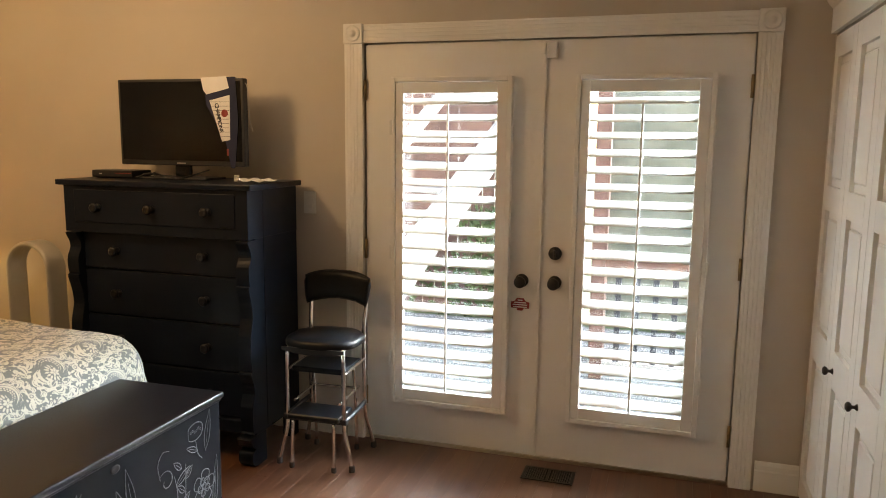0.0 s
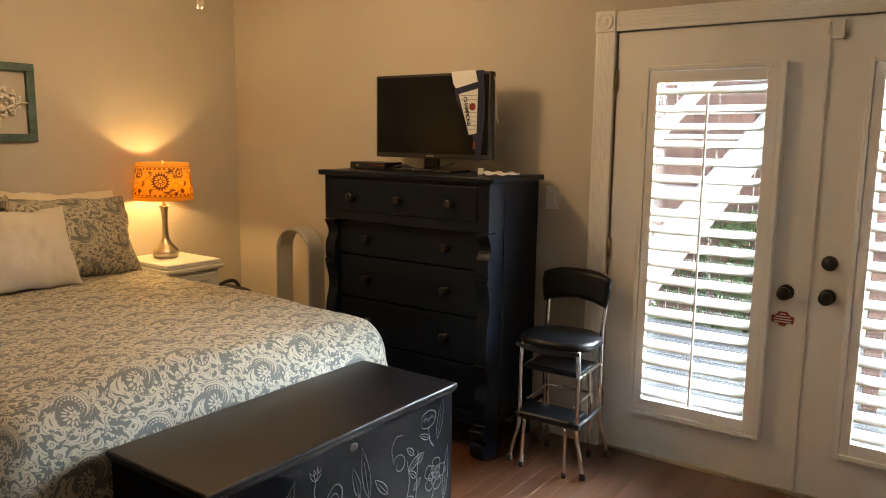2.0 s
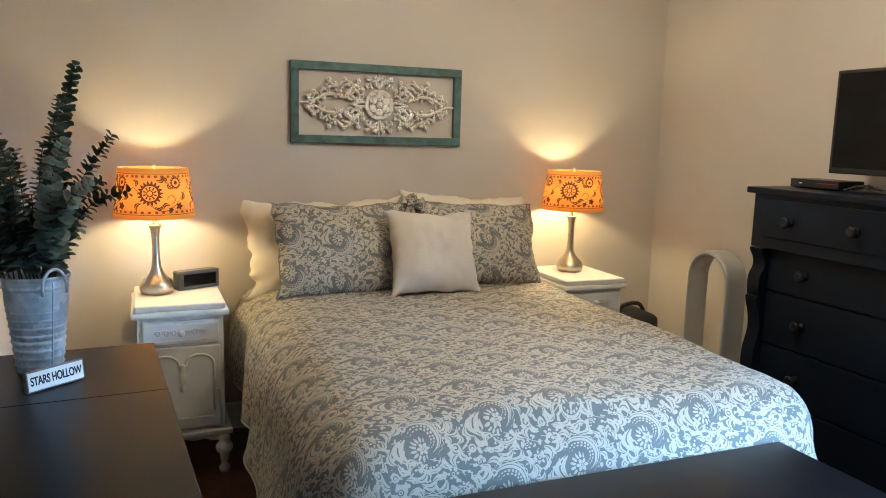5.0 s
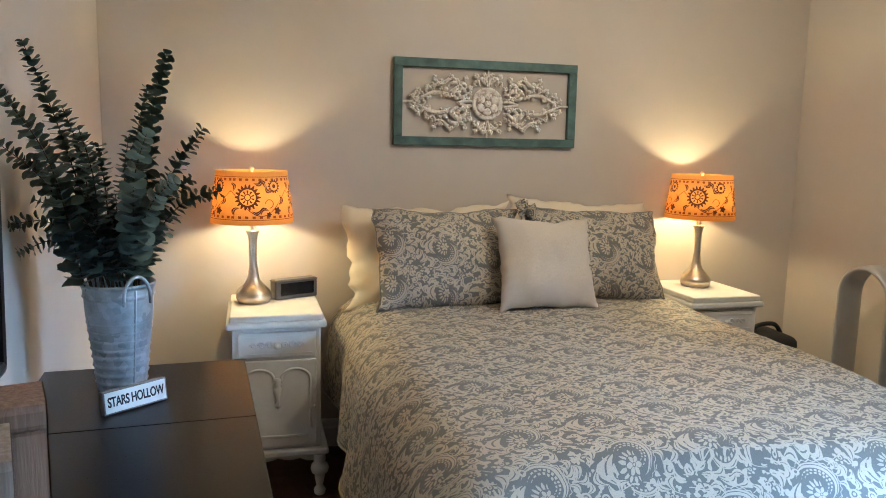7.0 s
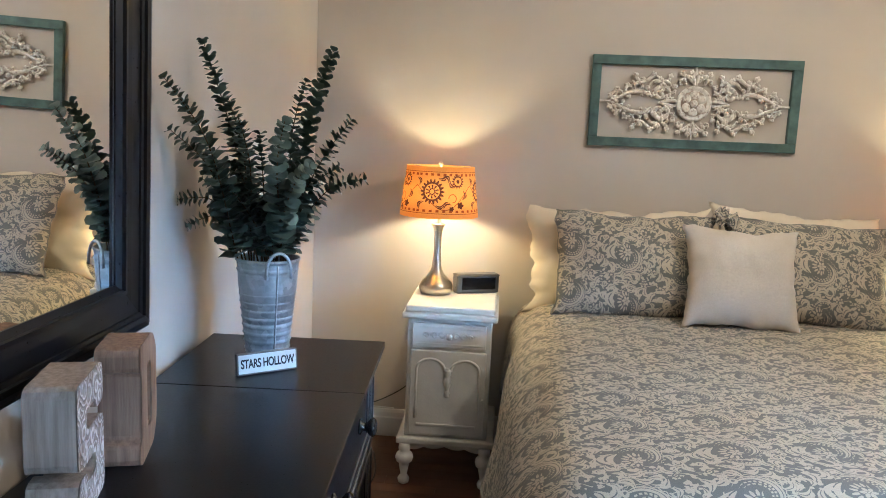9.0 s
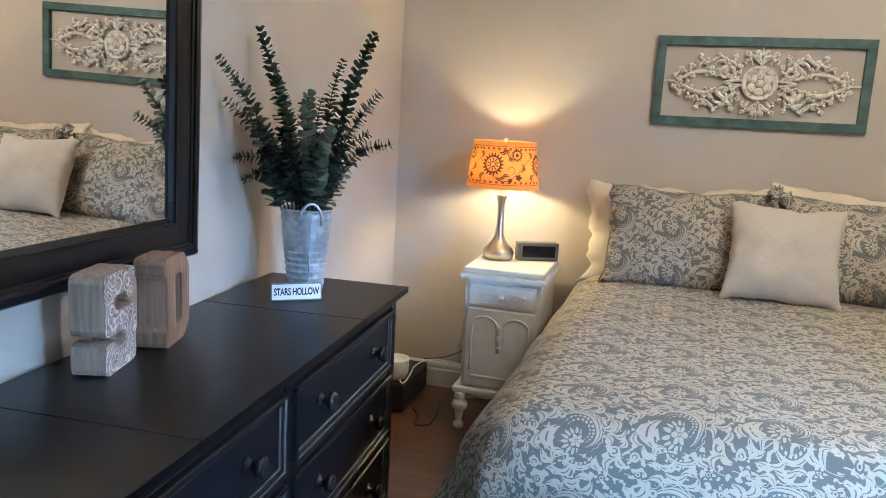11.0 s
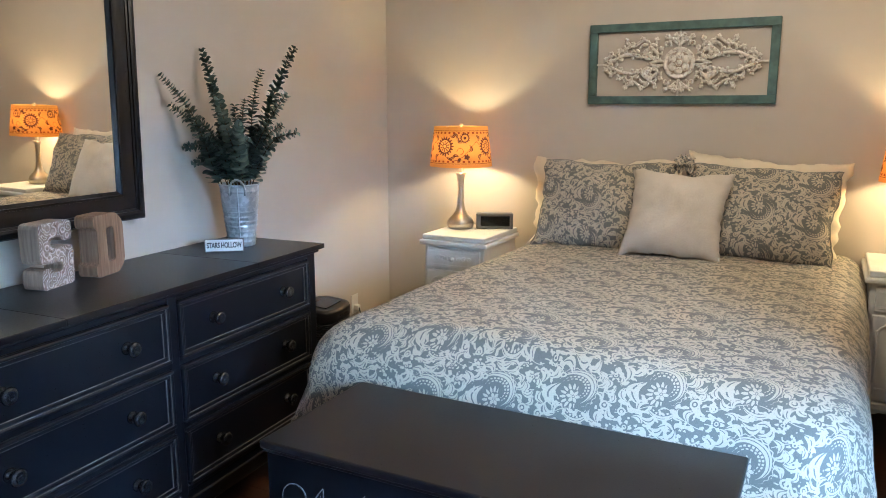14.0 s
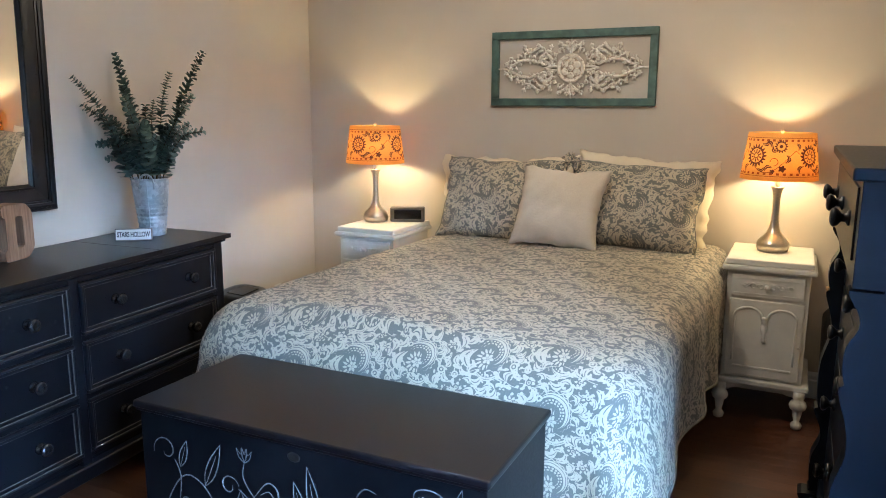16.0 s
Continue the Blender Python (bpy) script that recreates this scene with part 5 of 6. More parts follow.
pennant_strip("navy_cloth", [(0.150, 0.5135), (0.335, 0.5185), (0.346, 0.30), (0.322, 0.062), (0.300, 0.062), (0.270, 0.20), (0.165, 0.38)], M_NAVY, -0.0035)
pennant_strip("white_band", [(0.138, 0.516), (0.285, 0.521), (0.300, 0.462), (0.168, 0.432), (0.150, 0.455)], M_PAPER, -0.006)
pennant_strip("white_cloth", [(0.185, 0.402), (0.302, 0.428), (0.298, 0.205), (0.252, 0.196)], M_PAPER, -0.006)
for k in range(9):
    z = 0.222 + k * 0.0215
    lx = 0.252 - (z - 0.196) * 0.325
    part("pinstripe", one_box(lx + 0.004, 0.297, -0.0085, -0.0078, z, z + 0.0016), M_INK, pen)
part("hem", one_box(0.140, 0.330, -0.004, 0.043, 0.5125, 0.5155, 0.001, 1), M_NAVY, pen)
db = bmesh.new()
lathe(db, [(0.019, 0), (0.019, 0.0012), (0.012, 0.0012), (0.012, 0.0006), (0, 0.0006)], m=pose(0.272, -0.0085, 0.338, 90, 0, 0), seg=20)
part("round_emblem", db, M_RED, pen)
part("red_mark", one_box(0.276, 0.288, -0.0055, -0.0045, 0.125, 0.16), M_RED, pen)
lettering("CHAMPIONS", 0.030, Matrix.Translation((0.238, -0.0092, 0.315)) @ pose(0, 0, 0, 90, 0, 0) @ pose(0, 0, 0, 0, 0, -80), M_INK, pen, spacing=0.82)
tass = bmesh.new()
tube(tass, smooth_curve([(0.335, 0.01, 0.515), (0.383, 0.020, 0.48), (0.392, 0.022, 0.38), (0.398, 0.022, 0.30), (0.412, 0.022, 0.25)], 6), 0.0022, 6)
part("tie_cord", tass, M_SILVERFAN, pen)

stb = thing("set_top_box", pose(-2.52, 3.72, CT), "small black set-top box with a white light", "media box")
part("case", one_box(-0.125, 0.125, -0.075, 0.075, 0.004, 0.040, 0.004), M_PLASTIC_B, stb)
part("stripe", one_box(0.02, 0.12, -0.0768, -0.0745, 0.024, 0.027), M_RED, stb)
part("light", one_box(-0.075, -0.060, -0.0772, -0.0745, 0.020, 0.024), M_PAPER, stb)
part("foot", one_box(-0.11, 0.11, -0.06, 0.06, 0.0, 0.005), M_RUBBER, stb)
cb = bmesh.new()
tube(cb, smooth_curve([(-0.16, -0.06, 0.006), (-0.10, -0.02, 0.03), (-0.04, -0.05, 0.012), (0.04, -0.03, 0.010), (0.10, -0.06, 0.008), (0.16, 0.00, 0.03), (0.20, 0.05, 0.05)], 8), 0.004, 6)
tube(cb, smooth_curve([(-0.15, 0.0, 0.010), (-0.12, -0.04, 0.025), (-0.07, 0.0, 0.022), (-0.12, 0.03, 0.028), (-0.05, 0.04, 0.010)], 8), 0.005, 6)
ob = link_mesh("cable", cb, M_PLASTIC_B)
ob.matrix_world = pose(-2.20, 3.69, CT)
tagged(ob, "loose black cables behind the television's stand", "cable")
jar = thing("small_jar", pose(-1.79, 3.655, CT), "tiny white pill jar on the chest", "jar")
jb = bmesh.new()
lathe(jb, [(0.013, 0), (0.014, 0.002), (0.014, 0.018), (0.011, 0.021)], seg=16)
part("jar_body", jb, M_PLASTIC_W, jar)
jb = bmesh.new()
lathe(jb, [(0.0135, 0.021), (0.0135, 0.030), (0.011, 0.032)], seg=16)
part("lid", jb, M_PLASTIC_W, jar)
pb = bmesh.new()
rows_ = []
for i in range(9):
    rows_.append([pb.verts.new((-0.09 + 0.0225 * i, -0.045 + 0.03 * j, 0.005 + 0.006 * math.sin(i * 1.9 + j) + 0.003 * j)) for j in range(4)])
for a, b in zip(rows_, rows_[1:]):
    for k in range(3):
        pb.faces.new((a[k], b[k], b[k + 1], a[k + 1]))
ob = link_mesh("crumpled_paper", pb, M_PAPER)
ob.matrix_world = pose(-1.70, 3.685, CT)
ob.modifiers.new("thick", "SOLIDIFY").thickness = 0.001
tagged(ob, "crumpled white wrapper lying on the chest", "paper")


# ---- step stool ----
def step_stool():
    st = thing("step_stool", pose(-1.350, 3.715, 0, 0, 0, 2), "retro chrome step stool with black vinyl seat and back", "stool")
    front, back = -0.135, 0.135

    def bar(name, pts, r=0.0105, mat=M_CHROME, parent=st):
        b = bmesh.new()
        tube(b, smooth_curve(pts, 5), r, 10)
        return part(name, b, mat, parent)

    for s in (-1, 1):
        leg = bar("front_leg", [(s * 0.190, front - 0.010, 0.012), (s * 0.176, front - 0.004, 0.09), (s * 0.150, front, 0.20), (s * 0.148, front, 0.40), (s * 0.145, front, 0.565), (s * 0.138, front + 0.012, 0.592)])
        cap = bmesh.new()
        lathe(cap, [(0.015, 0), (0.016, 0.004), (0.014, 0.030), (0.011, 0.032)], (s * 0.191, front - 0.010, 0), 14)
        part("rubber_foot", cap, M_RUBBER, leg)
        leg = bar("back_leg", [(s * 0.185, back + 0.030, 0.012), (s * 0.172, back + 0.022, 0.09), (s * 0.150, back + 0.006, 0.20), (s * 0.148, back, 0.40), (s * 0.145, back + 0.002, 0.62), (s * 0.150, back + 0.022, 0.74), (s * 0.150, back + 0.034, 0.82)])
        cap = bmesh.new()
        lathe(cap, [(0.015, 0), (0.016, 0.004), (0.014, 0.030), (0.011, 0.032)], (s * 0.186, back + 0.030, 0), 14)
        part("rubber_foot", cap, M_RUBBER, leg)
        leg = bar("step_leg", [(s * 0.110, front - 0.040, 0.012), (s * 0.108, front - 0.036, 0.12), (s * 0.105, front - 0.028, 0.235)], 0.0085)
        cap = bmesh.new()
        lathe(cap, [(0.012, 0), (0.013, 0.004), (0.012, 0.024), (0.009, 0.026)], (s * 0.110, front - 0.040, 0), 14)
        part("rubber_foot", cap, M_RUBBER, leg)
        leg = bar("inner_leg", [(s * 0.112, back - 0.02, 0.012), (s * 0.112, back - 0.03, 0.25), (s * 0.112, back - 0.06, 0.46)], 0.0085)
        cap = bmesh.new()
        lathe(cap, [(0.012, 0), (0.013, 0.004), (0.012, 0.024), (0.009, 0.026)], (s * 0.112, back - 0.02, 0), 14)
        part("rubber_foot", cap, M_RUBBER, leg)
        bar("side_rail", [(s * 0.152, front, 0.245), (s * 0.156, 0, 0.250), (s * 0.152, back, 0.255)], 0.012, M_PLASTIC_B)
        bar("side_rail", [(s * 0.118, front + 0.02, 0.32), (s * 0.118, 0, 0.325), (s * 0.118, back, 0.33)], 0.007)
        bar("side_rail", [(s * 0.150, front, 0.475), (s * 0.150, 0.0, 0.478), (s * 0.150, back, 0.48)], 0.008)
    bar("cross_bar", [(-0.112, back - 0.03, 0.33), (0, back - 0.03, 0.33), (0.112, back - 0.03, 0.33)], 0.007)
    part("front_rail", one_box(-0.165, 0.165, front - 0.014, front + 0.014, 0.228, 0.256, 0.006), M_PLASTIC_B, st)
    for z, y0, y1, hw, nm in ((0.262, front - 0.035, front + 0.145, 0.135, "lower_step"), (0.480, front + 0.03, back - 0.01, 0.138, "upper_step")):
        part(nm, one_box(-hw, hw, y0, y1, z - 0.022, z + 0.006, 0.010, 3), M_VINYL, st, "ribbed black step")
    # seat: rounded pad and skirt
    def seat_outline(g=0.0):
        out = []
        for k in range(48):
            a = 2 * math.pi * k / 48
            c, s2 = math.cos(a), math.sin(a)
            x = 0.186 * math.copysign(abs(c) ** 0.72, c)
            y = 0.168 * math.copysign(abs(s2) ** 0.72, s2)
            out.append((x * (1 - g) * (1.0 - 0.07 * (y / 0.168 > 0.5)), y * (1 - g)))
        return out
    sb_ = bmesh.new()
    rings = []
    for g, z in ((0.03, 0.590), (0.0, 0.596), (0.0, 0.614), (0.03, 0.624), (0.10, 0.631), (0.4, 0.637), (0.8, 0.639)):
        rings.append([sb_.verts.new((x, y, z)) for x, y in seat_outline(g)])
    for a, b in zip(rings, rings[1:]):
        for k in range(48):
            fc = sb_.faces.new((a[k], a[(k + 1) % 48], b[(k + 1) % 48], b[k]))
            fc.smooth = True
    sb_.faces.new(rings[0][::-1])
    sb_.faces.new(rings[-1])
    part("seat", sb_, M_VINYL, st, "padded black vinyl seat")
    sk = bmesh.new()
    low = []
    for k in range(25):
        a = k / 24
        x = -0.160 + 0.32 * a
        low.append((x, 0.594 - 0.020 * math.sin(math.pi * a) ** 0.8 - 0.010))
    prism(sk, [(-0.160, 0.598)] + low + [(0.160, 0.598)], front - 0.028, front - 0.022)
    part("seat_skirt", sk, M_PLASTIC_B, st)
    # back pad, bowed
    bk = bmesh.new()
    n, mrows = 24, 10
    faces = []
    for side in (0, 1):
        grid = []
        for i in range(n + 1):
            row = []
            u = 2 * i / n - 1
            top = 0.922 - 0.030 * abs(u) ** 3.2
            bot = 0.757 - 0.028 * u * u + 0.020
            hw = 0.182
            for j in range(mrows + 1):
                v = j / mrows
                z = bot + (top - bot) * v
                puff = 0.020 * max(0.0, (1 - abs(u) ** 5) * (1 - abs(2 * v - 1) ** 4)) ** 0.5
                x = hw * u * (1 - 0.10 * (1 - v) ** 2) * (1 - 0.05 * max(0, abs(2 * v - 1) - 0.6))
                row.append(bk.verts.new((x, back + 0.036 - 0.030 * (1 - 0.0) * (-(u * u)) * -1 + (-1 if side == 0 else 1) * (0.004 + puff) + 0.02 * (v - 0.5), z)))
            grid.append(row)
        for a, b in zip(grid, grid[1:]):
            for k in range(mrows):
                q = (a[k], b[k], b[k + 1], a[k + 1])
                fc = bk.faces.new(q if side == 0 else q[::-1])
                fc.smooth = True
    bmesh.ops.remove_doubles(bk, verts=bk.verts[:], dist=0.009)
    part("backrest", bk, M_VINYL, st, "curved black vinyl backrest")
    tag = one_box(0.02, 0.085, back - 0.02, back - 0.018, 0.49, 0.58)
    part("paper_tag", tag, M_PAPER, st, "white paper tag hanging under the seat")


step_stool()


# ---- loop fan and bag behind the bed ----
def loop_fan():
    f = thing("bladeless_fan", pose(-3.175, 3.76, 0), "silver bladeless tower fan with a tall open loop", "fan")
    hw, r = 0.140, 0.140
    line = [(-hw, 0, 0.30)] + [(-hw, 0, z) for z in np.linspace(0.34, 0.84, 6)]
    line += [(-r * math.cos(a), 0, 0.845 + r * math.sin(a)) for a in np.linspace(0.12, math.pi - 0.12, 22)]
    line += [(hw, 0, z) for z in np.linspace(0.84, 0.34, 6)] + [(hw, 0, 0.30)]
    lb = bmesh.new()
    n = 12
    rings = []
    for i, p in enumerate(line):
        a, b = Vector(line[max(i - 1, 0)]), Vector(line[min(i + 1, len(line) - 1)])
        d = (b - a).normalized()
        side = d.cross(Vector((0, 1, 0))).normalized()
        ring = []
        for k in range(n):
            c, s = math.cos(2 * math.pi * k / n), math.sin(2 * math.pi * k / n)
            ring.append(lb.verts.new(Vector(p) + side * 0.015 * math.copysign(abs(c) ** 0.6, c) + Vector((0, 0.068 * math.copysign(abs(s) ** 0.6, s), 0))))
        rings.append(ring)
    for a, b in zip(rings, rings[1:]):
        for k in range(n):
            fc = lb.faces.new((a[k], a[(k + 1) % n], b[(k + 1) % n], b[k]))
            fc.smooth = True
    lb.faces.new(rings[0][::-1])
    lb.faces.new(rings[-1])
    part("loop", lb, M_SILVERFAN, f)
    bb = bmesh.new()
    box(bb, -0.160, 0.160, -0.062, 0.062, 0.27, 0.31, 0.012, 3)
    lathe(bb, [(0.105, 0), (0.108, 0.006), (0.100, 0.03), (0.075, 0.06), (0.068, 0.20), (0.068, 0.272)], seg=32)
    part("base", bb, M_SILVERFAN, f)


loop_fan()

bag = thing("black_bag", pose(-3.77, 3.665, 0), "soft black nylon bag standing on the floor", "bag")
bm = one_box(-0.15, 0.15, -0.14, 0.13, 0.0, 0.555, 0.07, 4)
for v in bm.verts:
    v.co += Vector((1, 1, 1)) * 0.018 * noise.noise(v.co * 9)
    v.co.z = max(v.co.z, 0.0)
for fc in bm.faces:
    fc.smooth = True
part("body", bm, M_BAG, bag)
bm = bmesh.new()
tube(bm, smooth_curve([(0.02, -0.11, 0.52), (0.02, -0.06, 0.585), (0.02, 0.05, 0.590), (0.02, 0.10, 0.52)], 6), 0.012, 8)
part("handle", bm, M_BAG, bag)


# ---- dresser along the south wall ----
def low_dresser():
    """In the south wall's frame: x along the wall, y out from it."""
    d = thing("dresser", SOUTH @ pose(2.41, 0.014, 0), "long black six-drawer dresser with rubbed edges and round knobs", "dresser")
    hw, dep, top = 0.835, 0.470, 0.907
    # top of three boards
    tb = bmesh.new()
    x0 = -hw - 0.035
    wd = (2 * hw + 0.07)
    cuts = (0.0, 0.26, 0.74, 1.0)
    for a, b in zip(cuts, cuts[1:]):
        part("top_board", box(bmesh.new(), x0 + wd * a + 0.0006, x0 + wd * b - 0.0006, 0.0, dep + 0.030, top - 0.020, top, 0.0022, 2), M_BLACKTOP, d)
    part("top_moulding", one_box(-hw - 0.016, hw + 0.016, 0.0, dep + 0.014, top - 0.036, top - 0.0205, 0.006, 3), M_BLACK, d)
    part("carcass", one_box(-hw, hw, 0.0, dep - 0.022, 0.10, top - 0.036, 0.003), M_BLACK, d)
    for x0_, x1_ in ((-hw, -hw + 0.055), (-0.020, 0.020), (hw - 0.055, hw)):
        part("stile", one_box(x0_ - 0.001, x1_ + 0.001, dep - 0.0225, dep, 0.10, top - 0.037, 0.003), M_BLACK, d)
    for z in (0.180, 0.412, 0.638, 0.852):
        part("rail", one_box(-hw + 0.05, hw - 0.05, dep - 0.0225, dep - 0.002, z - 0.010 if z < 0.8 else z, z + 0.010 if z < 0.8 else top - 0.038, 0.002), M_BLACK, d)
    bp = one_box(-hw - 0.014, hw + 0.014, -0.0, dep + 0.014, 0.088, 0.150, 0.010, 3)
    part("base_moulding", bp, M_BLACK, d)
    for sx in (-1, 1):
        for y in (0.05, dep - 0.03):
            fb = bmesh.new()
            lathe(fb, [(0.026, 0), (0.034, 0.010), (0.040, 0.035), (0.034, 0.060), (0.028, 0.070), (0.036, 0.088)], (sx * (hw - 0.04), y, 0), 20)
            part("bun_foot", fb, M_BLACK, d)
    for c0, c1 in ((-hw + 0.058, -0.022), (0.022, hw - 0.058)):
        for z0, z1 in ((0.649, 0.850), (0.423, 0.627), (0.191, 0.401)):
            drawer = part("drawer", one_box(c0, c1, dep - 0.020, dep - 0.004, z0, z1, 0.002, 1), M_BLACK, d)
            def border(bm, g0, g1, y0, y1, bevel):
                for a in ((c0 + g0, c1 - g0, z1 - g1, z1 - g0), (c0 + g0, c1 - g0, z0 + g0, z0 + g1), (c0 + g0, c0 + g1, z0 + g1, z1 - g1), (c1 - g1, c1 - g0, z0 + g1, z1 - g1)):
                    box(bm, a[0], a[1], y0, y1, a[2], a[3], bevel, 2)
                return bm
            part("frame_moulding", border(bmesh.new(), 0.0, 0.013, dep - 0.006, dep + 0.013, 0.005), M_BLACK, drawer)
            part("inner_moulding", border(bmesh.new(), 0.0135, 0.026, dep - 0.006, dep + 0.005, 0.003), M_BLACK, drawer)
            # grey lines for both the rubbed edges and the highlights along them
            for g, y in ((0.0105, dep + 0.0095), (0.0240, dep + 0.0030)):
                part("rubbed_edge", border(bmesh.new(), g, g + 0.0028, y - 0.004, y, 0.0), M_WORN, drawer, "rubbed edge, its grey lightened to carry the highlight")
            for kx in ((c0 + c1) / 2 - 0.206, (c0 + c1) / 2 + 0.206):
                part("knob", knob(bmesh.new(), pose(kx, dep - 0.004, (z0 + z1) / 2 + 0.002, -90, 0, 0), 1.05), M_KNOB, drawer, "turned black knob")


low_dresser()


# ---- mirror over the dresser ----
def wall_mirror():
    x0, x1, z0, z1 = 2.067, 3.20, 1.061, 2.06
    mr = thing("wall_mirror", SOUTH @ pose((x0 + x1) / 2, 0.010, z0, -1.25, 0, -0.45), "large wall mirror in a wide black stepped frame", "mirror")
    w, h, b = (x1 - x0) / 2, z1 - z0, 0.112
    prof = [(0.0, 0.0), (0.0, 0.028), (0.006, 0.036), (0.014, 0.036), (0.015, 0.041), (0.024, 0.043), (0.033, 0.040), (0.034, 0.034), (0.041, 0.032), (0.042, 0.028), (0.070, 0.025), (0.090, 0.022), (0.091, 0.027), (0.099, 0.027), (0.100, 0.020), (b, 0.012), (b, 0.0)]
    corners = ((-w, 0, 1, 1), (w, 0, -1, 1), (w, h, -1, -1), (-w, h, 1, -1))
    fb = bmesh.new()
    rings = [[fb.verts.new((cx + sx * p, q, cz + sz * p)) for p, q in prof] for cx, cz, sx, sz in corners]
    for k in range(4):
        a, c = rings[k], rings[(k + 1) % 4]
        for j in range(len(prof)):
            j2 = (j + 1) % len(prof)
            fb.faces.new((a[j], c[j], c[j2], a[j2]))
    bmesh.ops.recalc_face_normals(fb, faces=fb.faces[:])
    part("frame", fb, M_BLACK, mr)
    part("mirror_glass", one_box(-w + b - 0.004, w - b + 0.004, 0.004, 0.010, b - 0.004, h - b + 0.004), M_MIRROR, mr, "clear silvered mirror glass")


wall_mirror()


# ---- bucket of eucalyptus ----
DT = 0.9075
bucket = thing("flower_bucket", pose(-2.330, 0.702, DT) @ Matrix.Scale(0.95, 4), "ribbed galvanised steel flower bucket with a looped handle", "bucket")
prof = [(0.056, 0.0), (0.058, 0.002)]
for k in range(1, 60):
    z = 0.265 * k / 60
    r = 0.058 + 0.027 * k / 60
    rib = 0.0030 if (k % 5 == 0 and k not in (45, 50)) else 0.0
    prof.append((r + rib, z))
prof += [(0.0855, 0.266), (0.0885, 0.268), (0.0890, 0.272), (0.0865, 0.275), (0.0835, 0.272), (0.080, 0.20), (0.060, 0.03), (0.0, 0.03)]
bm = bmesh.new()
lathe(bm, prof, seg=48)
part("pail", bm, M_GALV, bucket)
bm = bmesh.new()
out = 0.62
for a in (out, out + math.pi):
    ca, sa = math.cos(a), math.sin(a)
    pts = []
    for t in np.linspace(0, math.pi, 14):
        q = 0.034 * math.cos(t)
        z = 0.245 + 0.052 * math.sin(t)
        rr = 0.0875 + 0.004
        pts.append((rr * ca - q * sa, rr * sa + q * ca, z))
    part("handle", tube(bmesh.new(), [(pts[0][0], pts[0][1], 0.228)] + pts + [(pts[-1][0], pts[-1][1], 0.228)], 0.0045, 8), M_GALV, bucket)
bm = bmesh.new()
tube(bm, [((0.0585 + 0.027 * z / 0.265) * math.cos(out), (0.0585 + 0.027 * z / 0.265) * math.sin(out), z) for z in np.linspace(0.004, 0.262, 8)], 0.003, 6)
part("seam", bm, M_GALV, bucket)


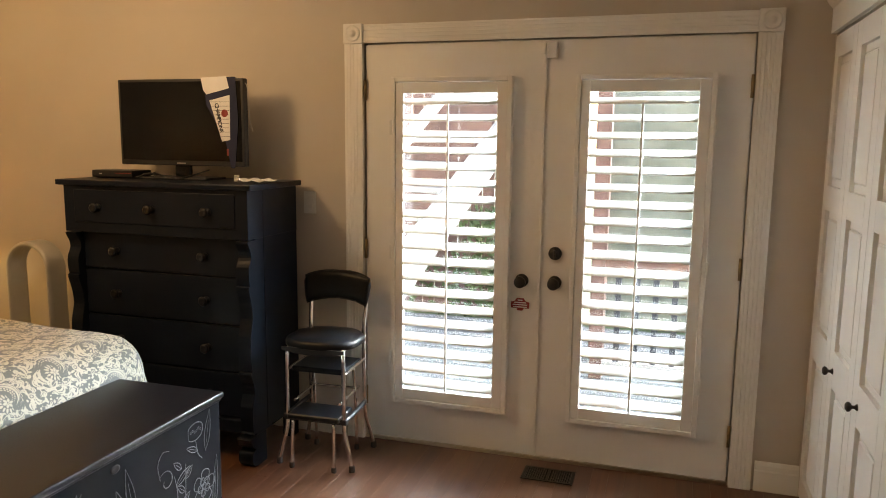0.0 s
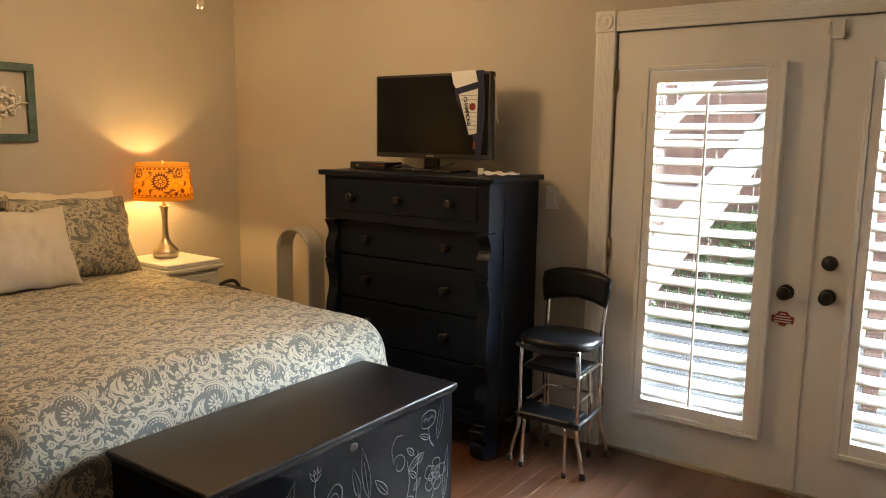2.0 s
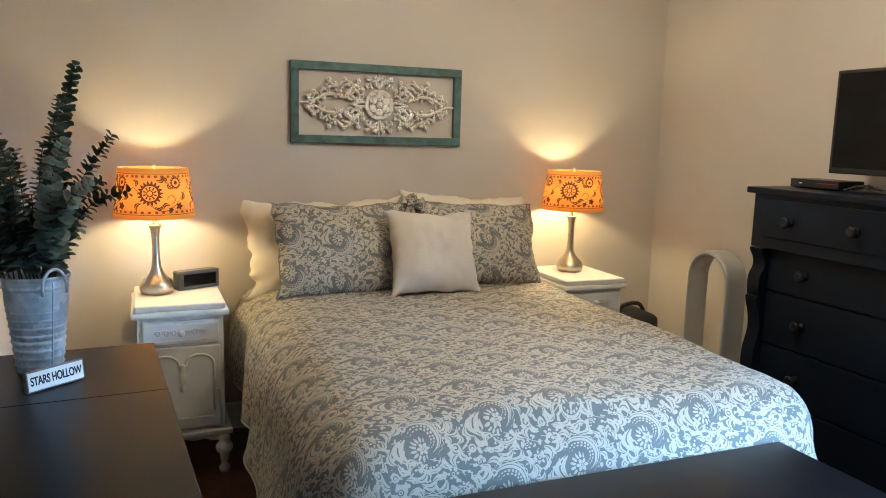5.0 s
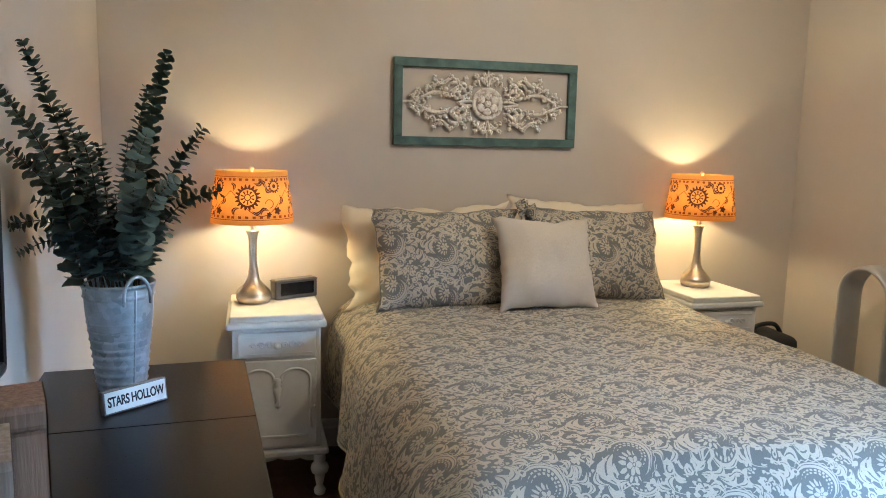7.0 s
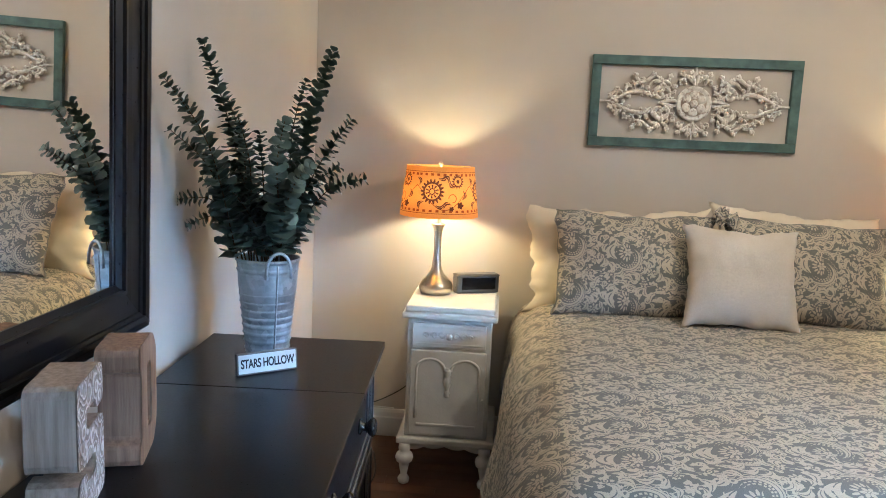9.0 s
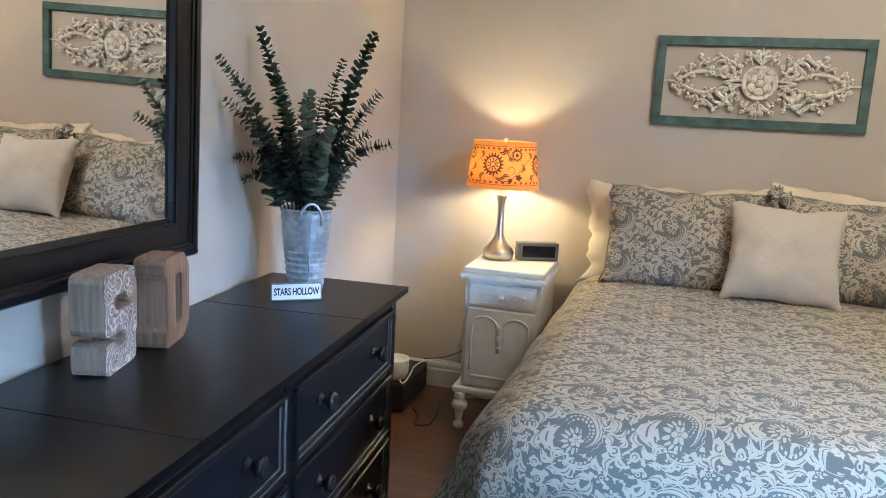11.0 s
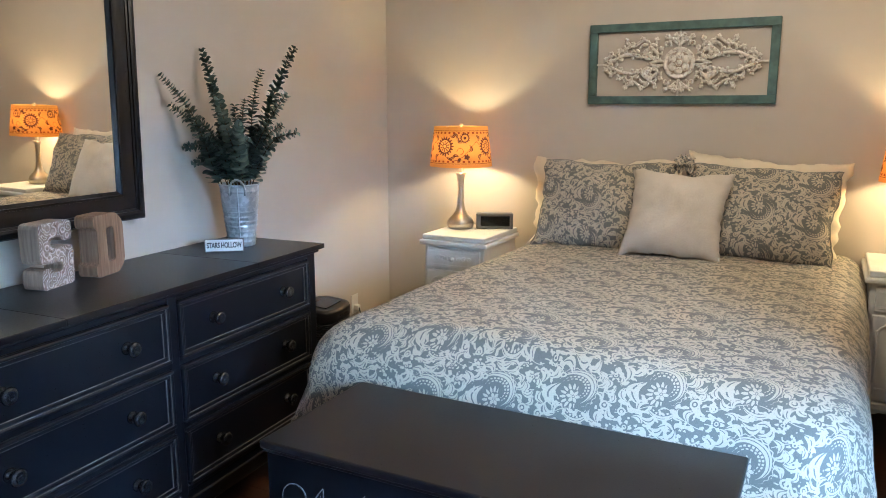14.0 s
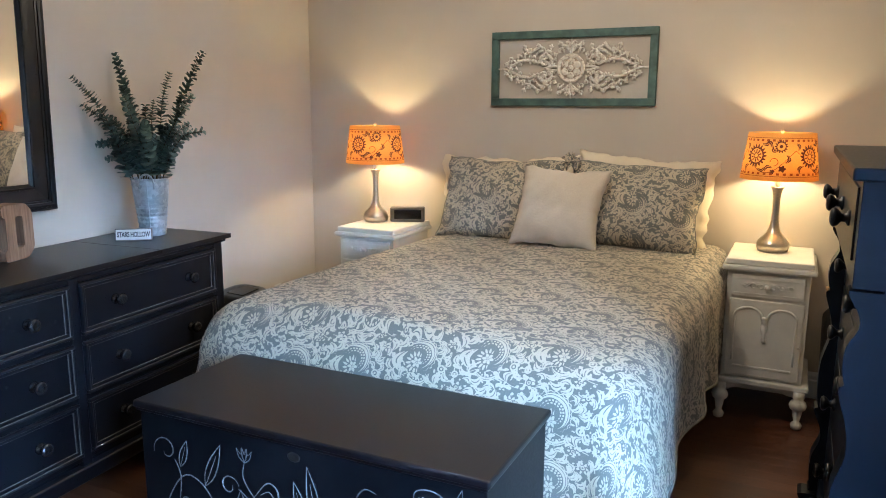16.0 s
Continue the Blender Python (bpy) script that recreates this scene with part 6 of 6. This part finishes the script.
def eucalyptus():
    rng = random.Random(11)
    plant = thing("eucalyptus", pose(-2.330, 0.702, DT + 0.029) @ Matrix.Diagonal((0.97, 0.97, 1.0, 1)), "tall sprays of dusty green eucalyptus in the bucket", "plant")
    # tips: along y, along x, height, droop
    tips = [(-0.190, -0.020, 0.785, 0.03), (-0.180, 0.225, 0.665, 0.05), (-0.190, 0.175, 0.550, 0.06), (-0.205, 0.108, 0.38, 0.1), (-0.2, 0.058, 0.31, 0.1),
            (0.105, -0.28, 0.800, 0.05), (0.075, -0.09, 0.700, 0.07), (0.205, -0.09, 0.60, 0.05), (0.235, -0.105, 0.440, 0.09), (-0.06, 0.069, 0.59, 0.03),
            (-0.11, -0.01, 0.47, 0.05), (0.09, 0.029, 0.42, 0.05), (-0.09, 0.103, 0.42, 0.06),
            (0.0, -0.012, 0.44, 0.01), (0.07, -0.085, 0.48, 0.04), (-0.15, 0.07, 0.5, 0.06), (-0.1, 0.035, 0.64, 0.03),
            (0.08, -0.04, 0.38, 0.04), (-0.17, 0.036, 0.43, 0.07), (0.17, -0.09, 0.47, 0.07), (-0.06, 0.051, 0.45, 0.03),
            (-0.04, -0.04, 0.55, 0.03), (0.035, -0.02, 0.58, 0.04), (0.10, 0.20, 0.58, 0.05), (0.15, 0.15, 0.48, 0.07), (-0.04, -0.03, 0.36, 0.03), (0.05, 0.06, 0.34, 0.03), (-0.12, 0.05, 0.36, 0.05)]
    for i, (ty, tx, tz, droop) in enumerate(tips):
        a = rng.uniform(0, 6.28)
        p0 = Vector((0.03 * math.cos(a), 0.03 * math.sin(a), 0.0))
        p1 = Vector((tx * 0.22 + p0.x, ty * 0.22 + p0.y, 0.25))
        p2 = Vector((tx * 0.62, ty * 0.60, 0.25 + (tz - 0.25) * 0.58 + droop * 0.5))
        p3 = Vector((tx, ty, tz))
        pts = smooth_curve([p0, p1, p2, p3], 14)
        n = len(pts) - 1
        sb2 = bmesh.new()
        tube(sb2, pts, [0.0028 * (1 - 0.7 * k / n) for k in range(n + 1)], 5)
        stem = part("stem", sb2, M_STEM, plant)
        lv = bmesh.new()
        length = sum((b - c).length for b, c in zip(pts, pts[1:]))
        run, at, spin = 0.0, 0.262 + rng.uniform(-0.02, 0.03), rng.uniform(0, 6.28)
        for b, c in zip(pts, pts[1:]):
            seg = (c - b).length
            while run + seg > at:
                pos = b.lerp(c, (at - run) / seg)
                d = (c - b).normalized()
                f = at / length
                size = 0.0350 * (1.0 - 0.62 * max(0, f - 0.35) / 0.65) * rng.uniform(0.8, 1.15)
                ref = d.orthogonal().normalized()
                for s in (0, math.pi):
                    q = Matrix.Rotation(spin + s + rng.uniform(-0.25, 0.25), 3, d)
                    o = q @ ref
                    tilt = (o * 0.9 + d * rng.uniform(0.15, 0.65)).normalized()
                    wide = d.cross(o).normalized()
                    nrm = tilt.cross(wide)
                    ring = []
                    for u, w in ((0.05, 0.16), (0.22, 0.78), (0.62, 1.16), (1.02, 1.14), (1.34, 0.72), (1.48, 0.0)):
                        ring.append((u, w))
                    left = [lv.verts.new(pos + size * (tilt * u + wide * w * 0.8 + nrm * (0.22 * w * w - 0.10 * u * u))) for u, w in ring]
                    right = [lv.verts.new(pos + size * (tilt * u - wide * w * 0.8 + nrm * (0.22 * w * w - 0.10 * u * u))) for u, w in ring[:-1]]
                    mid = [lv.verts.new(pos + size * (tilt * u - nrm * 0.10 * u * u)) for u, w in ring[:-1]]
                    for k in range(4):
                        for qd in ((mid[k], left[k], left[k + 1], mid[k + 1]), (right[k], mid[k], mid[k + 1], right[k + 1])):
                            lv.faces.new(qd).smooth = True
                    lv.faces.new((mid[4], left[4], left[5])).smooth = True
                    lv.faces.new((right[4], mid[4], left[5])).smooth = True
                spin += 1.45
                at += 0.0178 * (1.0 - 0.35 * f) * rng.uniform(0.85, 1.15)
            run += seg
        lo2 = part("leaves", lv, M_LEAF, stem)
        lo2["kind"] = "stuff"


eucalyptus()

sign = thing("name_sign", Matrix.Translation((-2.172, 0.752, DT)) @ pose(0, 0, 0, 0, 0, 128) @ pose(0, 0, 0, -8, 0, 0), "small white wooden sign lettered STARS HOLLOW", "sign")
part("board", one_box(-0.076, 0.076, -0.008, 0.008, 0.001, 0.053, 0.001, 1), M_WORN, sign)
part("face", one_box(-0.0725, 0.0725, -0.0095, -0.0075, 0.0045, 0.0495, 0.0004, 1), M_PAPER, sign)
lettering("STARS HOLLOW", 0.0300, pose(0, -0.0099, 0.0268, 90, 0, 0) @ Matrix.Diagonal((0.62, 1, 1, 1)), M_INK, sign, spacing=0.96)


# ---- wooden letters ----
def block_letter(name, m, outline, holes, face, side, label):
    """Stands with its face towards +y, thick 0.055."""
    b = thing(name, m, label, "letter decoration", "wooden initials")
    d = 0.070
    bb = bmesh.new()
    prism(bb, outline, -d, 0)
    ob = part("block", bb, side, b)
    for hole in holes:
        cut = bmesh.new()
        prism(cut, hole, -d - 0.01, 0.02)
        me = bpy.data.meshes.new("cut")
        cut.to_mesh(me)
        cut.free()
        tool = bpy.data.objects.new("cut", me)
        scene.collection.objects.link(tool)
        tool.parent = b
        md = ob.modifiers.new("hole", "BOOLEAN")
        md.operation, md.object, md.solver = "DIFFERENCE", tool, "EXACT"
        bpy.context.view_layer.update()
        solid = bpy.data.meshes.new_from_object(ob.evaluated_get(bpy.context.evaluated_depsgraph_get()))
        ob.modifiers.clear()
        ob.data = solid
        bpy.data.objects.remove(tool)
    me2 = ob.data.copy()
    b2 = bmesh.new()
    b2.from_mesh(me2)
    keep = [f for f in b2.faces if f.normal.y > 0.9 and f.calc_center_median().y > -0.002]
    bmesh.ops.delete(b2, geom=[f for f in b2.faces if f not in keep], context="FACES")
    for v in b2.verts:
        v.co.y = 0.002
    part("carved_face", b2, face, b)
    return b


def cut_corners(pts, c):
    out = []
    n = len(pts)
    for i, p in enumerate(pts):
        a, q = Vector(pts[i - 1]), Vector(pts[(i + 1) % n])
        v = Vector(p)
        cc = min(c, (a - v).length / 2.2, (q - v).length / 2.2)
        for w in (v + (a - v).normalized() * cc, v + ((a - v).normalized() + (q - v).normalized()) * cc * 0.29, v + (q - v).normalized() * cc):
            out.append((w.x, w.y))
    return out


# seen from the room, x runs to the left
H = 0.212
S_OUT = cut_corners([(-0.075, 0), (0.075, 0), (0.075, 0.068), (0.028, 0.068), (0.028, 0.050), (-0.026, 0.050), (-0.026, 0.082), (0.075, 0.082), (0.075, H), (-0.075, H), (-0.075, 0.146), (-0.028, 0.146), (-0.028, 0.162), (0.026, 0.162), (0.026, 0.128), (-0.075, 0.128)], 0.016)
D_OUT = cut_corners([(0.078, 0), (0.078, 0.042), (0.062, 0.046), (0.062, 0.166), (0.078, 0.170), (0.078, H), (-0.045, H), (-0.080, 0.176), (-0.080, 0.036), (-0.045, 0)], 0.014)
D_IN = cut_corners([(0.014, 0.046), (-0.028, 0.046), (-0.028, 0.166), (0.014, 0.166)], 0.010)
block_letter("wooden_letter", SOUTH @ pose(2.565, 0.165, DT, 0, 0, 13), S_OUT, [], M_CARVED, M_LETTER2, "wooden letter S with a whitewashed carved face")
block_letter("wooden_letter", SOUTH @ pose(2.355, 0.165, DT, 0, 0, 13), D_OUT, [D_IN], M_LETTER, M_LETTER, "rough brown wooden letter D")


# ---- corner behind the dresser ----
def air_purifier():
    """A tower with a rounded oblong plan, slatted sides and a sloping control panel."""
    p = thing("air_purifier", pose(-3.02, 0.615, 0, 0, 0, 8) @ Matrix.Diagonal((1, 1, 0.93, 1)), "black tower air purifier with fine slats behind the dresser", "air purifier")

    def ring(bm, a, b, z, slope=0.0):
        out = []
        for k in range(44):
            t = 2 * math.pi * k / 44
            c, q = math.cos(t), math.sin(t)
            x, y = a * math.copysign(abs(c) ** 0.62, c), b * math.copysign(abs(q) ** 0.62, q)
            out.append(bm.verts.new((x, y, z - slope * y)))
        return out

    def shell(name, levels, mat, label=""):
        bm = bmesh.new()
        rings = [ring(bm, *lv) for lv in levels]
        for a, b in zip(rings, rings[1:]):
            for k in range(44):
                bm.faces.new((a[k], a[(k + 1) % 44], b[(k + 1) % 44], b[k])).smooth = True
        bm.faces.new(rings[0][::-1])
        bm.faces.new(rings[-1])
        return part(name, bm, mat, p, label)

    shell("foot_ring", [(0.130, 0.095, 0.0), (0.138, 0.102, 0.004), (0.138, 0.102, 0.030), (0.132, 0.097, 0.036)], M_PLASTIC_B)
    shell("core", [(0.130, 0.095, 0.034), (0.130, 0.095, 0.440)], M_CAVITY)
    me = None
    for k in range(30):
        if me is None:
            ob = shell("slat", [(0.136, 0.100, 0.0), (0.139, 0.103, 0.002), (0.139, 0.103, 0.007), (0.136, 0.100, 0.0095)], M_PLASTIC_B)
            me = ob.data
        else:
            ob = new("slat", me)
            ob.parent = p
        ob.matrix_local = pose(0, 0, 0.040 + k * 0.0132)
    shell("hood", [(0.138, 0.102, 0.438), (0.141, 0.105, 0.442), (0.141, 0.105, 0.500, 0.12), (0.136, 0.100, 0.512, 0.12), (0.118, 0.082, 0.514, 0.12)], M_PLASTIC_B, "smooth black hood")
    panel = part("control_panel", one_box(-0.085, 0.085, -0.050, 0.050, 0.0, 0.004, 0.003), M_SCREEN, p, "glossy recessed control panel")
    panel.matrix_local = pose(0, 0, 0.5145, -6.8, 0, 0)
    # solid dark bar painted as the shade in a grip slot
    part("grip_slot_shade", one_box(-0.045, 0.045, 0.1045, 0.107, 0.463, 0.472, 0.001, 1), M_CAVITY, p)


air_purifier()

speaker = thing("black_box_unit", pose(-3.76, 0.545, 0), "low black electronics box on the floor in the corner", "electronics box")
part("case", one_box(-0.20, 0.20, -0.09, 0.09, 0.008, 0.15, 0.006), M_PLASTIC_B, speaker)
part("grille", one_box(-0.19, 0.19, 0.0895, 0.0925, 0.02, 0.138, 0.002, 1), M_BAG, speaker)
for sx in (-0.17, 0.17):
    part("foot", one_box(sx - 0.015, sx + 0.015, -0.06, 0.06, 0, 0.01), M_RUBBER, speaker)
bowl = thing("smart_camera_bowl", pose(-3.66, 0.555, 0.1505) @ Matrix.Scale(1.14, 4), "round white plastic device standing on the black box", "device")
bm = bmesh.new()
lathe(bm, [(0.044, 0), (0.050, 0.004), (0.060, 0.03), (0.062, 0.085), (0.060, 0.092), (0.055, 0.092), (0.053, 0.082), (0.0, 0.078)], seg=36)
part("shell", bm, M_PLASTIC_W, bowl)
# solid dark block; the opening's shade is only its colour
part("opening", one_box(0.050, 0.064, -0.010, 0.010, 0.030, 0.055, 0.004), M_CAVITY, bowl)


def cord(name, pts, r, mat, label):
    b = bmesh.new()
    tube(b, smooth_curve(pts, 7), r, 6)
    return tagged(link_mesh(name, b, mat), label, "cable")


cord("power_cable", [(-3.61, 0.60, 0.158), (-3.57, 0.625, 0.158), (-3.62, 0.630, 0.157), (-3.74, 0.615, 0.157), (-3.84, 0.60, 0.157), (-3.94, 0.62, 0.160), (-4.005, 0.66, 0.155), (-4.010, 0.82, 0.150)], 0.004, M_PLASTIC_W, "white power cord across the box")
cord("power_cable", [(-3.58, 0.45, 0.30), (-3.565, 0.475, 0.24), (-3.56, 0.49, 0.16), (-3.553, 0.52, 0.11), (-3.555, 0.56, 0.08)], 0.0045, M_PLASTIC_B, "black power cord from the outlet")
cord("power_cable", [(-3.66, 0.66, 0.005), (-3.56, 0.72, 0.005), (-3.46, 0.74, 0.005), (-3.48, 0.80, 0.005), (-3.62, 0.80, 0.005), (-3.80, 0.76, 0.005)], 0.0035, M_PLASTIC_B, "black power cord on the floor")
cord("power_cable", [(-4.012, 0.60, 0.15), (-4.015, 0.72, 0.175), (-4.012, 0.84, 0.24), (-4.000, 0.905, 0.30)], 0.003, M_PLASTIC_B, "thin black lamp cord along the wall")
outlet = thing("wall_outlet", SOUTH @ pose(0.45, 0.0, 0.32), "white plastic wall outlet with a plug", "outlet")
part("plate", one_box(-0.036, 0.036, 0, 0.006, -0.058, 0.058, 0.002), M_PLASTIC_W, outlet)
part("plug", one_box(-0.016, 0.016, 0.005, 0.035, -0.035, -0.005, 0.004), M_PLASTIC_W, outlet)


# ---- chandelier ----
def chandelier():
    c = thing("chandelier", pose(-2.41, 2.515, -0.05), "small crystal chandelier hanging from the ceiling", "chandelier")
    b = bmesh.new()
    lathe(b, [(0.004, 2.20), (0.02, 2.21), (0.03, 2.24), (0.012, 2.28), (0.010, 2.40), (0.006, 2.42), (0.006, 2.625)], seg=16)
    lathe(b, [(0.055, 2.625), (0.06, 2.64), (0.06, 2.6495)], seg=24)
    part("stem", b, M_NICKEL, c)
    for k in range(6):
        a = k * math.pi / 3 + 0.3
        ca, sa = math.cos(a), math.sin(a)
        b = bmesh.new()
        tube(b, smooth_curve([(0.02 * ca, 0.02 * sa, 2.25), (0.08 * ca, 0.08 * sa, 2.21), (0.15 * ca, 0.15 * sa, 2.23), (0.17 * ca, 0.17 * sa, 2.28)], 5), 0.005, 8)
        arm = part("arm", b, M_NICKEL, c)
        b = bmesh.new()
        lathe(b, [(0.010, 2.28), (0.022, 2.285), (0.022, 2.290), (0.009, 2.295), (0.009, 2.36), (0.004, 2.365)], (0.17 * ca, 0.17 * sa, 0), 14)
        part("candle_cup", b, M_PLASTIC_W, arm)
        drops = [(0.15, 2.262), (0.09, 2.245)]
        for r, z in drops:
            b = bmesh.new()
            lathe(b, [(0.0, -0.082), (0.007, -0.080), (0.0125, -0.068), (0.0095, -0.048), (0.003, -0.036), (0.006, -0.028), (0.006, -0.018), (0.001, -0.010), (0.001, 0.012)], (r * ca, r * sa, z), 10, smooth=False)
            part("crystal_drop", b, M_CRYSTAL, arm, "clear cut crystal drop")
    b = bmesh.new()
    lathe(b, [(0.0, 2.095), (0.009, 2.098), (0.016, 2.115), (0.012, 2.140), (0.004, 2.152), (0.009, 2.165), (0.004, 2.178), (0.002, 2.205)], seg=12, smooth=False)
    part("crystal_drop", b, M_CRYSTAL, c, "clear cut crystal drop")


chandelier()
cd = bpy.data.lights.new("chandelier_bulbs", "POINT")
cd.energy, cd.color, cd.shadow_soft_size = CHANDELIER_WATTS, CHANDELIER_COLOUR, 0.12
co = new("chandelier_bulbs", cd)
co.location = (-2.41, 2.515, 2.29)


# ---- outside the doors ----
structure("ground", one_box(-60, 60, 4.2, 120, -0.7, -0.55), M_GRASS, "lawn beyond the deck")
deck = structure("deck", one_box(-4.5, 5.0, 4.16, 7.6, -0.35, -0.225), M_CAVITY, "weathered grey board deck")
me = None
for k in range(24):
    y = 4.17 + k * 0.143
    if me is None:
        ob = part("plank", one_box(-4.5, 5.0, -0.069, 0.069, -0.225, -0.195, 0.004, 1), M_DECK, deck)
        me = ob.data
    else:
        ob = new("plank", me)
        ob.parent = deck
    ob.location = (0, y + 0.07, 0)


def railing(x0, x1, y):
    r = thing("deck_railing", pose(0, y, -0.195), "deck railing with dark balusters and a pale cap rail", "railing")
    part("cap_rail", one_box(x0, x1, -0.07, 0.07, 0.93, 0.97, 0.005), M_WHITEWOOD, r)
    part("top_rail", one_box(x0, x1, -0.02, 0.02, 0.84, 0.925, 0.003), M_REDWOOD, r)
    part("bottom_rail", one_box(x0, x1, -0.02, 0.02, 0.08, 0.14, 0.003), M_WHITEWOOD, r)
    n = int((x1 - x0) / 0.135)
    for k in range(n):
        x = x0 + 0.06 + k * 0.135
        part("baluster", one_box(x - 0.021, x + 0.021, -0.019, 0.019, 0.138, 0.842, 0.003, 1), M_GREYPOST, r)
    for x in (x0 + 0.05, x1 - 0.05):
        part("post", one_box(x - 0.046, x + 0.046, -0.046, 0.046, 0.0, 0.932, 0.004), M_REDWOOD, r)


railing(-0.30, 4.6, 6.05)


def outside_stairs():
    s = thing("outside_stairs", pose(-2.52, 6.15, -0.195, 0, 0, 245), "outside stairs with white stringers and red-brown risers", "stairs")
    for k in range(13):
        part("tread", one_box(-0.55 + 0.22 * k - 1.6, -0.30 + 0.22 * k - 1.6, 0.02, 0.92, 2.75 - 0.20 * k, 2.79 - 0.20 * k, 0.004, 1), M_WHITEWOOD, s)
        part("riser", one_box(-0.33 + 0.22 * k - 1.6, -0.31 + 0.22 * k - 1.6, 0.03, 0.91, 2.56 - 0.20 * k, 2.748 - 0.20 * k), M_REDWOOD, s)
    for y in (-0.02, 0.94):
        b = bmesh.new()
        prism(b, [(-2.3, 2.95), (-2.3, 2.62), (0.75, -0.05), (1.05, 0.0), (1.05, 0.16)], y - 0.02, y + 0.02)
        part("stringer", b, M_WHITEWOOD, s)
        b = bmesh.new()
        prism(b, [(-2.3, 3.75), (-2.3, 3.64), (1.05, 0.86), (1.05, 0.97)], y - 0.03, y + 0.03)
        part("handrail", b, M_WHITEWOOD, s)


outside_stairs()


def board_fence(x0, x1, y, z1, mat, name, label):
    f = thing(name, pose(0, y, -0.55), label, "fence")
    n = int((x1 - x0) / 0.15)
    for k in range(n):
        x = x0 + 0.15 * k
        part("board", one_box(x + 0.004, x + 0.146, -0.010, 0.010, 0.02, z1 + 0.02 * math.sin(k * 3.1), 0.003, 1), mat, f)
    for z in (0.4, z1 - 0.35):
        part("rail", one_box(x0, x1, 0.010, 0.06, z, z + 0.09, 0.003), mat, f)
    for x in (x0 + 0.1, (x0 + x1) / 2, x1 - 0.1):
        part("post", one_box(x - 0.05, x + 0.05, 0.06, 0.16, 0, z1 + 0.05, 0.004), mat, f)


board_fence(-6.0, -0.75, 9.2, 2.7, M_REDWOOD, "wooden_fence", "tall red-brown board fence beyond the deck")
wallob = thing("garden_wall", pose(2.30, 9.6, -0.55), "pale green-grey masonry garage wall beyond the deck", "wall")
part("wall_face", one_box(-2.9, 5.0, 0, 0.2, 0, 2.75, 0.01), M_STONE, wallob)
part("coping", one_box(-2.95, 5.05, -0.05, 0.25, 2.75, 2.83, 0.01), M_WHITEWOOD, wallob)
post = thing("porch_post", pose(-0.30, 6.6, -0.195), "square red-brown wooden porch post", "post")
part("shaft", one_box(-0.06, 0.06, -0.06, 0.06, 0, 2.9, 0.006), M_REDWOOD, post)
part("beam", one_box(-0.4, 3.6, -0.05, 0.05, 2.9, 3.1, 0.006), M_REDWOOD, post)


def shrub(at, size, seed):
    rng = random.Random(seed)
    s = thing("shrub", pose(*at), "leafy green shrub in the yard", "shrub", "yard shrubs")
    b = bmesh.new()
    for k in range(5):
        a = rng.uniform(0, 6.28)
        tube(b, [(0, 0, 0), (0.15 * size * math.cos(a), 0.15 * size * math.sin(a), 0.4 * size), (0.4 * size * math.cos(a), 0.4 * size * math.sin(a), 0.9 * size)], [0.02, 0.014, 0.005], 5)
    part("stems", b, M_STEM, s)
    b = bmesh.new()
    for k in range(900):
        a, r, z = rng.uniform(0, 6.28), rng.random() ** 0.6, rng.random()
        p = Vector((0.6 * size * r * math.cos(a) * (1.1 - 0.5 * z), 0.6 * size * r * math.sin(a) * (1.1 - 0.5 * z), 0.15 * size + size * z))
        q = Euler((rng.uniform(0, 6), rng.uniform(0, 6), 0)).to_matrix()
        l = 0.05
        b.faces.new([b.verts.new(p + q @ Vector(c)) for c in ((-l, 0, 0), (0, -l * 0.5, 0), (l, 0, 0), (0, l * 0.5, 0))])
    part("crown", b, M_SHRUB, s)["kind"] = "stuff"


shrub((-1.6, 8.6, -0.55), 1.2, 3)
shrub((-3.0, 8.5, -0.55), 1.5, 4)

# ---- floor planks, last ----
rng = random.Random(5)
PW = 0.0765
lengths = {}
k = 0
x = -4.03
while x < EAST + 0.02:
    y = -1.2 - rng.uniform(0, 1.0)
    while y < NORTH:
        ln = rng.choice((0.9, 1.2, 1.5, 1.8))
        a, b = max(y, -1.2), min(y + ln, NORTH)
        if b - a > 0.02:
            key = round(b - a, 3)
            if key not in lengths:
                ob = part("plank", one_box(0.0002, PW - 0.0002, 0.0003, key - 0.0003, -0.010, 0.0, 0.0004, 1), M_OAK, floor)
                lengths[key] = ob.data
            else:
                ob = new("plank", lengths[key])
                ob.parent = floor
            ob.location = (x, a, 0)
            k += 1
        y += ln
    x += PW
